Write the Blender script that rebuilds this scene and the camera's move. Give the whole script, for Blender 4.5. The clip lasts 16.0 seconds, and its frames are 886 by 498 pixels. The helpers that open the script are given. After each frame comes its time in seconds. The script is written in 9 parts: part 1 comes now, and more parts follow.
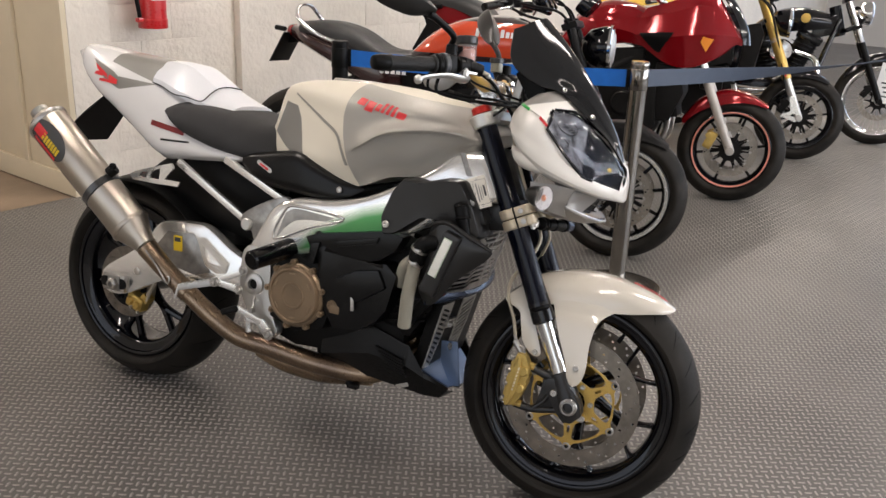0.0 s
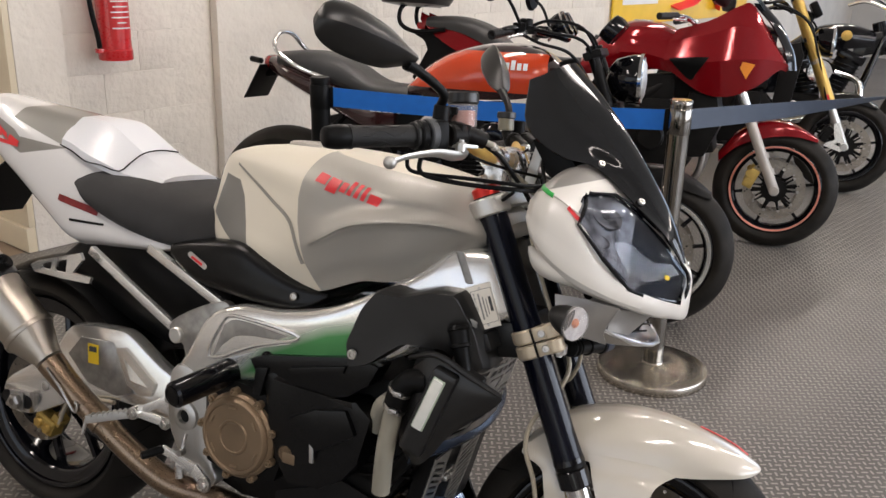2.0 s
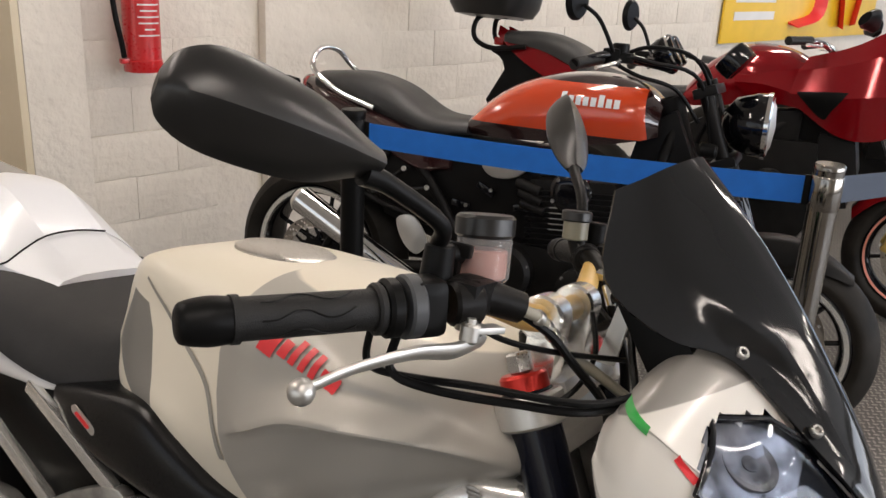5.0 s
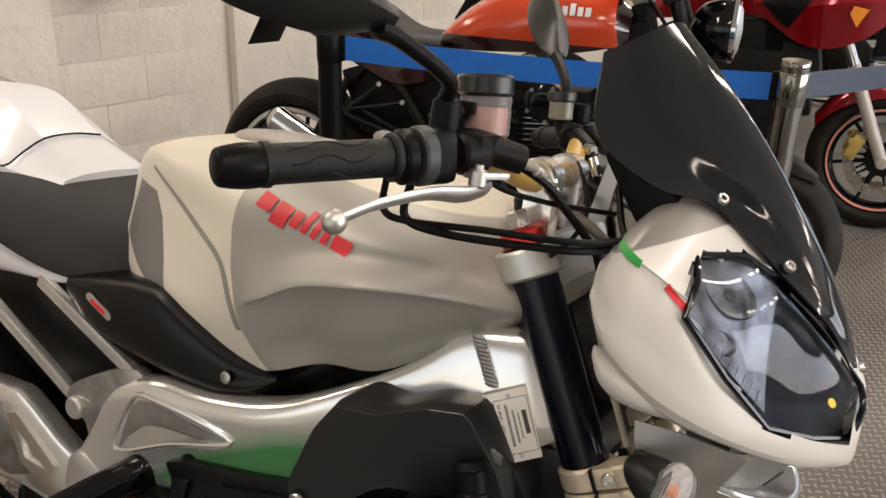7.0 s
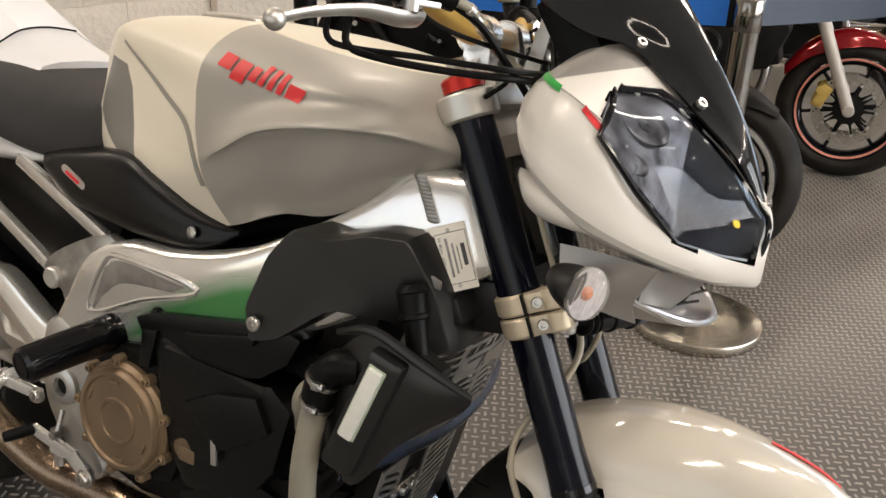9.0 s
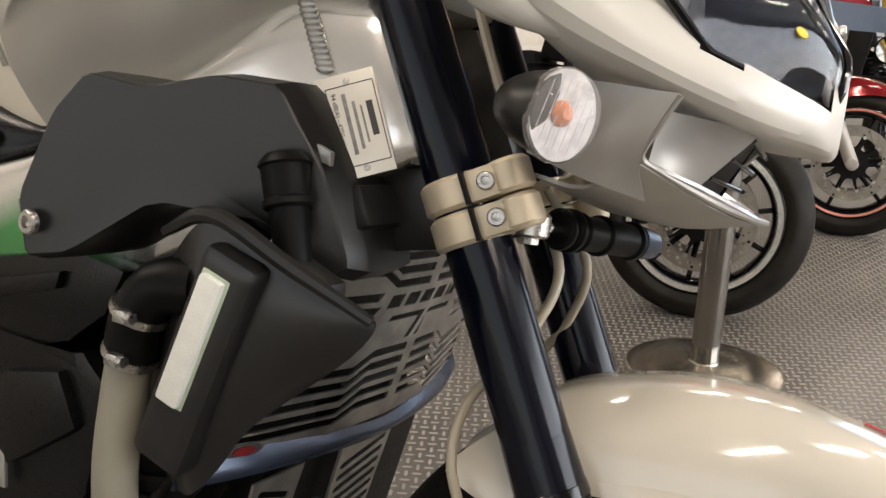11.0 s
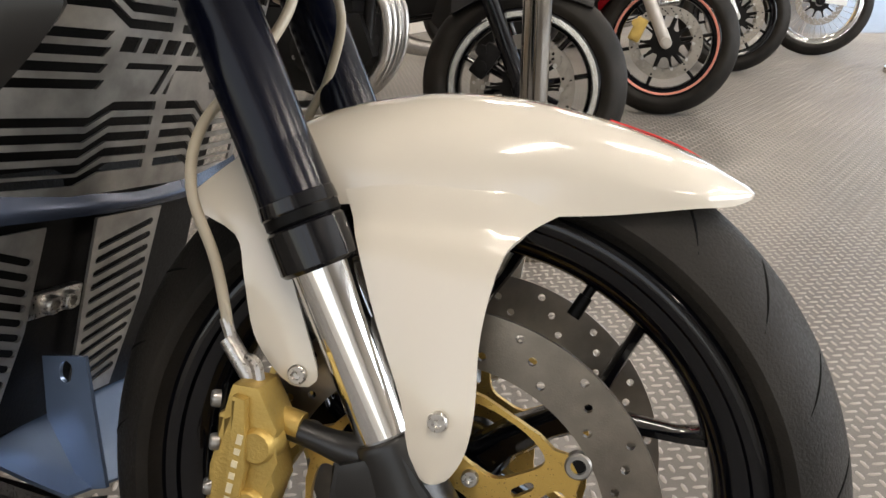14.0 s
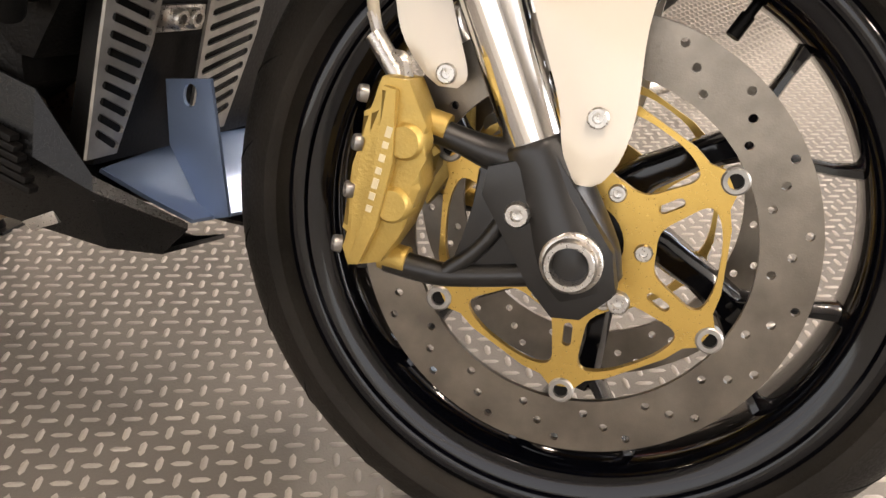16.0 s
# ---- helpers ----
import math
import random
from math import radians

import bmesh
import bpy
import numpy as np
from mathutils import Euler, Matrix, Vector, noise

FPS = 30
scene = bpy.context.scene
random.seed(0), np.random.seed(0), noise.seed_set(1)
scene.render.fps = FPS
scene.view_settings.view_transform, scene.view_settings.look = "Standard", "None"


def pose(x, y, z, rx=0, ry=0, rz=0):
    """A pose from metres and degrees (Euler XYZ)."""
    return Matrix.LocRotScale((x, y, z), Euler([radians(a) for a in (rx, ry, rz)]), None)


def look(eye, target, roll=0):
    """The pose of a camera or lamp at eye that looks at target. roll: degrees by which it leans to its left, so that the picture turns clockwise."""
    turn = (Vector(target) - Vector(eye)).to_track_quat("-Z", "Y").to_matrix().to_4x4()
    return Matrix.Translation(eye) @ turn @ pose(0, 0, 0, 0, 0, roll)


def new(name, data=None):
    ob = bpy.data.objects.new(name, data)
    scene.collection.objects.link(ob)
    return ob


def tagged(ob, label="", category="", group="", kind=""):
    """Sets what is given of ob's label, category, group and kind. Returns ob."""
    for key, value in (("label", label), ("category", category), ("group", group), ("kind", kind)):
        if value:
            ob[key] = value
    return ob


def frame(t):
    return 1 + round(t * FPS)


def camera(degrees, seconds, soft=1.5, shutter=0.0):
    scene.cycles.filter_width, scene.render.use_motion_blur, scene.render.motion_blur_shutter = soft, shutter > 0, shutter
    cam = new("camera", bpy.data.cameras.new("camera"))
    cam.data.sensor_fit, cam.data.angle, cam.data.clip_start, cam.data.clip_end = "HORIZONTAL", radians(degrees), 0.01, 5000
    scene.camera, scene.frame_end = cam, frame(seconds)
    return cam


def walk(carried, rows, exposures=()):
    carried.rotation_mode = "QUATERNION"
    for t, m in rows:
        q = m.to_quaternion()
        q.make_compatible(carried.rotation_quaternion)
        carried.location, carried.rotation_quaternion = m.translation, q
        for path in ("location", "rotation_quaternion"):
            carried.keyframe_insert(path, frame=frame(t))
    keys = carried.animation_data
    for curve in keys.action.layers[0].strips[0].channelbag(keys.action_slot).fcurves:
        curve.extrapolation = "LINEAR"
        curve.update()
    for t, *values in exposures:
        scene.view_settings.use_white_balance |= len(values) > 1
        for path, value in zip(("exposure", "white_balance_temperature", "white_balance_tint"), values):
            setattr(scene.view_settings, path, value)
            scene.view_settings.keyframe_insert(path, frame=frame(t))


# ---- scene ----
cam = camera(54.3, 16.0)
PATH = [
    (0, (0.046, -0.035, 1.348), (-0.005, 1.851, 0.683), 2.4),
    (0.5, (0.029, 0.088, 1.342), (-0.002, 1.971, 0.668), 2.2),
    (1, (-0.002, 0.261, 1.349), (-0.039, 2.145, 0.68), 1.9),
    (1.5, (0.012, 0.396, 1.343), (-0.044, 2.284, 0.687), 1.6),
    (2, (0.06, 0.589, 1.355), (-0.021, 2.483, 0.719), 1.6),
    (2.5, (0.102, 0.741, 1.366), (-0.001, 2.638, 0.742), 1.7),
    (3, (0.087, 0.938, 1.358), (-0.049, 2.836, 0.741), 2.1),
    (3.5, (0.047, 1.108, 1.365), (-0.148, 3.001, 0.751), 2.5),
    (5.8, (0.127, 1.294, 1.34), (-0.149, 3.154, 0.66), 2.8),
    (6, (0.131, 1.291, 1.332), (-0.122, 3.146, 0.628), 2.6),
    (6.5, (0.126, 1.27, 1.319), (-0.09, 3.116, 0.58), 2.3),
    (7, (0.072, 1.199, 1.31), (-0.117, 3.035, 0.538), 1.8),
    (7.5, (0.051, 1.113, 1.278), (-0.108, 2.939, 0.478), 1.6),
    (8, (0.105, 1.025, 1.255), (-0.028, 2.85, 0.447), 2.1),
    (8.2, (0.133, 0.994, 1.246), (0.006, 2.816, 0.431), 2.3),
    (10.3, (0.149, 1.322, 1.014), (-0.081, 3.171, 0.286), 2.1),
    (10.5, (0.156, 1.343, 0.966), (-0.062, 3.215, 0.297), 1.8),
    (11, (0.191, 1.344, 0.88), (0.039, 3.259, 0.323), 2.0),
    (11.5, (0.225, 1.336, 0.852), (0.147, 3.268, 0.34), 2.1),
    (12, (0.237, 1.338, 0.823), (0.225, 3.274, 0.32), 1.9),
    (12.5, (0.248, 1.334, 0.811), (0.288, 3.263, 0.285), 1.5),
    (13, (0.259, 1.33, 0.772), (0.35, 3.246, 0.207), 1.0),
    (13.5, (0.273, 1.324, 0.75), (0.407, 3.223, 0.137), 0.6),
    (14, (0.279, 1.32, 0.714), (0.453, 3.192, 0.032), 0.4),
    (14.5, (0.273, 1.31, 0.669), (0.471, 3.151, -0.088), 0.7),
    (15, (0.255, 1.308, 0.636), (0.443, 3.117, -0.196), 1.0),
    (15.5, (0.232, 1.302, 0.616), (0.371, 3.082, -0.286), 1.4),
    (16, (0.203, 1.298, 0.588), (0.284, 3.068, -0.338), 1.8),
]
walk(cam, [(t, look(eye, target, roll)) for t, eye, target, roll in PATH],
     [(0, 0.02, 6250, 15), (3.5, -0.22, 6150, 15), (6.0, -0.19, 6550, 14), (8.0, -0.06, 6700, 13), (10.5, 0.15, 6650, 12), (12.5, 0.28, 6600, 13), (14.0, 0.36, 6500, 12), (15.0, 0.60, 6750, 14), (15.5, 0.82, 6850, 14), (16.0, 0.97, 7100, 17)])
import collections
from mathutils.bvhtree import BVHTree
from mathutils.geometry import delaunay_2d_cdt

# ---- light ----
world = bpy.data.worlds.new("world")
scene.world = world
world.use_nodes = True
sky = world.node_tree.nodes.new("ShaderNodeTexSky")
sky.sky_type, sky.sun_disc = "NISHITA", False
sky.sun_elevation, sky.sun_rotation = radians(38), radians(120)
world.node_tree.links.new(sky.outputs[0], world.node_tree.nodes["Background"].inputs[0])
world.node_tree.nodes["Background"].inputs[1].default_value = 0.12


def area_lamp(name, m, sx, sy, watts, colour):
    data = bpy.data.lights.new(name, "AREA")
    data.shape, data.size, data.size_y, data.energy, data.color = "RECTANGLE", sx, sy, watts, colour
    ob = new(name, data)
    ob.matrix_world = m
    return ob


# ---- materials ----
def material(name, colour, rough=0.5, metal=0.0, vary=0.12, scale=6.0, bump=0.02, fine=90.0, coat=0.0, second=None, aniso=0.0, spec=0.5, depth=0.0015):
    """Base colour with stains at one scale and grain at a finer one; roughness follows both."""
    m = bpy.data.materials.new(name)
    m.use_nodes = True
    nt = m.node_tree
    bs = nt.nodes["Principled BSDF"]
    co = nt.nodes.new("ShaderNodeTexCoord")
    n1, n2 = nt.nodes.new("ShaderNodeTexNoise"), nt.nodes.new("ShaderNodeTexNoise")
    n1.inputs["Scale"].default_value, n1.inputs["Detail"].default_value = scale, 5
    n2.inputs["Scale"].default_value, n2.inputs["Detail"].default_value = fine, 3
    for n in (n1, n2):
        nt.links.new(co.outputs["Object"], n.inputs["Vector"])
    mix = nt.nodes.new("ShaderNodeMix")
    mix.data_type = "RGBA"
    a = [max(0.0, c * (1 - vary)) for c in colour]
    b = [min(1.0, c * (1 + vary)) for c in colour] if second is None else list(second)
    mix.inputs[6].default_value, mix.inputs[7].default_value = (*a, 1), (*b, 1)
    ramp = nt.nodes.new("ShaderNodeMapRange")
    ramp.inputs[1].default_value, ramp.inputs[2].default_value = 0.3, 0.7
    nt.links.new(n1.outputs[0], ramp.inputs[0])
    nt.links.new(ramp.outputs[0], mix.inputs[0])
    nt.links.new(mix.outputs[2], bs.inputs["Base Color"])
    r = nt.nodes.new("ShaderNodeMapRange")
    r.inputs[1].default_value, r.inputs[2].default_value = 0.3, 0.7
    r.inputs[3].default_value, r.inputs[4].default_value = max(0.02, rough * (0.82 if bump else 0.96)), min(1.0, rough * (1.2 if bump else 1.04))
    nt.links.new(n2.outputs[0], r.inputs[0])
    nt.links.new(r.outputs[0], bs.inputs["Roughness"])
    bs.inputs["Metallic"].default_value = metal
    bs.inputs["Coat Weight"].default_value = coat
    bs.inputs["Specular IOR Level"].default_value = spec
    bs.inputs["Coat Roughness"].default_value = 0.06
    bs.inputs["Anisotropic"].default_value = aniso
    if bump:
        bp = nt.nodes.new("ShaderNodeBump")
        bp.inputs["Strength"].default_value, bp.inputs["Distance"].default_value = min(1.0, bump * 10), depth
        nt.links.new(n2.outputs[0], bp.inputs["Height"])
        nt.links.new(bp.outputs[0], bs.inputs["Normal"])
    return m


def zones(m, layers, soft=0.0006):
    """Painted graphics: each layer is (colour, rough, metal, half-planes (a, c, d) in x and z): inside where a*x + c*z + d > 0 for all."""
    nt = m.node_tree
    bs = nt.nodes["Principled BSDF"]
    co = nt.nodes.new("ShaderNodeTexCoord")
    sep = nt.nodes.new("ShaderNodeSeparateXYZ")
    nt.links.new(co.outputs["Object"], sep.inputs[0])

    def math_node(op, a, b):
        n = nt.nodes.new("ShaderNodeMath")
        n.operation = op
        for i, v in enumerate((a, b)):
            if isinstance(v, (int, float)):
                n.inputs[i].default_value = v
            else:
                nt.links.new(v, n.inputs[i])
        return n.outputs[0]

    for colour, rough, metal, planes in layers:
        inside = None
        for a, c, d in planes:
            v = math_node("ADD", math_node("ADD", math_node("MULTIPLY", sep.outputs[0], a), math_node("MULTIPLY", sep.outputs[2], c)), d)
            inside = v if inside is None else math_node("MINIMUM", inside, v)
        mask = nt.nodes.new("ShaderNodeMapRange")
        mask.inputs[1].default_value, mask.inputs[2].default_value = -soft, soft
        nt.links.new(inside, mask.inputs[0])
        for socket, value in (("Base Color", (*colour, 1)), ("Roughness", rough), ("Metallic", metal)):
            mix = nt.nodes.new("ShaderNodeMix")
            mix.data_type = "RGBA" if socket == "Base Color" else "FLOAT"
            i, o = ((6, 7), 2) if socket == "Base Color" else ((2, 3), 0)
            nt.links.new(mask.outputs[0], mix.inputs[0])
            if bs.inputs[socket].is_linked:
                nt.links.new(bs.inputs[socket].links[0].from_socket, mix.inputs[i[0]])
            else:
                mix.inputs[i[0]].default_value = bs.inputs[socket].default_value
            mix.inputs[i[1]].default_value = value
            nt.links.new(mix.outputs[o], bs.inputs[socket])
    return m


def edge(p, q):
    """Half-plane on the left of the way from p to q, in x and z."""
    dx, dz = q[0] - p[0], q[1] - p[1]
    k = math.hypot(dx, dz)
    return (-dz / k, dx / k, (dz * p[0] - dx * p[1]) / k)


def polygon_zone(*pts):
    """Half-planes of a convex polygon, given anticlockwise in x and z."""
    return [edge(pts[i], pts[(i + 1) % len(pts)]) for i in range(len(pts))]


SATIN = material("satin_silver_paint", (0.37, 0.355, 0.33), 0.36, 0.5, 0.04, 9, 0.0, 900)
RED = material("red_paint", (0.25, 0.003, 0.007), 0.12, 0.45, 0.05, 5, 0.0, coat=0.5)
DECAL_RED = material("red_vinyl", (0.70, 0.03, 0.035), 0.4, vary=0.03, bump=0.0)
DECAL_GREEN = material("green_vinyl", (0.03, 0.33, 0.06), 0.4, vary=0.03, bump=0.0)
YELLOW = material("yellow_vinyl", (0.75, 0.52, 0.02), 0.45, vary=0.05, bump=0.0)
MAROON = material("dark_maroon_enamel", (0.030, 0.010, 0.010), 0.15, vary=0.1, bump=0.0, coat=1.0)
BLACK_PLASTIC = material("textured_black_plastic", (0.004, 0.004, 0.004), 0.40, vary=0.2, scale=14, bump=0.006, fine=700, spec=0.12)
GREY_PLASTIC = material("satin_dark_plastic", (0.0085, 0.0082, 0.0078), 0.34, vary=0.15, scale=12, bump=0.0008, fine=900, spec=0.58)
PAN_BLACK = material("satin_black_moulding", (0.0028, 0.0028, 0.0029), 0.30, vary=0.2, scale=12, bump=0.0008, fine=900, spec=0.30)
GLOSS_BLACK = material("gloss_black_enamel", (0.003, 0.003, 0.004), 0.10, vary=0.2, bump=0.0, spec=0.45)
RIM_BLACK = material("wheel_black_enamel", (0.0015, 0.0017, 0.003), 0.09, vary=0.2, bump=0.0, spec=0.45)
FORK_BLACK = material("anodised_black_tube", (0.0022, 0.0030, 0.008), 0.17, 0.0, 0.15, 12, 0.0, coat=0.0, spec=0.28)
CAST_BLACK = material("cast_black_metal", (0.0065, 0.006, 0.0057), 0.42, 0.1, 0.2, 20, 0.012, 350, spec=0.15)
ENGINE = material("greasy_engine_casting", (0.005, 0.0046, 0.0042), 0.44, 0.0, 0.35, 18, 0.05, 260, spec=0.15)
RUBBER = material("worn_tyre_rubber", (0.0135, 0.0122, 0.0105), 0.55, vary=0.25, scale=9, bump=0.03, fine=420, second=(0.025, 0.022, 0.0185), spec=0.12)
GRIP = material("grip_rubber", (0.010, 0.010, 0.010), 0.50, vary=0.2, scale=20, bump=0.04, fine=900, spec=0.3)
SEAT = material("charcoal_suede", (0.034, 0.033, 0.033), 0.85, vary=0.12, scale=12, bump=0.03, fine=1200)
VINYL = material("ribbed_black_vinyl", (0.03, 0.03, 0.03), 0.45, vary=0.2, scale=12, bump=0.03, fine=500)
ALU = material("polished_aluminium", (0.93, 0.91, 0.87), 0.22, 0.86, 0.10, 7, 0.0, 260)
ALU_SATIN = material("satin_aluminium", (0.62, 0.61, 0.58), 0.40, 0.95, 0.10, 9, 0.004, 320)
CHROME = material("bright_chrome", (0.80, 0.80, 0.79), 0.08, 1.0, 0.04, 9, 0.0)
STEEL = material("brushed_steel", (0.55, 0.53, 0.50), 0.30, 1.0, 0.10, 8, 0.008, 500)
DISC = material("worn_disc_steel", (0.225, 0.200, 0.168), 0.36, 1.0, 0.25, 30, 0.01, 700, aniso=0.4)
TITANIUM = material("brushed_titanium", (0.52, 0.47, 0.40), 0.36, 1.0, 0.06, 5, 0.0, 90)
HEAT = material("heat_tinted_pipe", (0.50, 0.37, 0.24), 0.28, 1.0, 0.25, 6, 0.0, 300, second=(0.18, 0.13, 0.10))
BRONZE = material("bronze_magnesium_paint", (0.225, 0.158, 0.096), 0.4, 0.45, 0.12, 15, 0.02, 350)
GOLD = material("gold_anodised", (0.60, 0.40, 0.11), 0.32, 0.8, 0.10, 14, 0.008, 500)
GOLD_CAST = material("gold_cast_alloy", (0.50, 0.35, 0.10), 0.42, 0.6, 0.15, 25, 0.03, 420)
TAN = material("tan_anodised_alloy", (0.62, 0.53, 0.39), 0.42, 0.45, 0.10, 18, 0.01, 500)
CARBON = material("carbon_weave", (0.03, 0.03, 0.03), 0.3, 0.0, 0.5, 260, 0.0, coat=0.8)
SCREEN = material("dark_smoked_acrylic", (0.011, 0.011, 0.0112), 0.08, 0.0, 0.1, bump=0.0, spec=0.34)
GUARD = material("bare_guard_plate", (0.36, 0.35, 0.33), 0.34, 0.8, 0.28, 34, 0.006, 420)
# Blue of reflected daylight is put into the next two base colours.
BLUE_GREY = material("sky_tinted_blue_grey", (0.045, 0.058, 0.090), 0.26, 0.5, 0.12, 10, 0.0, 400)
TRAY_BLUE = material("sky_tinted_pale_blue", (0.20, 0.28, 0.44), 0.20, 0.6, 0.12, 10, 0.004, 400)
FLUID = material("pink_brake_fluid", (0.66, 0.30, 0.25), 0.3, vary=0.12, scale=30, bump=0.0)
HOSE_PALE = material("pale_clear_hose", (0.42, 0.37, 0.28), 0.35, vary=0.1, bump=0.0)
HOSE_GOLD = material("amber_hose", (0.62, 0.40, 0.11), 0.35, vary=0.15, scale=20, bump=0.0)
SILICONE = material("grey_coolant_hose", (0.29, 0.27, 0.215), 0.5, vary=0.12, bump=0.02)
PAPER = material("white_card", (0.72, 0.72, 0.71), 0.7, vary=0.03, bump=0.0)
FADED_INK = material("faded_grey_print", (0.24, 0.235, 0.22), 0.6, vary=0.3, scale=180, bump=0.0)
INK = material("dark_print", (0.05, 0.05, 0.05), 0.6, vary=0.1, bump=0.0)
BELT_BLUE = material("royal_blue_webbing", (0.003, 0.13, 0.52), 0.6, vary=0.06, scale=30, bump=0.05, fine=900)
BELT_GREY = material("blue_grey_webbing", (0.045, 0.062, 0.095), 0.6, vary=0.06, scale=30, bump=0.05, fine=900)
POST_STEEL = material("dull_polished_post", (0.28, 0.265, 0.240), 0.13, 1.0, 0.08, 5, 0.0, 300)
AMBER = material("amber_lens", (0.75, 0.25, 0.03), 0.15, vary=0.1, bump=0.0)
MIRROR = material("mirror_glass", (0.85, 0.85, 0.85), 0.02, 1.0, 0.01, bump=0.0)


def glass(name, tint, gloss=0.5, rough=0.03):
    """Thin clear pane: lets the view through, with mirror gloss at grazing angles."""
    m = bpy.data.materials.new(name)
    m.use_nodes = True
    nt = m.node_tree
    out = nt.nodes["Material Output"]
    nt.nodes.remove(nt.nodes["Principled BSDF"])
    clear, shine, mix, layer = (nt.nodes.new(k) for k in ("ShaderNodeBsdfTransparent", "ShaderNodeBsdfGlossy", "ShaderNodeMixShader", "ShaderNodeLayerWeight"))
    power, scale = nt.nodes.new("ShaderNodeMath"), nt.nodes.new("ShaderNodeMath")
    clear.inputs[0].default_value = (*tint, 1)
    shine.inputs["Roughness"].default_value = rough
    power.operation, power.inputs[1].default_value = "POWER", 3.5
    scale.operation, scale.inputs[1].default_value, scale.inputs[2].default_value = "MULTIPLY_ADD", gloss, 0.018
    nt.links.new(layer.outputs["Facing"], power.inputs[0])
    nt.links.new(power.outputs[0], scale.inputs[0])
    nt.links.new(scale.outputs[0], mix.inputs[0])
    nt.links.new(clear.outputs[0], mix.inputs[1])
    nt.links.new(shine.outputs[0], mix.inputs[2])
    nt.links.new(mix.outputs[0], out.inputs[0])
    return m


def frosted(name, tint, share):
    """Moulded clear plastic: part see-through, part milky."""
    m = glass(name, tint, 0.5, 0.08)
    nt = m.node_tree
    out = nt.nodes["Material Output"]
    first = out.inputs[0].links[0].from_socket
    milk, mix = nt.nodes.new("ShaderNodeBsdfDiffuse"), nt.nodes.new("ShaderNodeMixShader")
    milk.inputs[0].default_value = (0.45, 0.44, 0.43, 1)
    mix.inputs[0].default_value = share
    nt.links.new(first, mix.inputs[1])
    nt.links.new(milk.outputs[0], mix.inputs[2])
    nt.links.new(mix.outputs[0], out.inputs[0])
    return m


RESERVOIR = frosted("cloudy_clear_pot", (0.90, 0.88, 0.86), 0.30)
CLEAR = glass("clear_lens", (0.90, 0.92, 0.95), 0.30)


# ---- mesh builders ----
def transformed(bm, m):
    bmesh.ops.transform(bm, matrix=m, verts=bm.verts)
    return bm


def joined(*bms):
    """One bmesh from several; the others are freed."""
    first = bms[0]
    for b in bms[1:]:
        me = bpy.data.meshes.new("piece")
        b.to_mesh(me)
        b.free()
        first.from_mesh(me)
        bpy.data.meshes.remove(me)
    return first


def mesh_of(name, bm, mat, sharp=38):
    bmesh.ops.recalc_face_normals(bm, faces=bm.faces)
    me = bpy.data.meshes.new(name)
    bm.to_mesh(me)
    bm.free()
    me.materials.append(mat)
    me.polygons.foreach_set("use_smooth", [True] * len(me.polygons))
    me.set_sharp_from_angle(angle=radians(sharp))
    return me


def part(name, bm, mat, parent, label="", sharp=38):
    """Links a bmesh as one mesh object under a thing or a part."""
    ob = new(name, mesh_of(name, bm, mat, sharp))
    ob.parent = parent
    if label:
        ob["label"] = label
    return ob


def thing(name, m, label, category, group=""):
    """An empty at a thing's base, which holds its parts."""
    ob = new(name)
    ob.empty_display_size = 0.1
    ob.matrix_world = m
    return tagged(ob, label, category, group)


def single(name, bm, mat, m, label, category, group="", kind="", sharp=38):
    """A thing, or a piece of the setting, that is one mesh."""
    ob = new(name, mesh_of(name, bm, mat, sharp))
    ob.matrix_world = m
    return tagged(ob, label, category, group, kind)


def box(sx, sy, sz, m=None, bevel=0.003, seg=2):
    bm = bmesh.new()
    bmesh.ops.create_cube(bm, size=1, matrix=Matrix.Diagonal((sx, sy, sz, 1)))
    if bevel:
        bmesh.ops.bevel(bm, geom=bm.edges[:], offset=min(bevel, 0.45 * min(sx, sy, sz)), segments=seg, affect="EDGES", profile=0.7)
    return transformed(bm, m) if m is not None else bm


def spline(pts, n):
    """Points along a Catmull-Rom curve, n to a span."""
    p = [Vector(q) for q in pts]
    if len(p) < 3:
        return [p[0].lerp(p[-1], i / n) for i in range(n + 1)]
    p = [2 * p[0] - p[1]] + p + [2 * p[-1] - p[-2]]
    out = []
    for i in range(1, len(p) - 2):
        a, b, c, d = p[i - 1:i + 3]
        for k in range(n):
            t = k / n
            out.append(0.5 * (2 * b + (c - a) * t + (2 * a - 5 * b + 4 * c - d) * t * t + (3 * b - a - 3 * c + d) * t ** 3))
    return out + [p[-2]]


def loft(rings, caps=True, closed=True):
    """Skin over rings of equal length."""
    bm = bmesh.new()
    vs = [[bm.verts.new(p) for p in r] for r in rings]
    n = len(rings[0])
    for a, b in zip(vs, vs[1:]):
        for i in range(n if closed else n - 1):
            j = (i + 1) % n
            bm.faces.new((a[i], a[j], b[j], b[i]))
    if caps and closed:
        bm.faces.new(list(reversed(vs[0])))
        bm.faces.new(vs[-1])
    return bm


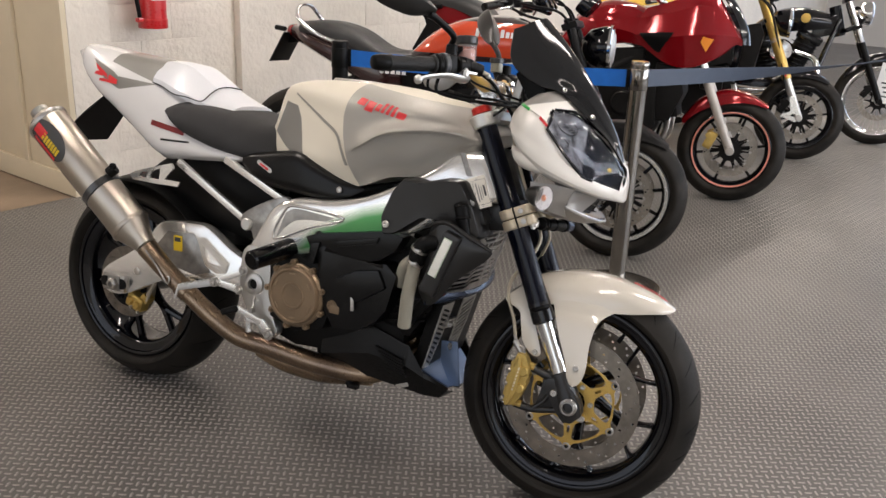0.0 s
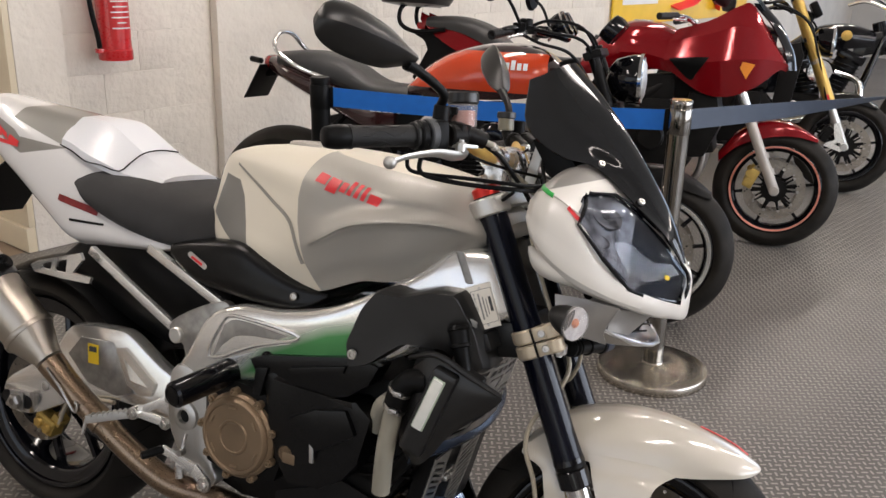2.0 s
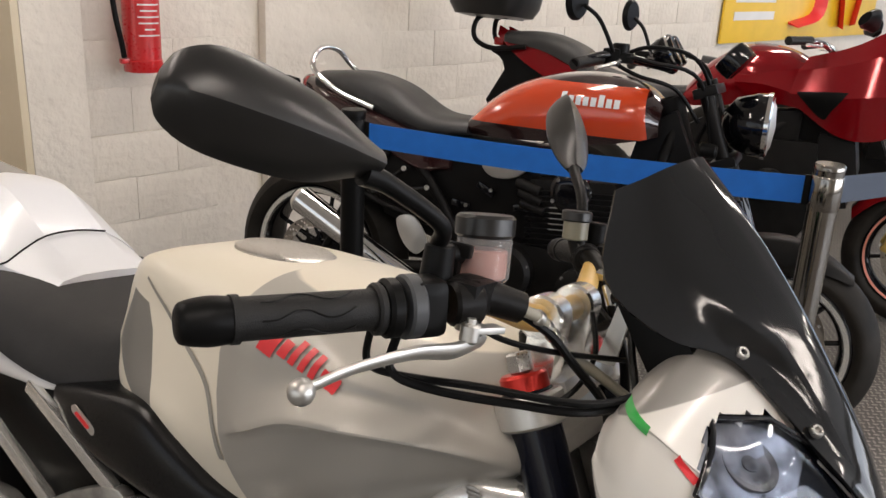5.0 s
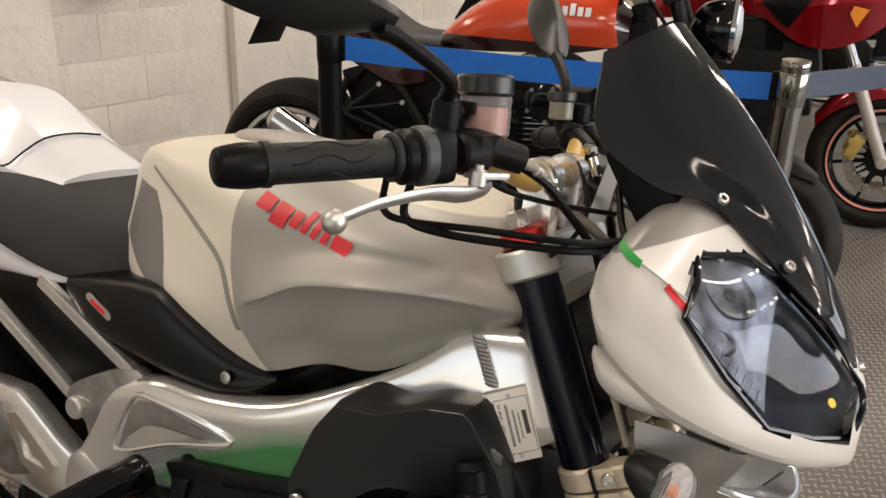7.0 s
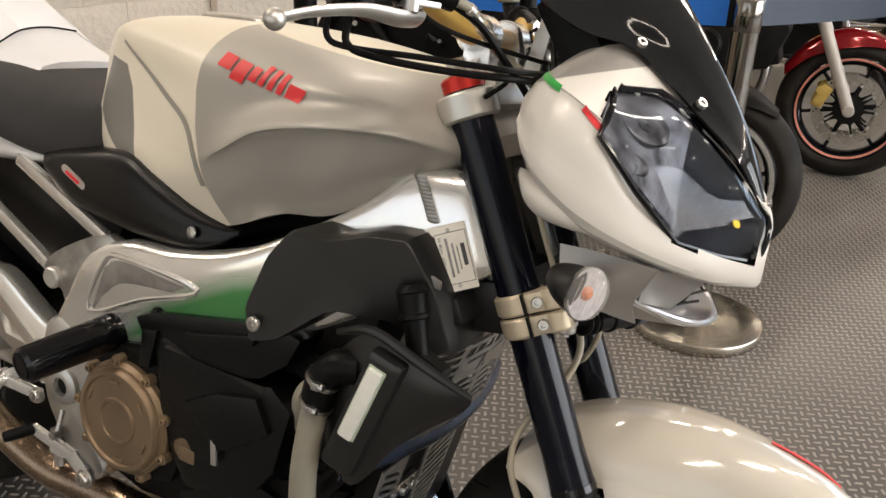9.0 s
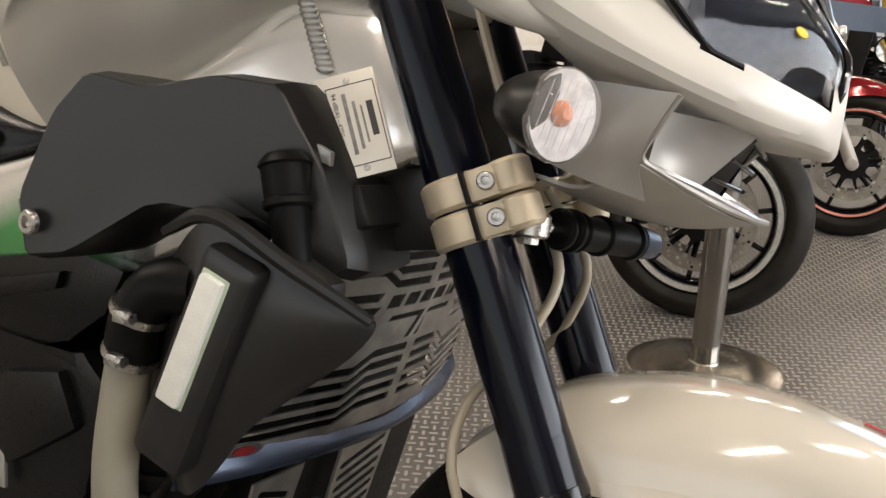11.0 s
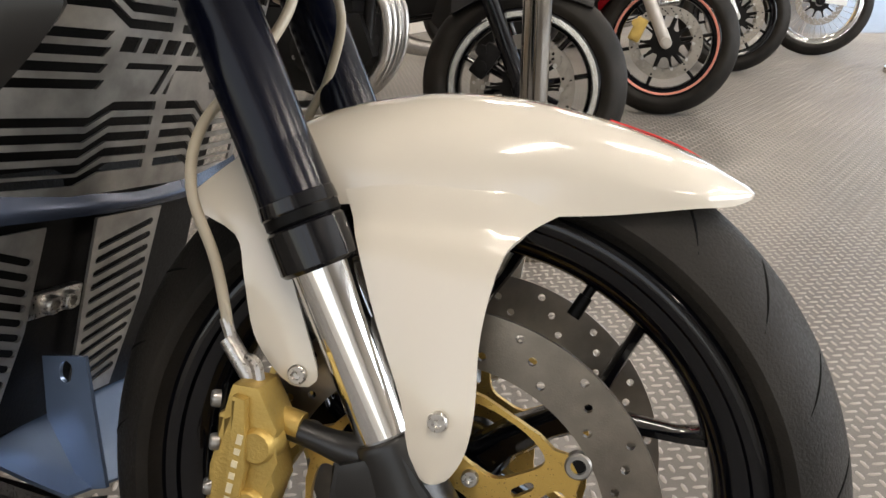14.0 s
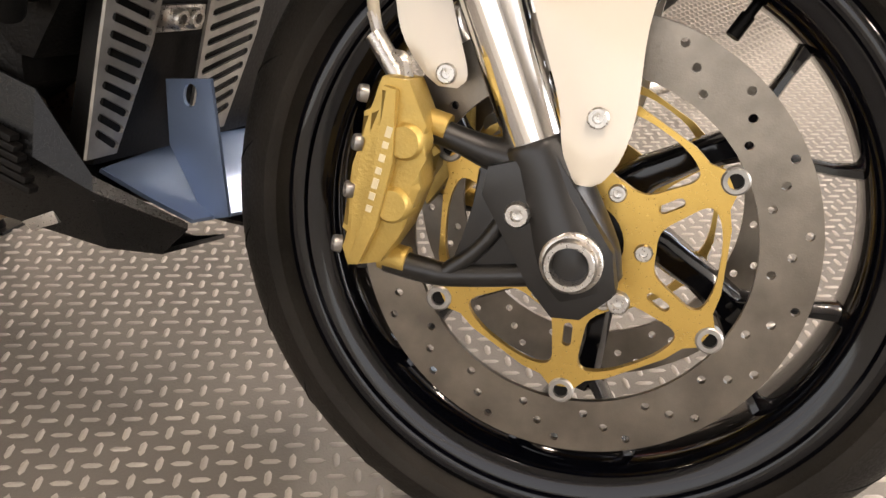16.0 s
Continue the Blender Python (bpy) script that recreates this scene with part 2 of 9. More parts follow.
def tube(pts, r, seg=10, n=6, flat=1.0):
    """Round bar along a smooth line; r may be a list, one radius a point."""
    rs = r if isinstance(r, (list, tuple)) else [r] * len(pts)
    line = spline(pts, n)
    rad = [v[0] for v in spline([(v, 0, 0) for v in rs], n)]
    rings, up = [], None
    for i, p in enumerate(line):
        d = (line[min(i + 1, len(line) - 1)] - line[max(i - 1, 0)]).normalized()
        if up is None:
            up = d.orthogonal().normalized()
        up = (up - d * up.dot(d)).normalized()
        side = d.cross(up)
        rings.append([p + rad[i] * (math.cos(2 * math.pi * k / seg) * up + flat * math.sin(2 * math.pi * k / seg) * side) for k in range(seg)])
    return loft(rings)


def rod(p, q, r, r2=None, seg=18, bevel=0.0):
    """Straight bar, with eased ends."""
    p, q = Vector(p), Vector(q)
    d = (q - p).normalized()
    r2 = r if r2 is None else r2
    u = d.orthogonal().normalized()
    v = d.cross(u)
    stations = [(p, r), (q, r2)]
    if bevel:
        stations = [(p, r - bevel), (p + d * bevel, r), (q - d * bevel, r2), (q, r2 - bevel)]
    return loft([[c + k * (math.cos(2 * math.pi * i / seg) * u + math.sin(2 * math.pi * i / seg) * v) for i in range(seg)] for c, k in stations])


def bar(p, q, w, t, bevel=0.002):
    """Straight flat bar between two points, w high and t thick."""
    p, q = Vector(p), Vector(q)
    d = (q - p).normalized()
    return box(t, (q - p).length, w, Matrix.Translation((p + q) / 2) @ d.to_track_quat("Y", "Z").to_matrix().to_4x4(), bevel)


def lathe(profile, seg=48, m=None, closed=False):
    """Turns (radius, along) about the y axis."""
    bm = bmesh.new()
    rings = [[bm.verts.new((r * math.cos(2 * math.pi * k / seg), a, r * math.sin(2 * math.pi * k / seg))) for k in range(seg)] for r, a in profile]
    pairs = list(zip(rings, rings[1:])) + ([(rings[-1], rings[0])] if closed else [])
    for a, b in pairs:
        for i in range(seg):
            j = (i + 1) % seg
            bm.faces.new((a[i], a[j], b[j], b[i]))
    if not closed:
        bm.faces.new(rings[0])
        bm.faces.new(list(reversed(rings[-1])))
    return transformed(bm, m) if m is not None else bm


def hull(stations, n=5, k=4, caps=True):
    """Body panel, alike on both sides: each station is x and half a section from top to bottom as (half width, z)."""
    secs = [[Vector((x, y, z)) for y, z in prof] for x, prof in stations]
    cols = list(zip(*secs))
    lines = [spline(c, n) for c in cols]
    rings = []
    for i in range(len(lines[0])):
        half = spline([ln[i] for ln in lines], k)
        for p in half:
            p.y = max(p.y, 0.0)
        left = half if half[-1].y > 1e-5 else half[:-1]
        back = half[1:] if half[0].y < 1e-5 else half
        rings.append(left + [Vector((p.x, -p.y, p.z)) for p in reversed(back)])
    return loft(rings, caps)


def inside_loop(p, loop):
    """Whether a point in the plane lies inside a closed outline."""
    hit = False
    for (x0, z0), (x1, z1) in zip(loop, loop[1:] + loop[:1]):
        if (z0 > p[1]) != (z1 > p[1]) and p[0] < x0 + (x1 - x0) * (p[1] - z0) / (z1 - z0):
            hit = not hit
    return hit


def perforated(outlines, thick, y):
    """Plate with holes cut clean through it, in the x-z plane about y."""
    loops = [list(o) for o in outlines]
    pts, edges = [], []
    for lp in loops:
        base = len(pts)
        pts += [Vector(p) for p in lp]
        edges += [(base + i, base + (i + 1) % len(lp)) for i in range(len(lp))]
    vs, _, faces, _, _, _ = delaunay_2d_cdt(pts, edges, [], 0, 1e-7)
    boxes = [(min(p[0] for p in lp), max(p[0] for p in lp), min(p[1] for p in lp), max(p[1] for p in lp)) for lp in loops]
    keep = []
    for f in faces:
        c = sum((vs[i] for i in f), Vector((0, 0))) / len(f)
        if inside_loop(c, loops[0]) and not any(b[0] <= c.x <= b[1] and b[2] <= c.y <= b[3] and inside_loop(c, lp) for lp, b in zip(loops[1:], boxes[1:])):
            keep.append(f)
    bm = bmesh.new()
    front = [bm.verts.new((v.x, y - thick / 2, v.y)) for v in vs]
    back = [bm.verts.new((v.x, y + thick / 2, v.y)) for v in vs]
    count = collections.Counter()
    for f in keep:
        bm.faces.new([front[i] for i in f])
        bm.faces.new([back[i] for i in reversed(f)])
        for i, j in zip(f, list(f[1:]) + [f[0]]):
            count[(i, j)] += 1
    for (i, j) in list(count):
        if (j, i) not in count:
            bm.faces.new((front[j], front[i], back[i], back[j]))
    bmesh.ops.delete(bm, geom=[v for v in bm.verts if not v.link_faces], context="VERTS")
    return bm


def flat(outlines, thick, y=0.0, bevel=0.0, m=None):
    """Plate in the x-z plane: the first outline is its edge, the others are holes through it; its middle is at y."""
    if len(outlines) > 1:
        bm = perforated(outlines, thick, y)
        return transformed(bm, m) if m is not None else bm
    cu = bpy.data.curves.new("outline", "CURVE")
    cu.dimensions, cu.fill_mode, cu.extrude, cu.bevel_depth, cu.bevel_resolution = "2D", "BOTH", max(thick / 2 - bevel, 1e-4), bevel, 1
    for pts in outlines:
        sp = cu.splines.new("POLY")
        sp.points.add(len(pts) - 1)
        for i, p in enumerate(pts):
            sp.points[i].co = (p[0], p[1], 0, 1)
        sp.use_cyclic_u = True
    ob = bpy.data.objects.new("outline", cu)
    me = bpy.data.meshes.new_from_object(ob)
    bm = bmesh.new()
    bm.from_mesh(me)
    bpy.data.objects.remove(ob)
    bpy.data.curves.remove(cu)
    bpy.data.meshes.remove(me)
    bmesh.ops.remove_doubles(bm, verts=bm.verts, dist=1e-6)
    transformed(bm, Matrix.Translation((0, y, 0)) @ Matrix.Rotation(radians(90), 4, "X"))
    return transformed(bm, m) if m is not None else bm


def circle(cx, cz, r, n=24, a0=0.0):
    return [(cx + r * math.cos(a0 + 2 * math.pi * i / n), cz + r * math.sin(a0 + 2 * math.pi * i / n)) for i in range(n)]


def slot(x0, z0, x1, z1, w, n=5):
    a = math.atan2(z1 - z0, x1 - x0)
    return [(x1 + w * math.cos(a + t), z1 + w * math.sin(a + t)) for t in [math.pi * (i / n - 0.5) for i in range(n + 1)]] + \
           [(x0 + w * math.cos(a + t), z0 + w * math.sin(a + t)) for t in [math.pi * (i / n + 0.5) for i in range(n + 1)]]


def smooth_loop(pts, n=5):
    """Closed outline rounded through its points."""
    p = [Vector((*q, 0)) for q in pts]
    out = []
    for i in range(len(p)):
        a, b, c, d = (p[(i + k) % len(p)] for k in (-1, 0, 1, 2))
        for k in range(n):
            t = k / n
            v = 0.5 * (2 * b + (c - a) * t + (2 * a - 5 * b + 4 * c - d) * t * t + (3 * b - a - 3 * c + d) * t ** 3)
            out.append((v.x, v.y))
    return out


def bolt(p, d, r=0.006, h=0.004):
    """Cap screw with a hexagon socket, seen along d."""
    d = Vector(d).normalized()
    q = Matrix.Translation(p) @ Vector((0, 1, 0)).rotation_difference(d).to_matrix().to_4x4()
    return lathe([(r, 0), (r, h * 0.7), (r * 0.85, h), (r * 0.5, h), (r * 0.45, h * 0.35), (r * 0.05, h * 0.3)], 12, q)


def prism(pts, y0, y1, bevel=0.004):
    """Block with the given x-z outline between two y."""
    bm = bmesh.new()
    a = [bm.verts.new((x, y0, z)) for x, z in pts]
    b = [bm.verts.new((x, y1, z)) for x, z in pts]
    n = len(pts)
    bm.faces.new(a)
    bm.faces.new(list(reversed(b)))
    for i in range(n):
        bm.faces.new((a[i], b[i], b[(i + 1) % n], a[(i + 1) % n]))
    if bevel:
        bmesh.ops.bevel(bm, geom=bm.edges[:], offset=bevel, segments=2, affect="EDGES", profile=0.7, clamp_overlap=True)
    return bm


def tree_of(bm):
    bm.normal_update()
    return BVHTree.FromBMesh(bm)


def draped(tree, lower, upper, off=0.0015, n=6, m=8, side=-1, thick=0.0):
    """Sheet laid on a body from one side, between two lines in x and z."""
    a, b = spline([(x, 0, z) for x, z in lower], n), spline([(x, 0, z) for x, z in upper], n)
    k = max(len(a), len(b))
    pick = lambda ln, i: ln[min(len(ln) - 1, round(i * (len(ln) - 1) / (k - 1)))]
    bm = bmesh.new()
    rows = []
    last = Vector((0, side * 0.12, 0))
    for i in range(k):
        row = []
        for j in range(m + 1):
            q = pick(a, i).lerp(pick(b, i), j / m)
            hit = tree.ray_cast(Vector((q.x, side, q.z)), Vector((0, -side, 0)))
            if hit[0] is not None:
                nrm = hit[1] if hit[1].y * side > 0 else -hit[1]
                last = hit[0]
                row.append(bm.verts.new(hit[0] + nrm * off))
            else:
                row.append(bm.verts.new((q.x, last.y + side * off, q.z)))
        rows.append(row)
    for r0, r1 in zip(rows, rows[1:]):
        for j in range(m):
            bm.faces.new((r0[j], r0[j + 1], r1[j + 1], r1[j]))
    bmesh.ops.remove_doubles(bm, verts=bm.verts, dist=1e-5)
    if thick:
        g = bmesh.ops.extrude_face_region(bm, geom=bm.faces[:])
        bmesh.ops.translate(bm, verts=[v for v in g["geom"] if isinstance(v, bmesh.types.BMVert)], vec=(0, -side * thick, 0))
    return bm


def shell(rows, thick, n=4, k=4):
    """Bent sheet through a grid of points, with thickness along its normals."""
    grid = [spline(r, k) for r in rows]
    cols = [spline(c, n) for c in zip(*grid)]
    grid = list(zip(*cols))
    bm = bmesh.new()
    vs = [[bm.verts.new(p) for p in r] for r in grid]
    for r0, r1 in zip(vs, vs[1:]):
        for j in range(len(r0) - 1):
            bm.faces.new((r0[j], r0[j + 1], r1[j + 1], r1[j]))
    bmesh.ops.recalc_face_normals(bm, faces=bm.faces)
    bmesh.ops.solidify(bm, geom=bm.faces[:], thickness=thick)
    return bm


# ---- the room ----
ROOM = pose(-2.03, 4.36, 0, 0, 0, 54.5)  # x along the block wall, y into it, the hall on the minus side

CEILING_Z = 3.1
FLOOR_MAT = material("studded_rubber_floor", (0.092, 0.085, 0.077), 0.36, vary=0.25, scale=1.6, bump=0.03, fine=420)
# Same rubber as the mat, lightened for the glint on the raised bars.
STUD_MAT = material("glint_toned_stud_rubber", (0.270, 0.252, 0.229), 0.32, vary=0.2, scale=1.6, bump=0.02, fine=420)
CONCRETE = material("brown_worn_concrete", (0.26, 0.19, 0.13), 0.6, vary=0.3, scale=2.2, bump=0.05, fine=160)
WALL_PAINT = material("white_painted_blockwork", (0.72, 0.665, 0.585), 0.6, vary=0.07, scale=3.5, bump=0.16, fine=24, depth=0.010)
CREAM = material("cream_gloss_paint", (0.66, 0.57, 0.41), 0.4, vary=0.05, scale=3, bump=0.02, fine=60)
PLAIN = material("off_white_wall_paint", (0.55, 0.53, 0.50), 0.6, vary=0.06, scale=1.5, bump=0.04, fine=60)
CEIL = material("white_ceiling_board", (0.62, 0.60, 0.57), 0.8, vary=0.05, scale=1.2, bump=0.03, fine=80)


def slab(x0, x1, y0, y1, z0, z1, bevel=0.0):
    return box(x1 - x0, y1 - y0, z1 - z0, pose((x0 + x1) / 2, (y0 + y1) / 2, (z0 + z1) / 2), bevel)


single("floor", slab(-4.2, 14.2, -9.2, 2.2, -0.2, -0.006), CONCRETE, ROOM, "brown worn concrete floor slab", "floor", kind="structure")
single("ceiling", slab(-4.2, 14.2, -9.2, 2.2, CEILING_Z, CEILING_Z + 0.2), CEIL, ROOM, "plain white ceiling over the showroom", "ceiling", kind="structure")
south = joined(slab(-4.2, -0.5, -9.2, -9.0, 0, CEILING_Z), slab(9.5, 14.2, -9.2, -9.0, 0, CEILING_Z), slab(-0.5, 9.5, -9.2, -9.0, 0, 0.5), slab(-0.5, 9.5, -9.2, -9.0, 2.75, CEILING_Z), *[slab(-0.5 + 2.0 * k - 0.04, -0.5 + 2.0 * k + 0.04, -9.16, -9.04, 0.5, 2.75) for k in range(1, 5)])
single("wall_south", south, PLAIN, ROOM, "plain off-white wall with a row of shop windows", "wall", kind="structure")
# The opening in this unseen wall is made up, for the side fill.
west = joined(slab(-4.2, -4.0, -9.0, -6.0, 0, CEILING_Z), slab(-4.2, -4.0, -0.8, 2.0, 0, CEILING_Z), slab(-4.2, -4.0, -6.0, -0.8, 0, 0.6), slab(-4.2, -4.0, -6.0, -0.8, 2.4, CEILING_Z), *[slab(-4.14, -4.06, -6.0 + 1.3 * k - 0.03, -6.0 + 1.3 * k + 0.03, 0.6, 2.4) for k in range(1, 4)])
single("wall_west", west, PLAIN, ROOM, "off-white end wall with an added opening for side fill", "wall", kind="structure")
single("wall_recess", slab(-4.0, 0.0, 2.0, 2.2, 0, CEILING_Z), PLAIN, ROOM, "off-white wall at the back of the recess", "wall", kind="structure")
# east wall with the wide daylight opening
east = joined(slab(14.0, 14.2, -9.0, -7.2, 0, CEILING_Z), slab(14.0, 14.2, -1.6, 2.2, 0, CEILING_Z), slab(14.0, 14.2, -7.2, -1.6, 2.6, CEILING_Z))
single("wall_east", east, PLAIN, ROOM, "off-white end wall with a wide open shutter door", "wall", kind="structure")
single("floor_mat", slab(-4.0, 14.0, -9.0, 0.0, -0.006, 0.0), FLOOR_MAT, ROOM, "grey studded rubber matting over the showroom floor", "matting", kind="structure")

# block wall: backing, pilasters, cream return; the blocks come last
wall_north = single("wall_north", joined(slab(0.004, 14.0, 0.0065, 0.4, 0, CEILING_Z), slab(0.24, 14.0, 0.0, 0.0065, 1.77, CEILING_Z)), WALL_PAINT, ROOM, "white painted block wall behind the motorcycles", "wall", kind="structure")
single("trim", joined(slab(0.0, 0.235, -0.035, 0.004, 0, CEILING_Z, 0.008), slab(1.08, 1.80, -0.055, 0.004, 0, CEILING_Z, 0.012)), WALL_PAINT, ROOM, "white painted flat pilasters on the block wall", "pilaster", kind="structure")
cream = slab(-0.03, 0.0, -0.03, 1.9, 0.12, CEILING_Z, 0.004)
single("baseboard", slab(-0.045, 0.0, -0.03, 1.9, 0.0, 0.118, 0.006), CREAM, ROOM, "cream gloss skirting board on the return wall", "skirting board", kind="structure")
single("trim", slab(-0.05, -0.031, 0.42, 0.47, 0.12, 2.2, 0.006), CREAM, ROOM, "cream painted door frame on the return wall", "door frame", kind="structure")
single("wall_return", cream, CREAM, ROOM, "cream painted return wall beside the block wall", "wall", kind="structure")

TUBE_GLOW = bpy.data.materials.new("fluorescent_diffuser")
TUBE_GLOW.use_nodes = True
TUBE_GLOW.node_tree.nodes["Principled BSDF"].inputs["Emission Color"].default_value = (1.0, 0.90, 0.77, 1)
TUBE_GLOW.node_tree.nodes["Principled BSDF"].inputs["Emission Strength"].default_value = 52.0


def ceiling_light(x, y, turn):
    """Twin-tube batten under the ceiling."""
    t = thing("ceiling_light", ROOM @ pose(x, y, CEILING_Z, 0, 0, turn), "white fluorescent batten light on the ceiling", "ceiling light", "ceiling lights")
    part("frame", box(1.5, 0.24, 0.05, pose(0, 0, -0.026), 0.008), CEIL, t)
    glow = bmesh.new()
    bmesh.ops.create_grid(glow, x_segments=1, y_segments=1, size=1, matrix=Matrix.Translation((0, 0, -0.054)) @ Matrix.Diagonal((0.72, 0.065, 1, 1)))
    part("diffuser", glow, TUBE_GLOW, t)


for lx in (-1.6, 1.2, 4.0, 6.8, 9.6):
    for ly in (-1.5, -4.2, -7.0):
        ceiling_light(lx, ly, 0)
# Extra unseen fitting, added to brighten the return wall and floor beside it.
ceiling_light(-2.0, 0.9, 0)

area_lamp("shop_window_light", ROOM @ pose(3.6, -9.02, 1.62, 90, 0, 0), 9.8, 2.2, 400, (0.90, 0.95, 1.0))
# Added lamp with no known source, brightens the faces turned west.
area_lamp("side_fill_light", ROOM @ pose(-4.02, -3.4, 1.5, 0, -90, 0), 1.8, 5.2, 22, (1.0, 0.93, 0.82))
area_lamp("daylight_opening", ROOM @ pose(13.9, -4.4, 1.3, 0, 90, 0), 2.5, 5.4, 90, (0.62, 0.78, 1.0))

# ---- the white roadster ----
hero = thing("motorcycle", pose(-0.965, 2.45, 0, -9, 0, -24), "white and satin silver naked sports motorcycle leaning on its side stand", "motorcycle")
STEER = Matrix.Translation((1.53, 0, 0)) @ Matrix.Rotation(radians(7), 4, Vector((-math.sin(radians(25)), 0, math.cos(radians(25))))) @ Matrix.Translation((-1.53, 0, 0))


def steered(bm):
    return transformed(bm, STEER)


def crown_drop(R, rim, crown, v):
    """How far the tread lies below its top at a share v of its half width."""
    return min(crown, 0.72 * (R - rim)) * (0.78 * v ** 2 + 0.22 * v ** 6)


def tyre_mesh(R, rim, w, seg=72, crown=0.055):
    low = R - crown_drop(R, rim, crown, 1.0)
    side = [(rim - 0.004, 0.33), (rim + 0.003, 0.385), (rim + 0.006, 0.415), (rim + 0.5 * (low - rim), 0.468), (rim + 0.8 * (low - rim), 0.490)]
    prof = [(r, -y * w) for r, y in side]
    for i in range(-12, 13):
        prof.append((R - crown_drop(R, rim, crown, abs(i) / 12), 0.495 * w * i / 12))
    prof += [(r, y * w) for r, y in reversed(side)] + [(rim - 0.01, 0.0)]
    return lathe(prof, seg, closed=True)


def rim_mesh(rim, w, seg=72, depth=0.02):
    b = rim
    prof = [(b + 0.006, -0.40 * w), (b + 0.007, -0.35 * w), (b - depth, -0.28 * w), (b - depth - 0.006, 0), (b - depth, 0.28 * w), (b + 0.007, 0.35 * w), (b + 0.006, 0.40 * w),
            (b + 0.002, 0.425 * w), (b - 0.004, 0.428 * w), (b - 0.008, 0.415 * w), (b - 0.010, 0.385 * w), (b - 0.017, 0.372 * w), (b - depth, 0.360 * w), (b - depth - 0.006, 0.335 * w), (b - depth - 0.010, 0.30 * w), (b - depth - 0.014, 0.15 * w),
            (b - depth - 0.014, -0.15 * w), (b - depth - 0.010, -0.30 * w), (b - depth - 0.006, -0.335 * w), (b - depth, -0.360 * w), (b - 0.017, -0.372 * w), (b - 0.010, -0.385 * w), (b - 0.008, -0.415 * w), (b - 0.004, -0.428 * w), (b + 0.002, -0.425 * w)]
    return lathe(prof, seg, closed=True)


def disc_mesh(R, r, y, thick, rows, n, hole, phase=0.0):
    holes = []
    for i in range(n):
        for rr, da in rows:
            a = phase + 2 * math.pi * i / n + da
            holes.append(circle(rr * math.cos(a), rr * math.sin(a), hole, 8))
    return flat([circle(0, 0, R, 96), circle(0, 0, r, 72)] + holes, thick, y)


FW = STEER @ Matrix.Translation((1.416, 0, 0.296))
front_wheel = part("front_wheel", transformed(rim_mesh(0.233, 0.122, 192), FW), RIM_BLACK, hero, "gloss black cast front wheel")
front_tyre = part("tyre", transformed(tyre_mesh(0.300, 0.237, 0.126, 216), FW), RUBBER, front_wheel, "worn black front tyre")
GROOVE = material("tread_groove_black", (0.003, 0.003, 0.003), 0.8, vary=0.1, bump=0.0, spec=0.1)


def tread(m, R, rim, w, crown, n, parent):
    """Curved cuts across the tread, sunk to the rubber's surface."""
    for i in range(n):
        for s in (-1, 1):
            a0 = 2 * math.pi * (i + (0.5 if s > 0 else 0)) / n
            line = []
            for k in range(6):
                v = 0.16 + 0.70 * k / 5
                a = a0 - 0.13 * (k / 5) ** 1.6
                rr = R - crown_drop(R, rim, crown, v) - 0.0010
                line.append(m @ Vector((rr * math.cos(a), s * 0.495 * w * v, rr * math.sin(a))))
            part("tread_groove", tube(line, [0.0008, 0.0014, 0.0016, 0.0016, 0.0013, 0.0006], 6, 2), GROOVE, parent)


tread(FW, 0.300, 0.237, 0.126, 0.055, 24, front_tyre)
hub = lathe([(0.03, -0.058), (0.036, -0.05), (0.036, -0.03), (0.026, 0), (0.036, 0.03), (0.036, 0.05), (0.03, 0.058)], 32)
part("hub", transformed(hub, FW), GLOSS_BLACK, front_wheel)
def blade(line):
    """Flat-sided spoke through (radius, angle, half width, half depth)."""
    pts = [Vector((r * math.cos(a), 0, r * math.sin(a))) for r, a, h, d in line]
    rings = []
    for i, (r, a, h, d) in enumerate(line):
        t = (pts[min(i + 1, len(pts) - 1)] - pts[max(i - 1, 0)]).normalized()
        n = Vector((-t.z, 0, t.x))
        rings.append([pts[i] + n * (h * u) + Vector((0, d * v, 0)) for u, v in ((-1, -0.6), (-0.55, -1), (0.55, -1), (1, -0.6), (1, 0.6), (0.55, 1), (-0.55, 1), (-1, 0.6))])
    return loft(rings)


for i in range(6):
    a = math.pi * i / 3 + radians(34)
    stem = blade([(0.026, a + 0.36, 0.017, 0.030), (0.060, a + 0.25, 0.0125, 0.026), (0.095, a + 0.13, 0.0105, 0.022), (0.128, a + 0.05, 0.0125, 0.020), (0.140, a + 0.02, 0.010, 0.017)])
    arms = [blade([(0.122, a + 0.05 + s * 0.02, 0.007, 0.019), (0.150, a + 0.02 + s * 0.13, 0.0050, 0.017), (0.180, a + s * 0.215, 0.0042, 0.016), (0.200, a + s * 0.25, 0.0055, 0.018), (0.212, a + s * 0.262, 0.011, 0.024), (0.219, a + s * 0.266, 0.020, 0.030)]) for s in (-1, 1)]
    part("spoke", transformed(joined(stem, *arms), FW), RIM_BLACK, front_wheel)
va = math.radians(62)
part("valve", transformed(joined(rod((0.205 * math.cos(va), -0.008, 0.205 * math.sin(va)), (0.18 * math.cos(va), -0.012, 0.18 * math.sin(va)), 0.004), rod((0.19 * math.cos(va), -0.01, 0.19 * math.sin(va)), (0.172 * math.cos(va), -0.013, 0.172 * math.sin(va)), 0.0055)), FW), BLACK_PLASTIC, front_wheel)

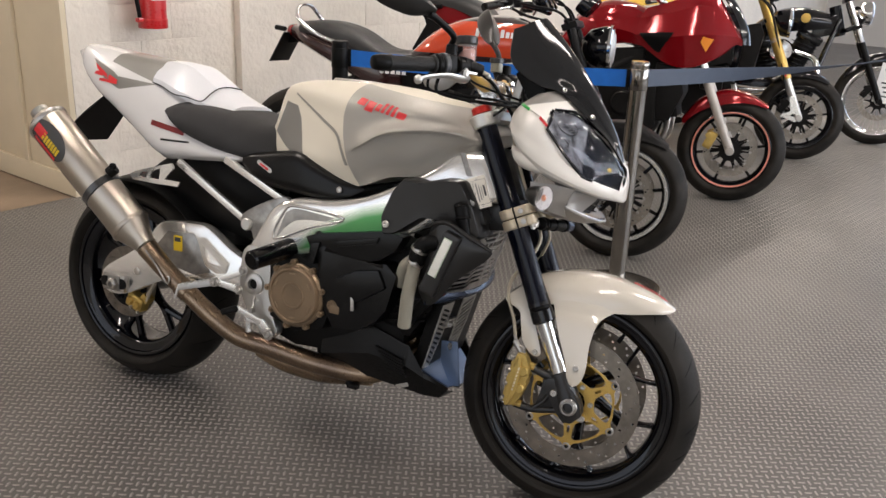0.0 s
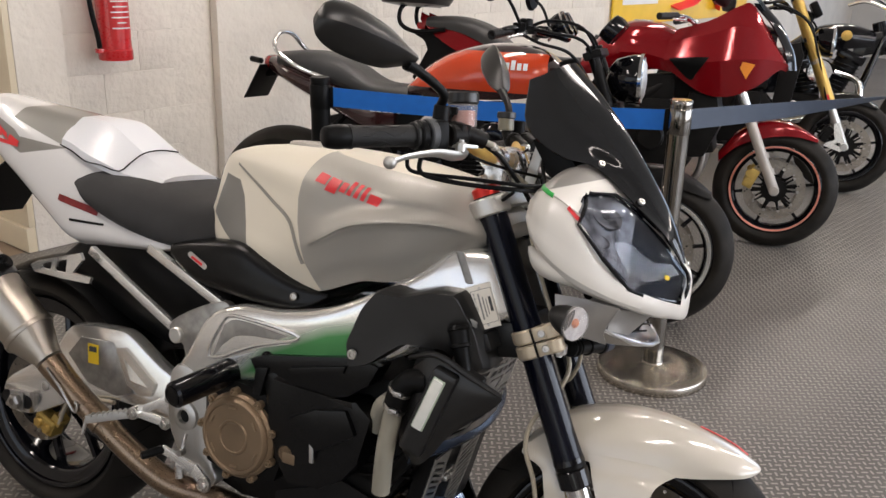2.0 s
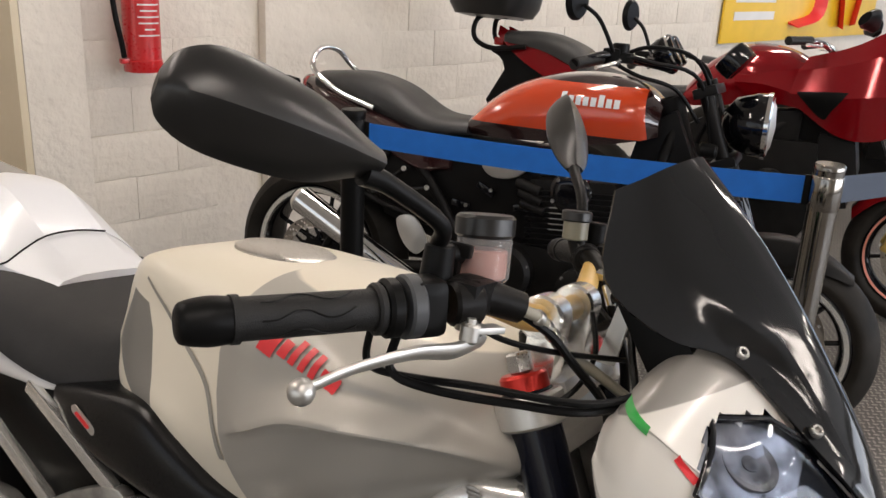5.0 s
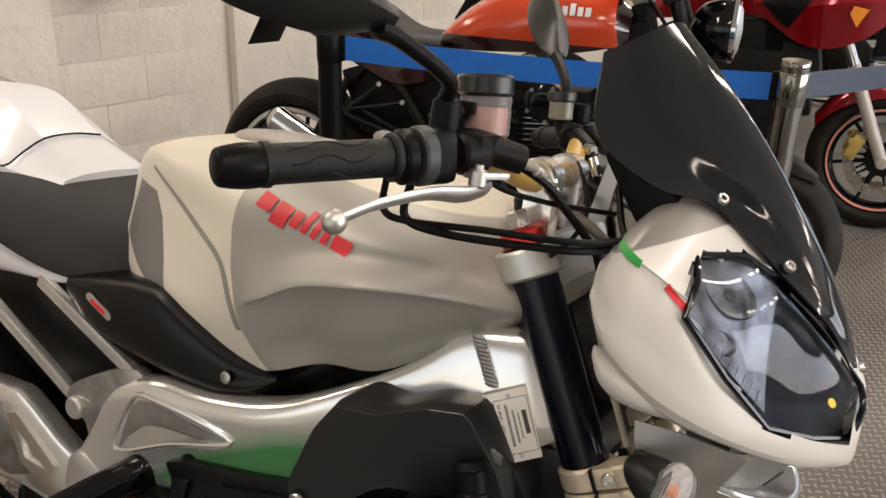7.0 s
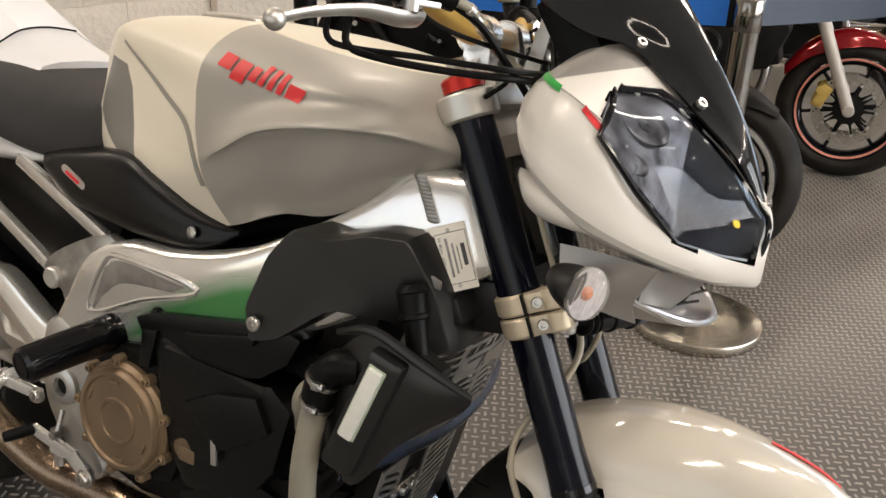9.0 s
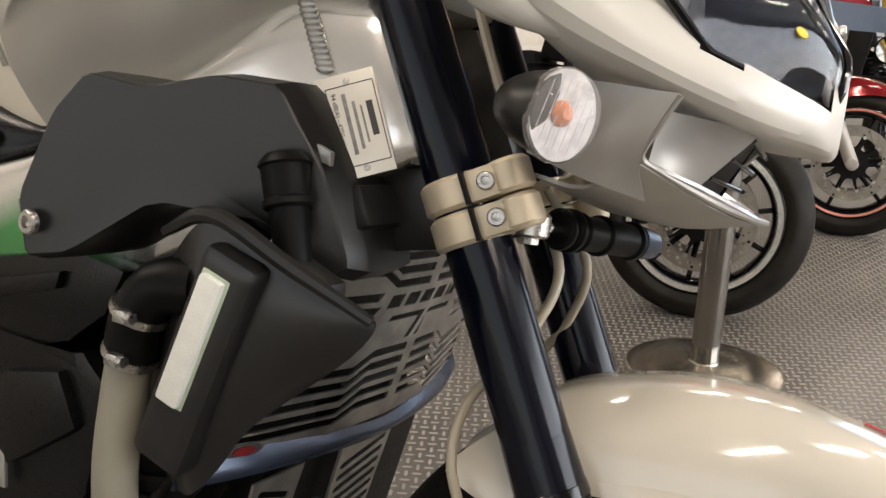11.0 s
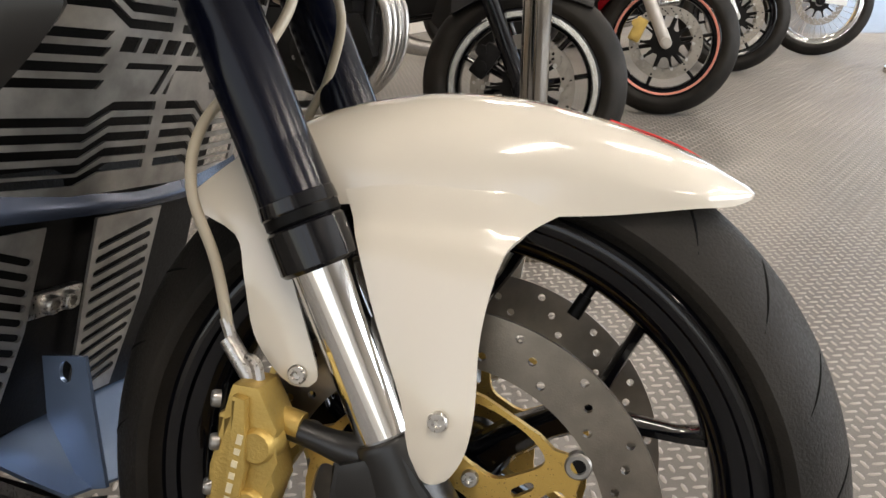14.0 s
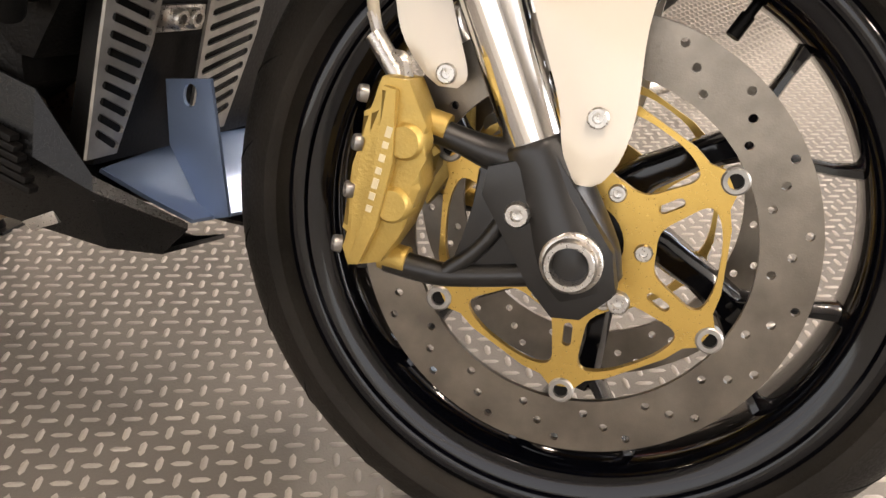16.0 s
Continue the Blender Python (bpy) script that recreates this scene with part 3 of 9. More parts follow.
for s in (-1, 1):
    rows = [(0.132, 0.0), (0.1435, 0.10), (0.154, 0.20)]
    disc = part("brake_disc", transformed(disc_mesh(0.163, 0.1225, s * 0.078, 0.005, rows, 18, 0.0033), FW), DISC, hero, "worn drilled steel front brake disc")
    # six-armed carrier
    outer, windows = [], []
    for i in range(6):
        a = 2 * math.pi * i / 6 + 0.555
        for da, rr in ((-0.30, 0.1045), (-0.16, 0.1055), (-0.085, 0.112), (0.085, 0.112), (0.16, 0.1055), (0.30, 0.1045)):
            outer.append((rr * math.cos(a + da), rr * math.sin(a + da)))
        b = a + math.pi / 6
        win = [(0.0545, 0.0), (0.0555, -0.18), (0.061, -0.31), (0.077, -0.385), (0.091, -0.415), (0.0975, -0.35), (0.0985, -0.15), (0.0985, 0.15), (0.0975, 0.35), (0.091, 0.415), (0.077, 0.385), (0.061, 0.31), (0.0555, 0.18)]
        windows.append(smooth_loop([(rr * math.cos(b + da), rr * math.sin(b + da)) for rr, da in win], 3))
        windows.append(slot(0.064 * math.cos(a), 0.064 * math.sin(a), 0.076 * math.cos(a), 0.076 * math.sin(a), 0.0034, 4))
    carrier = flat([outer, circle(0, 0, 0.032, 32)] + windows, 0.006, s * 0.078, 0.0008)
    part("carrier", transformed(carrier, FW), GOLD, disc, "gold anodised disc carrier")
    for i in range(6):
        a = 2 * math.pi * i / 6 + 0.555
        bb = lathe([(0.0098, -0.004), (0.0098, 0.004), (0.0085, 0.0052), (0.0056, 0.0052), (0.0050, -0.003)], 20, Matrix.Translation((0.1145 * math.cos(a), s * 0.078, 0.1145 * math.sin(a))) @ Matrix.Rotation(radians(180 if s < 0 else 0), 4, "Z"))
        part("bobbin", transformed(bb, FW), GUARD, disc)
        part("bobbin_core", transformed(rod((0.1145 * math.cos(a), s * 0.075, 0.1145 * math.sin(a)), (0.1145 * math.cos(a), s * 0.0805, 0.1145 * math.sin(a)), 0.0053, seg=14), FW), CAST_BLACK, disc)
        part("bolt", transformed(bolt((0.046 * math.cos(a + 0.52), s * 0.081, 0.046 * math.sin(a + 0.52)), (0, s, 0), 0.0065, 0.005), FW), STEEL, disc)

RW = Matrix.Translation((0, 0, 0.318))
rear_wheel = part("rear_wheel", transformed(rim_mesh(0.236, 0.185, depth=0.03), RW), RIM_BLACK, hero, "gloss black cast rear wheel")
rear_tyre = part("tyre", transformed(tyre_mesh(0.318, 0.240, 0.19, crown=0.075), RW), RUBBER, rear_wheel, "wide worn black rear tyre")
tread(RW, 0.318, 0.240, 0.19, 0.075, 14, rear_tyre)
part("hub", transformed(lathe([(0.04, -0.09), (0.05, -0.08), (0.045, 0), (0.05, 0.08), (0.04, 0.09)], 32), RW), GLOSS_BLACK, rear_wheel)
for i in range(6):
    a = 2 * math.pi * i / 6 + 0.3
    arms = [tube([(0.04 * math.cos(a), -0.03, 0.04 * math.sin(a)), (0.12 * math.cos(a + s * 0.03), -0.03, 0.12 * math.sin(a + s * 0.03)), (0.212 * math.cos(a + s * 0.2), -0.02, 0.212 * math.sin(a + s * 0.2))], [0.018, 0.012, 0.012], 8, 4) for s in (-1, 1)]
    part("spoke", transformed(joined(*arms), RW), GLOSS_BLACK, rear_wheel)
rear_disc = part("brake_disc", transformed(disc_mesh(0.110, 0.075, -0.10, 0.005, [(0.083, 0), (0.093, 0.13), (0.102, 0.26)], 14, 0.003), RW), DISC, hero, "drilled steel rear brake disc")
part("carrier", transformed(flat([circle(0, 0, 0.078, 40), circle(0, 0, 0.03, 24)] + [circle(0.055 * math.cos(i * 1.047), 0.055 * math.sin(i * 1.047), 0.013, 14) for i in range(6)], 0.006, -0.10), RW), CAST_BLACK, rear_disc)

# fork: legs lie along the steering axis
FA, FB = Vector((1.415, 0, 0.293)), Vector((1.098, 0, 0.962))
FD = (FB - FA).normalized()


def leg(s, y=0.102):
    at = lambda h: FA + FD * h + Vector((0, s * y, 0))
    p = part("fork_leg", steered(joined(rod(at(0.240), at(0.735), 0.0258, seg=32, bevel=0.002), rod(at(0.255), at(0.300), 0.0272, 0.0260, seg=32, bevel=0.002))), FORK_BLACK, hero, "gloss black anodised upper fork tube")
    part("collar", steered(rod(at(0.209), at(0.243), 0.0292, 0.0288, seg=32, bevel=0.003)), GLOSS_BLACK, p)
    part("dust_seal", steered(rod(at(0.243), at(0.252), 0.0272, 0.0272, seg=32, bevel=0.001)), BLACK_PLASTIC, p)
    part("seal_ring", steered(rod(at(0.250), at(0.263), 0.0284, 0.0276, seg=32, bevel=0.002)), GLOSS_BLACK, p)
    part("stanchion", steered(rod(at(0.06), at(0.25), 0.0215, seg=32)), CHROME, p, "bright chromed fork stanchion")
    foot = joined(
        tube([at(0.084), at(0.078), at(0.045), at(0.0), at(-0.024)], [0.0245, 0.0272, 0.0290, 0.0325, 0.0285], 22, 4),
        prism([(1.396, 0.366), (1.443, 0.305), (1.450, 0.276), (1.428, 0.254), (1.408, 0.252), (1.390, 0.270), (1.350, 0.330), (1.352, 0.350)], s * 0.098, s * 0.127, 0.006),
        prism([(1.330, 0.268), (1.395, 0.276), (1.385, 0.312), (1.360, 0.352), (1.344, 0.345), (1.345, 0.318)], s * 0.104, s * 0.113, 0.002),
        tube([(1.306, s * 0.112, 0.368), (1.330, s * 0.112, 0.362), (1.352, s * 0.110, 0.356), (1.384, s * 0.106, 0.352)], [0.0095, 0.0095, 0.012, 0.018], 12, 4),
        tube([(1.284, s * 0.112, 0.269), (1.312, s * 0.112, 0.266), (1.335, s * 0.112, 0.266), (1.392, s * 0.112, 0.277)], [0.0095, 0.0095, 0.0085, 0.0085], 12, 4),
        tube([(1.330, s * 0.113, 0.268), (1.352, s * 0.114, 0.290), (1.372, s * 0.112, 0.322)], [0.007, 0.0055, 0.007], 10, 4))
    part("fork_foot", steered(foot), GREY_PLASTIC, p, "matt black cast fork bottom")
    part("axle_nut", steered(lathe([(0.0212, -0.02), (0.0212, 0.004), (0.0200, 0.0055), (0.0180, 0.006), (0.0180, 0.012), (0.0165, 0.0145), (0.0132, 0.0145), (0.0122, 0.012), (0.0120, -0.018), (0.001, -0.018)], 32, Matrix.Translation(FA + Vector((0.002, s * 0.128, 0.002))) @ Matrix.Rotation(radians(180 if s < 0 else 0), 4, "Z"))), STEEL, p, "hollow steel axle end")
    part("pinch_bolt", steered(bolt(FA + Vector((-0.038, s * 0.125, 0.028)), (0, s, 0), 0.009, 0.008)), STEEL, p)
    part("pinch_bolt", steered(bolt(FA + Vector((0.036, s * 0.12, -0.022)), (0, s, 0), 0.008, 0.006)), STEEL, p)
    cl = None
    for h0, h1 in ((0.4445, 0.4690), (0.4710, 0.4955)):
        side = Vector((FD.z, 0, -FD.x))  # forward, square to the leg
        boss = at(0) + side * 0.042 + Vector((0, s * 0.014, 0))
        piece = joined(rod(at(h0), at(h1), 0.0312, seg=32, bevel=0.003), rod(boss + FD * h0, boss + FD * h1, 0.0165, seg=24, bevel=0.003),
                       box(0.042, 0.026, h1 - h0 - 0.001, Matrix.Translation(at((h0 + h1) / 2) + side * 0.030 + Vector((0, s * 0.016, 0))) @ Matrix.Rotation(math.atan2(FD.x, FD.z), 4, "Y"), 0.005))
        cl = part("clamp", steered(piece), TAN, p, "tan anodised clamp round the fork tube")
        part("clamp_gap", steered(box(0.0028, 0.010, h1 - h0, Matrix.Translation(at((h0 + h1) / 2) + side * 0.012 + Vector((0, s * 0.0285, 0))) @ Matrix.Rotation(math.atan2(FD.x, FD.z), 4, "Y"), 0)), BLACK_PLASTIC, cl)
        part("bolt", steered(bolt(at((h0 + h1) / 2) + side * 0.028 + Vector((0, s * 0.029, 0)), (0.25, s, 0.1), 0.0068, 0.006)), STEEL, cl)


leg(-1)
leg(1)

# tank, seat and tail
GREY_PANEL = (0.25, 0.24, 0.22)
TANK = zones(material("tank_two_tone_paint", (0.76, 0.70, 0.58), 0.32, vary=0.02, bump=0.0, coat=0.08), [
    ((0.41, 0.392, 0.352), 0.45, 0.25, [edge((0.776, 1.005), (0.760, 0.912)), edge((0.760, 0.912), (0.766, 0.867)), edge((0.766, 0.867), (0.790, 0.796)), edge((0.790, 0.796), (0.835, 0.715)), edge((1.12, 0.962), (0.76, 1.002))]),
    (GREY_PANEL, 0.42, 0.3, polygon_zone((0.513, 0.846), (0.623, 0.780), (0.636, 0.799), (0.612, 0.894), (0.595, 0.924), (0.552, 0.932))),
])
tank_stations = [
    (0.500, [(0, 0.885), (0.04, 0.884), (0.075, 0.875), (0.088, 0.86), (0.092, 0.845), (0.092, 0.83), (0.090, 0.80), (0.075, 0.775)]),
    (0.535, [(0, 0.958), (0.060, 0.960), (0.098, 0.952), (0.106, 0.91), (0.110, 0.88), (0.112, 0.85), (0.114, 0.80), (0.10, 0.757)]),
    (0.575, [(0, 0.986), (0.078, 0.985), (0.116, 0.971), (0.122, 0.92), (0.125, 0.89), (0.128, 0.85), (0.132, 0.80), (0.115, 0.742)]),
    (0.64, [(0, 0.998), (0.085, 0.994), (0.130, 0.968), (0.134, 0.92), (0.138, 0.88), (0.143, 0.84), (0.148, 0.80), (0.135, 0.735)]),
    (0.71, [(0, 1.003), (0.092, 0.996), (0.142, 0.960), (0.148, 0.91), (0.152, 0.87), (0.155, 0.83), (0.156, 0.79), (0.142, 0.728)]),
    (0.78, [(0, 1.004), (0.10, 0.994), (0.158, 0.955), (0.168, 0.90), (0.173, 0.842), (0.172, 0.818), (0.166, 0.79), (0.148, 0.736)]),
    (0.83, [(0, 1.003), (0.103, 0.992), (0.164, 0.953), (0.176, 0.900), (0.195, 0.853), (0.188, 0.843), (0.172, 0.79), (0.150, 0.748)]),
    (0.90, [(0, 0.999), (0.105, 0.987), (0.170, 0.950), (0.181, 0.920), (0.210, 0.889), (0.198, 0.878), (0.180, 0.82), (0.150, 0.778)]),
    (0.98, [(0, 0.989), (0.105, 0.976), (0.170, 0.948), (0.183, 0.929), (0.215, 0.907), (0.201, 0.896), (0.182, 0.838), (0.150, 0.794)]),
    (1.06, [(0, 0.970), (0.095, 0.959), (0.150, 0.940), (0.166, 0.928), (0.192, 0.913), (0.180, 0.903), (0.162, 0.870), (0.13, 0.842)]),
    (1.115, [(0, 0.936), (0.075, 0.930), (0.118, 0.918), (0.132, 0.910), (0.144, 0.902), (0.140, 0.894), (0.126, 0.884), (0.10, 0.874)]),
    (1.137, [(0, 0.910), (0.05, 0.908), (0.085, 0.902), (0.092, 0.898), (0.098, 0.894), (0.096, 0.889), (0.09, 0.885), (0.07, 0.881)]),
]
tank = part("fuel_tank", hull(tank_stations, 6, 5), TANK, hero, "cream white fuel tank with satin silver flanks")
tank_tree = tree_of(hull(tank_stations, 6, 5))
part("panel_seam", draped(tank_tree, [(0.588, 0.953), (0.640, 0.922), (0.690, 0.893), (0.738, 0.866), (0.762, 0.828), (0.780, 0.792)], [(0.589, 0.957), (0.643, 0.927), (0.694, 0.899), (0.744, 0.872), (0.770, 0.832), (0.790, 0.794)], 0.0012, 6, 3), material("seam_shade_grey", (0.30, 0.285, 0.25), 0.5, vary=0.05, bump=0.0), tank, "grey seam beside the knee panel")
# slanted red lettering reduced to blocks of its size
LOGO = Vector((0.152, 0, -0.027))
for u0, u1, lo, hi in ((0.0, 0.16, 0.0, 0.75), (0.19, 0.35, -0.35, 0.75), (0.38, 0.47, 0.0, 0.75), (0.50, 0.56, 0.0, 1.05), (0.60, 0.66, 0.0, 1.05), (0.70, 0.76, 0.0, 1.05), (0.80, 0.97, 0.0, 0.75)):
    pt = lambda u, h: (0.797 + LOGO.x * u + 0.008 * h, 0.950 + LOGO.z * u + 0.021 * h)
    part("lettering", draped(tank_tree, [pt(u0, lo), pt(u1, lo)], [pt(u0, hi), pt(u1, hi)], 0.002, 6, 6), DECAL_RED, tank, "red lettering reduced to plain bars")
part("filler_cap", lathe([(0.058, -0.004), (0.058, 0.003), (0.054, 0.006), (0.03, 0.007), (0.001, 0.007)], 40, Matrix.Translation((0.70, 0, 0.9985)) @ Matrix.Rotation(radians(90), 4, "X") @ Matrix.Diagonal((1.25, 1, 1, 1))), STEEL, tank, "oval brushed filler cap")

seat_stations = [
    (0.150, [(0, 0.880), (0.07, 0.878), (0.118, 0.872), (0.136, 0.862), (0.138, 0.855), (0.12, 0.85)]),
    (0.20, [(0, 0.893), (0.08, 0.892), (0.134, 0.880), (0.156, 0.848), (0.154, 0.826), (0.14, 0.815)]),
    (0.30, [(0, 0.892), (0.085, 0.890), (0.140, 0.876), (0.162, 0.835), (0.160, 0.80), (0.145, 0.785)]),
    (0.40, [(0, 0.876), (0.08, 0.874), (0.132, 0.856), (0.152, 0.812), (0.150, 0.776), (0.13, 0.762)]),
    (0.48, [(0, 0.862), (0.07, 0.860), (0.110, 0.842), (0.126, 0.80), (0.128, 0.772), (0.11, 0.760)]),
    (0.525, [(0, 0.880), (0.06, 0.876), (0.085, 0.855), (0.098, 0.82), (0.10, 0.785), (0.09, 0.775)]),
]
part("seat", hull(seat_stations, 5, 5), SEAT, hero, "charcoal suede rider seat")
TAIL = zones(material("tail_paint", (0.72, 0.71, 0.70), 0.24, vary=0.02, bump=0.0, coat=0.6), [
    (GREY_PANEL, 0.42, 0.3, polygon_zone((-0.190, 0.980), (-0.121, 0.922), (-0.055, 0.900), (-0.050, 0.928), (-0.090, 0.950))),
    (GREY_PANEL, 0.42, 0.3, polygon_zone((-0.070, 0.905), (-0.050, 0.899), (0.094, 0.927), (-0.060, 0.936))),
    (GREY_PANEL, 0.42, 0.3, polygon_zone((-0.109, 0.976), (0.072, 0.933), (0.100, 1.000), (0.003, 1.04), (-0.10, 1.000))),
])
tail_stations = [
    (-0.280, [(0, 1.005), (0.025, 1.004), (0.038, 0.998), (0.042, 0.985), (0.040, 0.970), (0.025, 0.965)]),
    (-0.255, [(0, 1.022), (0.040, 1.018), (0.058, 1.000), (0.064, 0.970), (0.060, 0.945), (0.035, 0.935)]),
    (-0.18, [(0, 1.018), (0.052, 1.011), (0.082, 0.982), (0.092, 0.940), (0.086, 0.895), (0.055, 0.880)]),
    (-0.08, [(0, 1.010), (0.060, 1.001), (0.094, 0.968), (0.112, 0.920), (0.108, 0.850), (0.06, 0.830)]),
    (0.04, [(0, 1.000), (0.060, 0.991), (0.098, 0.955), (0.126, 0.895), (0.130, 0.795), (0.09, 0.765)]),
    (0.13, [(0, 0.978), (0.055, 0.970), (0.095, 0.935), (0.132, 0.870), (0.142, 0.755), (0.11, 0.722)]),
    (0.22, [(0, 0.935), (0.05, 0.928), (0.09, 0.900), (0.132, 0.835), (0.148, 0.755), (0.12, 0.728)]),
    (0.30, [(0, 0.865), (0.05, 0.862), (0.095, 0.845), (0.132, 0.805), (0.148, 0.755), (0.12, 0.735)]),
    (0.40, [(0, 0.79), (0.05, 0.789), (0.10, 0.786), (0.134, 0.776), (0.142, 0.756), (0.12, 0.745)]),
    (0.435, [(0, 0.770), (0.04, 0.770), (0.09, 0.770), (0.115, 0.767), (0.124, 0.757), (0.11, 0.752)]),
]
tail = part("tail_unit", hull(tail_stations, 6, 5), TAIL, hero, "pearl white tail unit with grey panel")
cowl = hull([
    (0.070, [(0, 0.999), (0.050, 0.994), (0.092, 0.962), (0.105, 0.945), (0.108, 0.930)]),
    (0.12, [(0, 0.999), (0.052, 0.994), (0.096, 0.964), (0.117, 0.938), (0.120, 0.922)]),
    (0.17, [(0, 0.990), (0.052, 0.985), (0.096, 0.952), (0.122, 0.922), (0.126, 0.905)]),
    (0.255, [(0, 0.944), (0.052, 0.939), (0.090, 0.918), (0.116, 0.898), (0.120, 0.884)]),
    (0.265, [(0, 0.936), (0.052, 0.931), (0.089, 0.911), (0.114, 0.893), (0.118, 0.880)]),
    (0.355, [(0, 0.896), (0.05, 0.894), (0.08, 0.888), (0.09, 0.880), (0.09, 0.870)])], 3, 1)
cowl_paint = material("cool_white_paint", (0.70, 0.71, 0.74), 0.34, vary=0.02, bump=0.0, coat=0.2)
part("cowl_seam", tube([(0.070, -0.1095, 0.932), (0.12, -0.1215, 0.924), (0.170, -0.1275, 0.907), (0.210, -0.1255, 0.905), (0.262, -0.1205, 0.897), (0.266, -0.090, 0.916), (0.266, -0.052, 0.935), (0.266, 0.0, 0.940), (0.266, 0.052, 0.935)], 0.0016, 6, 3), BLACK_PLASTIC, tail, "dark seam round the seat cowl")
part("seat_cowl", cowl, cowl_paint, tail, "cool white hump seat cowl", 17)
tail_tree = tree_of(hull(tail_stations, 6, 5))
part("vent_slit", draped(tail_tree, [(0.143, 0.773), (0.250, 0.778)], [(0.143, 0.779), (0.250, 0.783)], 0.001, 6, 2), BLACK_PLASTIC, tail, "narrow black slit in the tail")
part("tail_label", draped(tail_tree, [(0.101, 0.813), (0.227, 0.796)], [(0.105, 0.828), (0.229, 0.811)], 0.0015, 6, 4), material("dark_red_label", (0.20, 0.012, 0.012), 0.4, vary=0.3, scale=60, bump=0.0), tail, "dark red label on the tail")
for lo, up in (([(-0.174, 0.934), (-0.128, 0.930)], [(-0.168, 0.942), (-0.140, 0.946)]), ([(-0.160, 0.950), (-0.105, 0.924)], [(-0.174, 0.966), (-0.112, 0.938)]), ([(-0.148, 0.916), (-0.060, 0.912)], [(-0.143, 0.924), (-0.062, 0.922)]), ([(-0.105, 0.925), (-0.065, 0.915)], [(-0.098, 0.937), (-0.058, 0.924)])):
    part("tail_mark", draped(tail_tree, lo, up, 0.002, 4, 3), DECAL_RED, tail, "red slanted mark on the tail")

# black side panel under the tank
side_panel = hull([
    (0.440, [(0.10, 0.775), (0.138, 0.772), (0.146, 0.760), (0.140, 0.745), (0.10, 0.735)]),
    (0.50, [(0.10, 0.789), (0.146, 0.784), (0.156, 0.755), (0.150, 0.712), (0.10, 0.700)]),
    (0.617, [(0.12, 0.806), (0.158, 0.800), (0.168, 0.755), (0.162, 0.702), (0.10, 0.690)]),
    (0.684, [(0.12, 0.785), (0.162, 0.779), (0.172, 0.738), (0.165, 0.698), (0.10, 0.688)]),
    (0.754, [(0.12, 0.760), (0.162, 0.754), (0.170, 0.726), (0.164, 0.700), (0.10, 0.692)]),
    (0.80, [(0.12, 0.748), (0.155, 0.744), (0.162, 0.728), (0.158, 0.712), (0.10, 0.706)]),
    (0.832, [(0.13, 0.741), (0.146, 0.740), (0.150, 0.737), (0.148, 0.733), (0.12, 0.731)])], 5, 4)
sp = part("side_panel", side_panel, PAN_BLACK, hero, "satin black panel below the tank")
part("bolt", bolt((0.772, -0.172, 0.728), (0, -1, 0.1), 0.008, 0.003), STEEL, sp)
part("vent_label", flat([slot(0.508, 0.762, 0.546, 0.744, 0.006)], 0.002, -0.1615, 0), ALU_SATIN, sp, "small alloy label with a red centre")
part("label_mark", flat([slot(0.514, 0.758, 0.538, 0.747, 0.0025)], 0.002, -0.163, 0), DECAL_RED, sp)

# polished frame spars
def beam(stations, s):
    """Rounded box beam along x: x, low z, high z, middle y, thickness; its front end slants with the fork."""
    rings = []
    xs = [Vector(st[:3]) for st in stations]
    ys = [Vector((st[3], st[4], 0)) for st in stations]
    for a, b in zip(spline(xs, 5), spline(ys, 5)):
        h, t = (a.z - a.y) / 2, b.y / 2
        c = (a.z + a.y) / 2
        k = min(1.0, max(0.0, (a.x - 0.98) / 0.12))
        ring = []
        for i in range(24):
            u = 2 * math.pi * i / 24
            cu, su = math.cos(u), math.sin(u)
            z = c + h * math.copysign(abs(su) ** 0.45, su)
            ring.append(Vector((a.x + 0.42 * k * (0.80 - z), s * b.x + t * math.copysign(abs(cu) ** 0.45, cu), z)))
        rings.append(ring)
    return loft(rings)


SPAR = [(0.505, 0.470, 0.535, 0.155, 0.05), (0.54, 0.478, 0.590, 0.158, 0.055), (0.58, 0.505, 0.655, 0.160, 0.055), (0.65, 0.530, 0.688, 0.160, 0.055), (0.75, 0.560, 0.698, 0.163, 0.055), (0.86, 0.598, 0.726, 0.165, 0.055), (0.96, 0.635, 0.778, 0.155, 0.055), (1.04, 0.690, 0.828, 0.134, 0.06), (1.10, 0.726, 0.868, 0.112, 0.062), (1.15, 0.750, 0.872, 0.092, 0.06), (1.165, 0.756, 0.870, 0.086, 0.056)]
# The soft green zone paints a reflection into the bare metal.
FRAME_ALU = zones(material("polished_frame_with_green_reflection", (0.95, 0.94, 0.90), 0.17, 0.82, 0.08, 7, 0.0, 260), [
    ((0.10, 0.34, 0.12), 0.24, 0.6, polygon_zone((0.645, 0.540), (0.80, 0.575), (0.96, 0.640), (0.945, 0.712), (0.86, 0.688), (0.72, 0.618)))], 0.016)
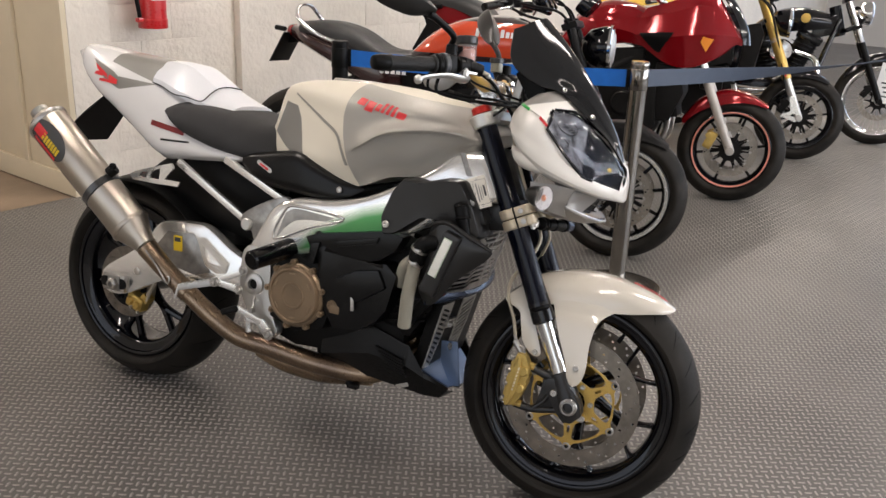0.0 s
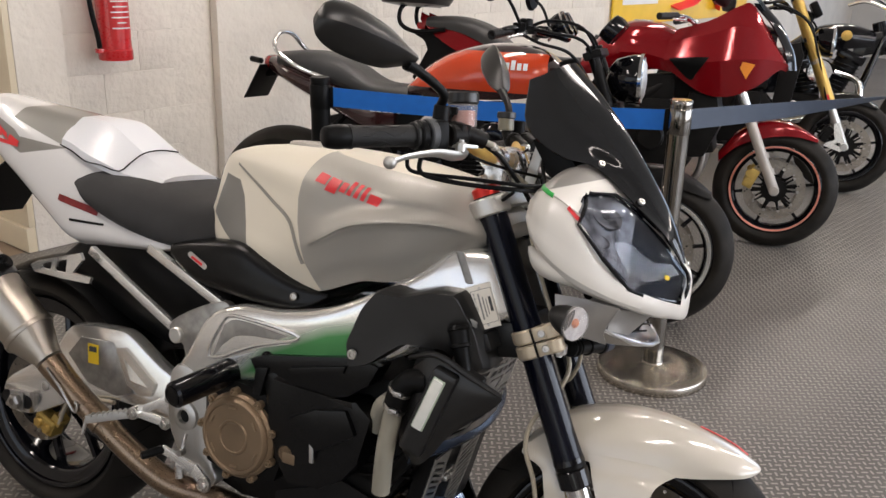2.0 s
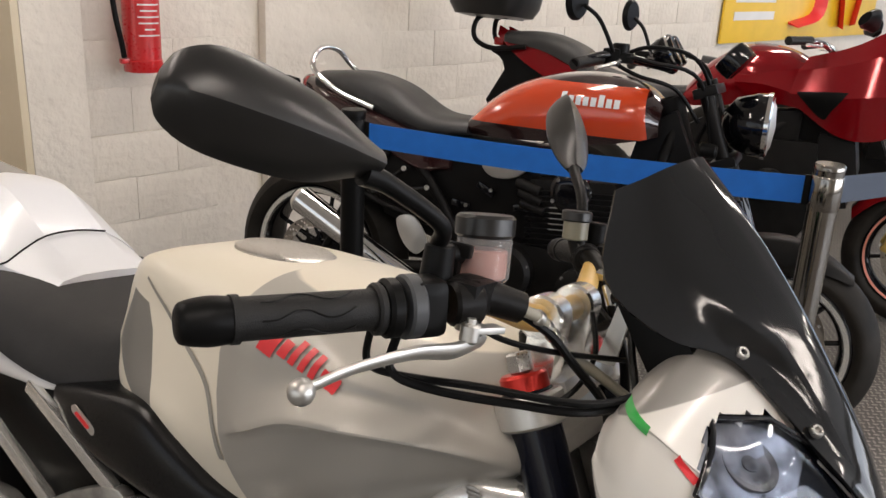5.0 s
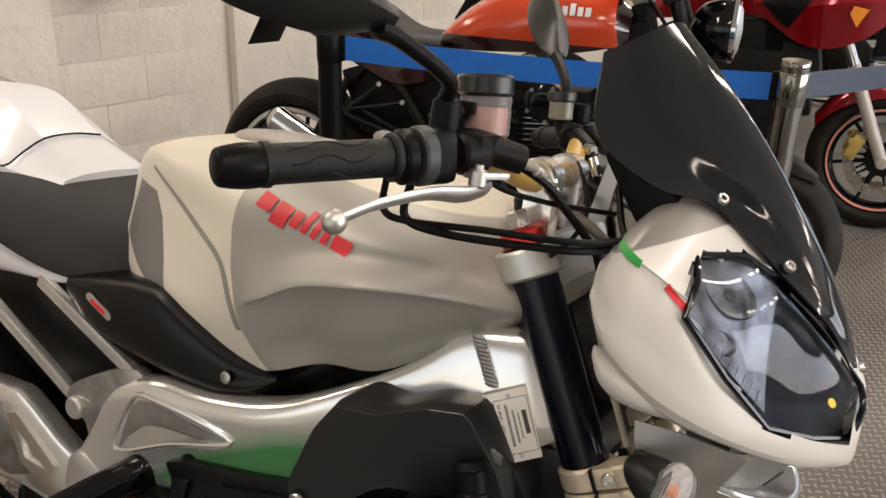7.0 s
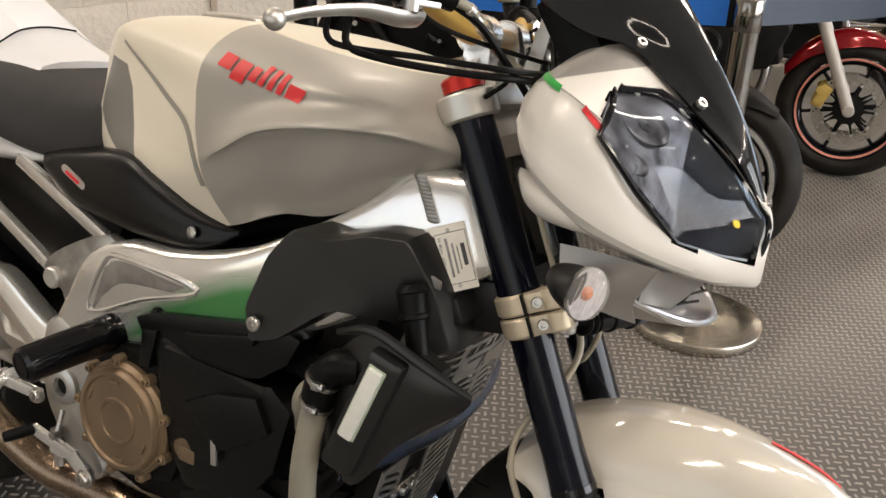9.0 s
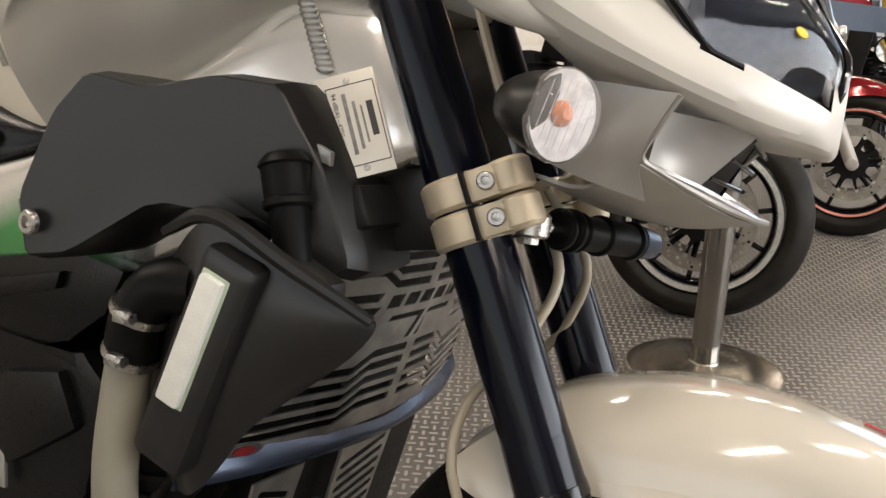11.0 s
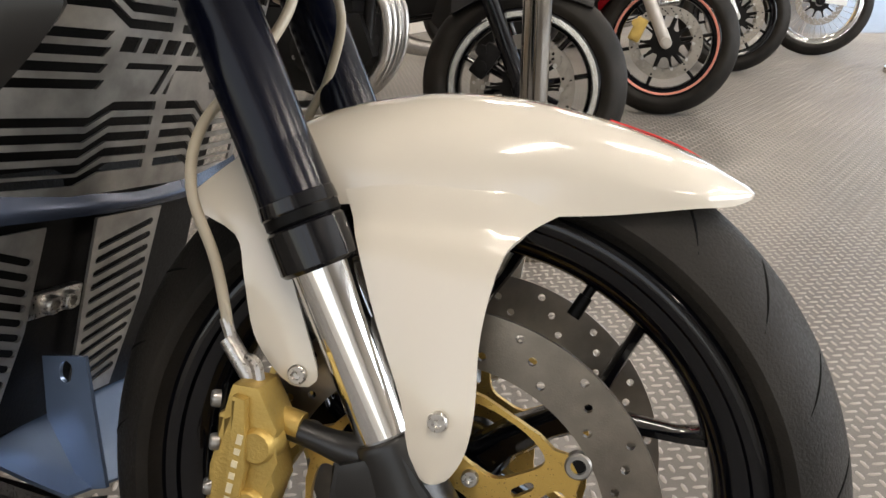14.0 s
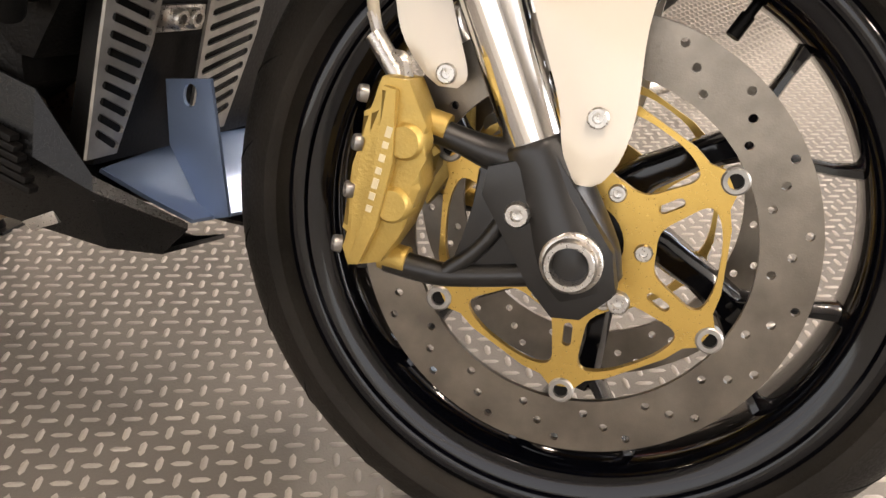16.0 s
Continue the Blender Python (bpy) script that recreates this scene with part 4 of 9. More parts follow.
for s in (-1, 1):
    fr = part("frame_spar", beam(SPAR, s), FRAME_ALU, hero, "polished aluminium frame spar with a painted green reflection")
    tr = tree_of(beam(SPAR, s))
    # triangular pocket with a raised rim
    rim = [(0.592, 0.572), (0.620, 0.650), (0.660, 0.668), (0.806, 0.660), (0.700, 0.618)]
    ring = [tr.ray_cast(Vector((x, s, z)), Vector((0, -s, 0)))[0] for x, z in smooth_loop(rim, 3)]
    if all(p is not None for p in ring):
        part("pocket_rim", tube(ring + [ring[0]], 0.0042, 8, 2), ALU, fr, "raised rim of the spar pocket")
    # Flat patches: dull metal paints the pocket's shade, bright metal its sheen.
    part("recess", draped(tr, [(0.600, 0.577), (0.64, 0.596), (0.70, 0.622)], [(0.624, 0.646), (0.66, 0.662), (0.78, 0.656)], 0.0012, 6, 6, s), GUARD, fr, "dull metal patch for the spar pocket's shaded side")
    part("recess", draped(tr, [(0.606, 0.579), (0.70, 0.614), (0.785, 0.642)], [(0.626, 0.606), (0.670, 0.634), (0.79, 0.648)], 0.0028, 5, 5, s), ALU, fr, "bright metal patch for the sheen on the spar pocket's floor")
    part("bolt", joined(bolt((0.735, s * 0.192, 0.603), (0, s, 0), 0.011, 0.006), rod((0.735, s * 0.16, 0.603), (0.735, s * 0.192, 0.603), 0.014)), CAST_BLACK, fr)
    part("head_casting", loft([[Vector((x + 0.474 * (0.80 - z), s * y, z)) for x, y in ((1.148, 0.050), (1.150, 0.104), (1.158, 0.108), (1.168, 0.100), (1.172, 0.050))] for z in (0.752, 0.760, 0.850, 0.872)]), GUARD, fr, "dull cast steering head")
for k in range(12):
    w = Vector((1.090, -0.139, 0.862)).lerp(Vector((1.112, -0.139, 0.815)), k / 11)
    part("weld_ripple", lathe([(0.0052, 0.0), (0.0046, 0.0012), (0.0025, 0.0020), (0.0003, 0.0022)], 10, Matrix.Translation(w) @ Matrix.Rotation(radians(180), 4, "Z") @ Matrix.Diagonal((1.7, 0.5, 0.70, 1))), GUARD, hero)
# type plate near the steering head, with its readable lines
def print_text(name, body, size, m, mat, parent):
    """Flat lettering in the built-in font."""
    cu = bpy.data.curves.new(name, "FONT")
    cu.body, cu.size, cu.extrude = body, size, 0.0002
    ob = bpy.data.objects.new(name, cu)
    me = bpy.data.meshes.new_from_object(ob)
    bpy.data.objects.remove(ob)
    bpy.data.curves.remove(cu)
    bm = bmesh.new()
    bm.from_mesh(me)
    bpy.data.meshes.remove(me)
    return part(name, transformed(bm, m), mat, parent)


PTL, PTR, PBL = Vector((1.107, -0.148, 0.804)), Vector((1.149, -0.128, 0.809)), Vector((1.137, -0.147, 0.732))
pd = (PBL - PTL).normalized()
pu = ((PTR - PTL) - pd * (PTR - PTL).dot(pd)).normalized()
pn = pd.cross(pu)
PLATE = Matrix((pd, pu, pn)).transposed().to_4x4()
PLATE.translation = PTL
plen, pwid = (PBL - PTL).length, (PTR - PTL).length
PLATE_ALU = material("printed_plate_aluminium", (0.74, 0.70, 0.62), 0.38, 0.35, 0.06, 30, 0.0)
idp = part("type_plate", box(plen, pwid, 0.0016, PLATE @ Matrix.Translation((plen / 2, pwid / 2, 0)), 0.0006), PLATE_ALU, hero, "small riveted aluminium type plate")
for tx, ty, size, body in ((0.010, 0.0020, 0.0055, "TYPE RR"), (0.013, 0.0120, 0.0050, "94 dB(A) - 4750 min")):
    print_text("lettering", body, size, PLATE @ Matrix.Translation((tx, ty, 0.0010)), INK, idp)
for tx, ty, ln, wd in ((0.015, 0.0210, 0.046, 0.0030), (0.022, 0.0270, 0.036, 0.0024), (0.026, 0.0320, 0.028, 0.0016), (0.024, 0.0385, 0.026, 0.0048)):
    part("printed_line", box(ln, wd, 0.0004, PLATE @ Matrix.Translation((tx + ln / 2, ty, 0.0011)), 0), FADED_INK if ty < 0.036 else INK, idp)
for tx in (0.006, plen - 0.006):
    part("rivet", lathe([(0.0026, 0), (0.0022, 0.001), (0.001, 0.0013), (0.0002, 0.0013)], 10, PLATE @ Matrix.Translation((tx, pwid * 0.55, 0.0008)) @ Matrix.Rotation(radians(90), 4, "X")), STEEL, idp)
for a, b in (((0.009, 0.009), (plen - 0.009, 0.009)), ((0.009, pwid - 0.002), (plen - 0.009, pwid - 0.002)), ((0.009, 0.009), (0.009, pwid - 0.002)), ((plen - 0.009, 0.009), (plen - 0.009, pwid - 0.002))):
    part("border_line", rod(PLATE @ Vector((*a, 0.0009)), PLATE @ Vector((*b, 0.0009)), 0.0004, seg=6), INK, idp)

# front: fender, fairing, screen, lamps, handlebar
fender_top = hull([
    (1.222, [(0, 0.535), (0.03, 0.534), (0.055, 0.528), (0.068, 0.520), (0.070, 0.513)]),
    (1.26, [(0, 0.570), (0.035, 0.567), (0.062, 0.556), (0.078, 0.535), (0.080, 0.512)]),
    (1.31, [(0, 0.594), (0.036, 0.591), (0.064, 0.577), (0.082, 0.553), (0.086, 0.522)]),
    (1.38, [(0, 0.609), (0.037, 0.606), (0.066, 0.592), (0.084, 0.566), (0.092, 0.530)]),
    (1.445, [(0, 0.609), (0.036, 0.606), (0.064, 0.593), (0.081, 0.568), (0.088, 0.528)]),
    (1.51, [(0, 0.597), (0.034, 0.594), (0.058, 0.582), (0.072, 0.560), (0.074, 0.532)]),
    (1.573, [(0, 0.577), (0.028, 0.574), (0.046, 0.565), (0.056, 0.552), (0.057, 0.541)]),
    (1.598, [(0, 0.565), (0.018, 0.563), (0.031, 0.557), (0.038, 0.550), (0.038, 0.543)]),
    (1.613, [(0, 0.557), (0.009, 0.556), (0.016, 0.553), (0.019, 0.550), (0.019, 0.547)]),
    (1.618, [(0, 0.553), (0.004, 0.5525), (0.007, 0.552), (0.008, 0.551), (0.008, 0.550)])], 6, 5)
CREAMWHITE = material("warm_white_paint", (0.63, 0.585, 0.50), 0.14, vary=0.02, bump=0.0, coat=0.9)
fender = part("front_mudguard", steered(fender_top), CREAMWHITE, hero, "glossy warm white front mudguard")
for s in (-1, 1):
    rim_y = lambda x: 0.086 + 0.006 * min(1.0, (x - 1.31) / 0.07) - 0.004 * min(1.0, max(0.0, (x - 1.38) / 0.065)) - 0.22 * max(0.0, x - 1.445)
    rows = [(0.556, 1.330, 1.540, -0.011, 0), (0.545, 1.332, 1.516, -0.0040, 0), (0.533, 1.336, 1.490, 0.0002, 0), (0.518, 1.343, 1.466, 0.0046, 0), (0.50, 1.350, 1.451, 0, 0.103), (0.45, 1.370, 1.442, 0, 0.114), (0.40, 1.392, 1.443, 0, 0.121), (0.37, 1.399, 1.439, 0, 0.123), (0.352, 1.406, 1.430, 0, 0.123), (0.346, 1.412, 1.422, 0, 0.123)]
    part("skirt", steered(shell([[Vector((x0 + (x1 - x0) * k / 6, s * ((y if y else rim_y(x0 + (x1 - x0) * k / 6) + dy) + 0.002 * math.sin(math.pi * k / 6)), z)) for k in range(7)] for z, x0, x1, dy, y in rows], 0.005, 4, 3)), CREAMWHITE, fender)
    rows = [(0.562, 1.262, 1.312, 0.072), (0.54, 1.236, 1.312, 0.084), (0.517, 1.220, 1.303, 0.094), (0.498, 1.258, 1.294, 0.099), (0.47, 1.268, 1.305, 0.104), (0.43, 1.278, 1.320, 0.106), (0.405, 1.296, 1.328, 0.107), (0.396, 1.308, 1.322, 0.107)]
    part("skirt", steered(shell([[Vector((x0 + (x1 - x0) * k / 4, s * (y + 0.002 * math.sin(math.pi * k / 4)), z)) for k in range(5)] for z, x0, x1, y in rows], 0.004)), CREAMWHITE, fender)
    for bx, by, bz in ((1.420, 0.126, 0.391), (1.314, 0.109, 0.405)):
        part("bolt", steered(bolt((bx, s * by, bz), (0, s, 0), 0.0072, 0.004)), STEEL, fender)
part("stripe", steered(shell([[Vector((x, 0.016, z - 0.0002)), Vector((x + 0.001, 0.027, z - 0.0022))] for x, z in ((1.51, 0.5985), (1.545, 0.589), (1.573, 0.5785), (1.595, 0.566))], 0.001, 3, 2)), DECAL_RED, fender, "red stripe along the mudguard crest")

PALE_GOLD = material("worn_pale_print", (0.66, 0.58, 0.38), 0.5, vary=0.15, scale=60, bump=0.0)
for s in (-1, 1):
    cal = joined(
        prism([(1.277, 0.402), (1.297, 0.401), (1.312, 0.372), (1.306, 0.350), (1.312, 0.330), (1.300, 0.296), (1.288, 0.273), (1.263, 0.266), (1.258, 0.280), (1.264, 0.31), (1.274, 0.344), (1.271, 0.379)], s * 0.100, s * 0.138, 0.007),
        prism([(1.275, 0.395), (1.297, 0.390), (1.303, 0.33), (1.268, 0.272), (1.262, 0.285)], s * 0.045, s * 0.068, 0.006),
        prism([(1.262, 0.375), (1.274, 0.380), (1.276, 0.330), (1.260, 0.285), (1.252, 0.290), (1.262, 0.335)], s * 0.06, s * 0.125, 0.005),
        rod((1.298, s * 0.120, 0.360), (1.298, s * 0.143, 0.360), 0.0150, 0.0125, bevel=0.002), rod((1.293, s * 0.120, 0.316), (1.293, s * 0.143, 0.316), 0.0150, 0.0125, bevel=0.002),
        prism([(1.281, 0.396), (1.291, 0.394), (1.293, 0.345), (1.285, 0.300), (1.274, 0.271), (1.266, 0.274), (1.276, 0.31), (1.283, 0.345)], s * 0.137, s * 0.146, 0.003),
        rod((1.302, s * 0.112, 0.372), (1.320, s * 0.112, 0.368), 0.0105), rod((1.28, s * 0.112, 0.272), (1.300, s * 0.112, 0.270), 0.0105))
    c = part("brake_caliper", steered(cal), GOLD_CAST, hero, "gold cast radial brake caliper")
    for bp in ((1.266, s * 0.130, 0.387), (1.254, s * 0.127, 0.279), (1.262, s * 0.122, 0.352), (1.258, s * 0.122, 0.318)):
        part("bolt", steered(bolt(bp, (-0.8, s * 0.5, 0.1), 0.0062, 0.006)), GUARD, c)
    for kk in range(7):
        u = kk / 7
        part("lettering", steered(box(0.0042, 0.0006, (0.0072, 0.0044, 0.0050, 0.0046, 0.0072, 0.0050, 0.0046)[kk], Matrix.Translation((1.2885 - 0.011 * u, s * 0.1462, 0.366 - 0.062 * u)) @ Matrix.Rotation(radians(12), 4, "Y"), 0)), PALE_GOLD, c)
    part("banjo", steered(joined(rod((1.262, s * 0.112, 0.425), (1.285, s * 0.117, 0.397), 0.007), tube([(1.259, s * 0.112, 0.440), (1.27, s * 0.113, 0.415), (1.285, s * 0.118, 0.412), (1.29, s * 0.12, 0.40)], 0.0045, 8))), STEEL, c)
    part("brake_hose", steered(tube([(1.262, s * 0.112, 0.432), (1.250, s * 0.112, 0.480), (1.230, s * 0.112, 0.53), (1.232, s * 0.10, 0.575), (1.262, s * 0.075, 0.625), (1.275, s * 0.05, 0.68), (1.235, s * 0.03, 0.74)], 0.0042, 10)), HOSE_PALE, c, "pale clear-coated brake hose")

fairing_st = [
    (1.194, [(0, 0.965), (0.10, 0.966), (0.150, 0.970), (0.170, 0.966), (0.180, 0.950), (0.172, 0.935), (0, 0.93)]),
    (1.208, [(0, 1.000), (0.10, 0.999), (0.162, 0.988), (0.182, 0.976), (0.196, 0.940), (0.184, 0.905), (0, 0.90)]),
    (1.235, [(0, 1.026), (0.09, 1.022), (0.180, 0.985), (0.190, 0.974), (0.205, 0.925), (0.186, 0.872), (0, 0.86)]),
    (1.28, [(0, 1.036), (0.066, 1.022), (0.168, 0.962), (0.180, 0.948), (0.192, 0.900), (0.174, 0.838), (0, 0.825)]),
    (1.34, [(0, 0.997), (0.052, 0.978), (0.100, 0.920), (0.128, 0.889), (0.156, 0.858), (0.148, 0.817), (0, 0.81)]),
    (1.40, [(0, 0.945), (0.038, 0.930), (0.075, 0.886), (0.100, 0.856), (0.118, 0.834), (0.108, 0.800), (0, 0.795)]),
    (1.437, [(0, 0.897), (0.022, 0.884), (0.042, 0.862), (0.060, 0.843), (0.076, 0.822), (0.068, 0.795), (0, 0.790)]),
    (1.452, [(0, 0.872), (0.010, 0.862), (0.025, 0.846), (0.036, 0.834), (0.047, 0.817), (0.042, 0.793), (0, 0.788)]),
    (1.457, [(0, 0.855), (0.008, 0.853), (0.022, 0.842), (0.027, 0.834), (0.030, 0.822), (0.027, 0.797), (0, 0.792)])]
FAIR = zones(material("fairing_paint", (0.66, 0.63, 0.575), 0.32, vary=0.02, bump=0.0, coat=0.22), [
    ((0.27, 0.255, 0.235), 0.42, 0.25, [edge((1.225, 0.990), (1.288, 0.952)), edge((1.150, 0.965), (1.225, 0.990)), (0.0, 1.0, -0.93)])])
fair_tree = tree_of(hull(fairing_st, 6, 2))
CHEEK = [(1.206, 0.186, 0.888, 0.004, 0.006), (1.216, 0.184, 0.876, 0.013, 0.016), (1.235, 0.182, 0.867, 0.018, 0.021), (1.262, 0.176, 0.858, 0.017, 0.019), (1.292, 0.166, 0.848, 0.011, 0.013), (1.318, 0.156, 0.840, 0.004, 0.005)]
LENS_DARK = material("dark_lamp_bowl", (0.004, 0.006, 0.011), 0.5, vary=0.2, bump=0.0, spec=0.06)
LENS_GRID = [((1.272, 0.125, 0.984), (1.279, 0.186, 0.938)), ((1.315, 0.085, 0.986), (1.322, 0.166, 0.886)), ((1.352, 0.050, 0.965), (1.366, 0.134, 0.838)), ((1.405, 0.034, 0.914), (1.408, 0.094, 0.826)), ((1.446, 0.014, 0.866), (1.445, 0.038, 0.817))]
REFLECT = material("clouded_reflector", (0.13, 0.13, 0.14), 0.34, 0.75, 0.8, 40, 0.0)


def lens_rows(s, off, bulge, u0=0.0, u1=1.0, rows=(0, 5)):
    """Rows of points over the lamp's face, pushed outwards, between two shares of its height."""
    out = Vector((0.62, s * 0.55, 0.55)).normalized()
    grid = []
    for i in range(*rows):
        a, b = (Vector((p[0], s * p[1], p[2])) for p in LENS_GRID[i])
        grid.append([a.lerp(b, u0 + (u1 - u0) * k / 4) + out * (off + bulge * math.sin(math.pi * (u0 + (u1 - u0) * k / 4)) * math.sin(math.pi * (i + 0.6) / 5.2)) for k in range(5)])
    return grid


LAMP_BED = [(p[0] + 0.002, p[2] + 0.001) for p, q in LENS_GRID] + [(q[0] + 0.002, q[2] + 0.003) for p, q in reversed(LENS_GRID)]
fair_bm = hull(fairing_st, 18, 6)
gone = [fc for fc in fair_bm.faces if inside_loop(fc.calc_center_median().xz, LAMP_BED) and abs(fc.calc_center_median().y) > 0.006]
bmesh.ops.delete(fair_bm, geom=gone, context="FACES")  # opening for the lamp
fairing = part("headlight_fairing", steered(fair_bm), FAIR, hero, "white headlight fairing with a silver brow", 24)
for s in (-1, 1):
    rings = [[Vector((cx, s * cy + b * math.cos(2 * math.pi * k / 16) * s, cz + h * math.sin(2 * math.pi * k / 16))) for k in range(16)] for cx, cy, cz, b, h in CHEEK]
    part("cheek", steered(loft([list(r) for r in zip(*[spline(c, 4) for c in zip(*rings)])])), FAIR, fairing, "rounded swelling low on the fairing")
    bowl = lens_rows(s, -0.004, -0.012)
    lamp = part("headlamp", steered(shell(bowl, 0.002)), LENS_DARK, fairing, "black rimmed headlamp bowl")
    face = lens_rows(s, 0.004, 0.026)
    border = [r[0] for r in face] + face[-1][1:] + [r[-1] for r in face[-2::-1]] + face[0][3:0:-1]
    ring = [Vector((p.x, p.y, p.z)) for p in border]
    part("lamp_rim", steered(tube(ring + [ring[0]], 0.0036, 8, 1)), GLOSS_BLACK, lamp)
    part("reflector", steered(shell(lens_rows(s, 0.001, -0.006, 0.06, 0.90, (0, 3)), 0.001)), REFLECT, lamp, "silvered headlamp reflector")
    for row, u, rr in ((1, 0.34, 0.024), (1, 0.74, 0.012)):
        a, b = (Vector((p[0], s * p[1], p[2])) for p in LENS_GRID[row])
        out = Vector((0.62, s * 0.55, 0.55)).normalized()
        part("bulb_shield", steered(lathe([(rr, 0), (rr * 0.95, 0.002), (rr * 0.8, 0.0005), (rr * 0.35, -0.003), (rr * 0.28, 0.001), (0.001, 0.002)], 24, Matrix.Translation(a.lerp(b, u) - Vector((0.006, 0, 0)) + out * 0.001) @ Vector((0, 1, 0)).rotation_difference(out).to_matrix().to_4x4() @ Matrix.Diagonal((1, 1, 1.35, 1)))), REFLECT, lamp)
    for k in range(0, 8):
        q = lens_rows(s, 0.0035, 0.013, 0.86, 0.97, (0, 3))
        line = spline([r[0] for r in q], 6), spline([r[-1] for r in q], 6)
        part("flute", steered(rod(line[0][3 + k], line[1][3 + k], 0.0005, seg=6)), REFLECT, lamp)
    mark = lens_rows(s, 0.0045, 0.026, 0.5, 0.9)[3][2]
    part("approval_mark", steered(lathe([(0.0048, 0), (0.0048, 0.0008), (0.0002, 0.0008)], 16, Matrix.Translation(mark) @ Vector((0, 1, 0)).rotation_difference(Vector((0.62, s * 0.55, 0.55))).to_matrix().to_4x4())), YELLOW, lamp, "tiny round yellow mark")
    lens = part("lens", steered(shell(face, 0.001)), CLEAR, lamp, "clear headlamp lens")
    lens.visible_shadow = False
    if s < 0:
        part("green_stripe", steered(draped(fair_tree, [(1.209, 0.987), (1.235, 0.975)], [(1.210, 0.993), (1.236, 0.981)], 0.0015, 6, 5, s)), DECAL_GREEN, fairing)
        part("red_stripe", steered(draped(fair_tree, [(1.259, 0.961), (1.277, 0.944)], [(1.2625, 0.9662), (1.2805, 0.949)], 0.0015, 6, 5, s)), DECAL_RED, fairing)

scr = []
for (cx, cz), (ex, ey, ez), bulge in (((1.205, 1.205), (1.150, 0.100, 1.163), 0.015), ((1.262, 1.150), (1.163, 0.132, 1.085), 0.0175), ((1.315, 1.090), (1.222, 0.112, 1.042), 0.0175), ((1.357, 1.035), (1.281, 0.074, 1.028), 0.015), ((1.397, 0.978), (1.354, 0.062, 0.972), 0.010), ((1.426, 0.925), (1.405, 0.052, 0.930), 0.006), ((1.444, 0.880), (1.436, 0.024, 0.886), 0.003)):
    row = []
    for s in (-1, 1):
        out = Vector((0.66, s * 0.30, 0.69)) * bulge
        pts = [Vector((ex + (cx - ex) * u, s * ey * (1 - u) ** 0.85, ez + (cz - ez) * u)) + out * w for u, w in ((0.0, 0.0), (0.30, 0.10), (0.50, 0.50), (0.80, 0.48), (0.94, 0.22))]
        row += pts if s < 0 else [Vector((cx, 0, cz))] + pts[::-1]
    scr.append(row)
screen = part("windscreen", steered(shell(scr, 0.003, 4, 4)), SCREEN, hero, "dark smoked flyscreen with creases")
for s in (-1, 1):
    for bx, by, bz in ((1.283, 0.066, 1.035), (1.357, 0.056, 0.980)):
        part("bolt", steered(bolt((bx, s * by, bz), (0.5, s * 0.55, 0.65), 0.0065, 0.005)), STEEL, screen)
part("bolt", steered(bolt((1.445, 0, 0.882), (1, 0, 0.2), 0.006, 0.005)), CHROME, screen)

PALE_AMBER = material("pale_amber_bulb", (0.75, 0.22, 0.06), 0.3, vary=0.2, scale=80, bump=0.0)
FROST = frosted("fluted_clear_lens", (0.92, 0.90, 0.88), 0.30)
INDICATOR_BOWL = material("dull_indicator_bowl", (0.62, 0.60, 0.61), 0.45, 0.3, 0.25, 120, 0.0)
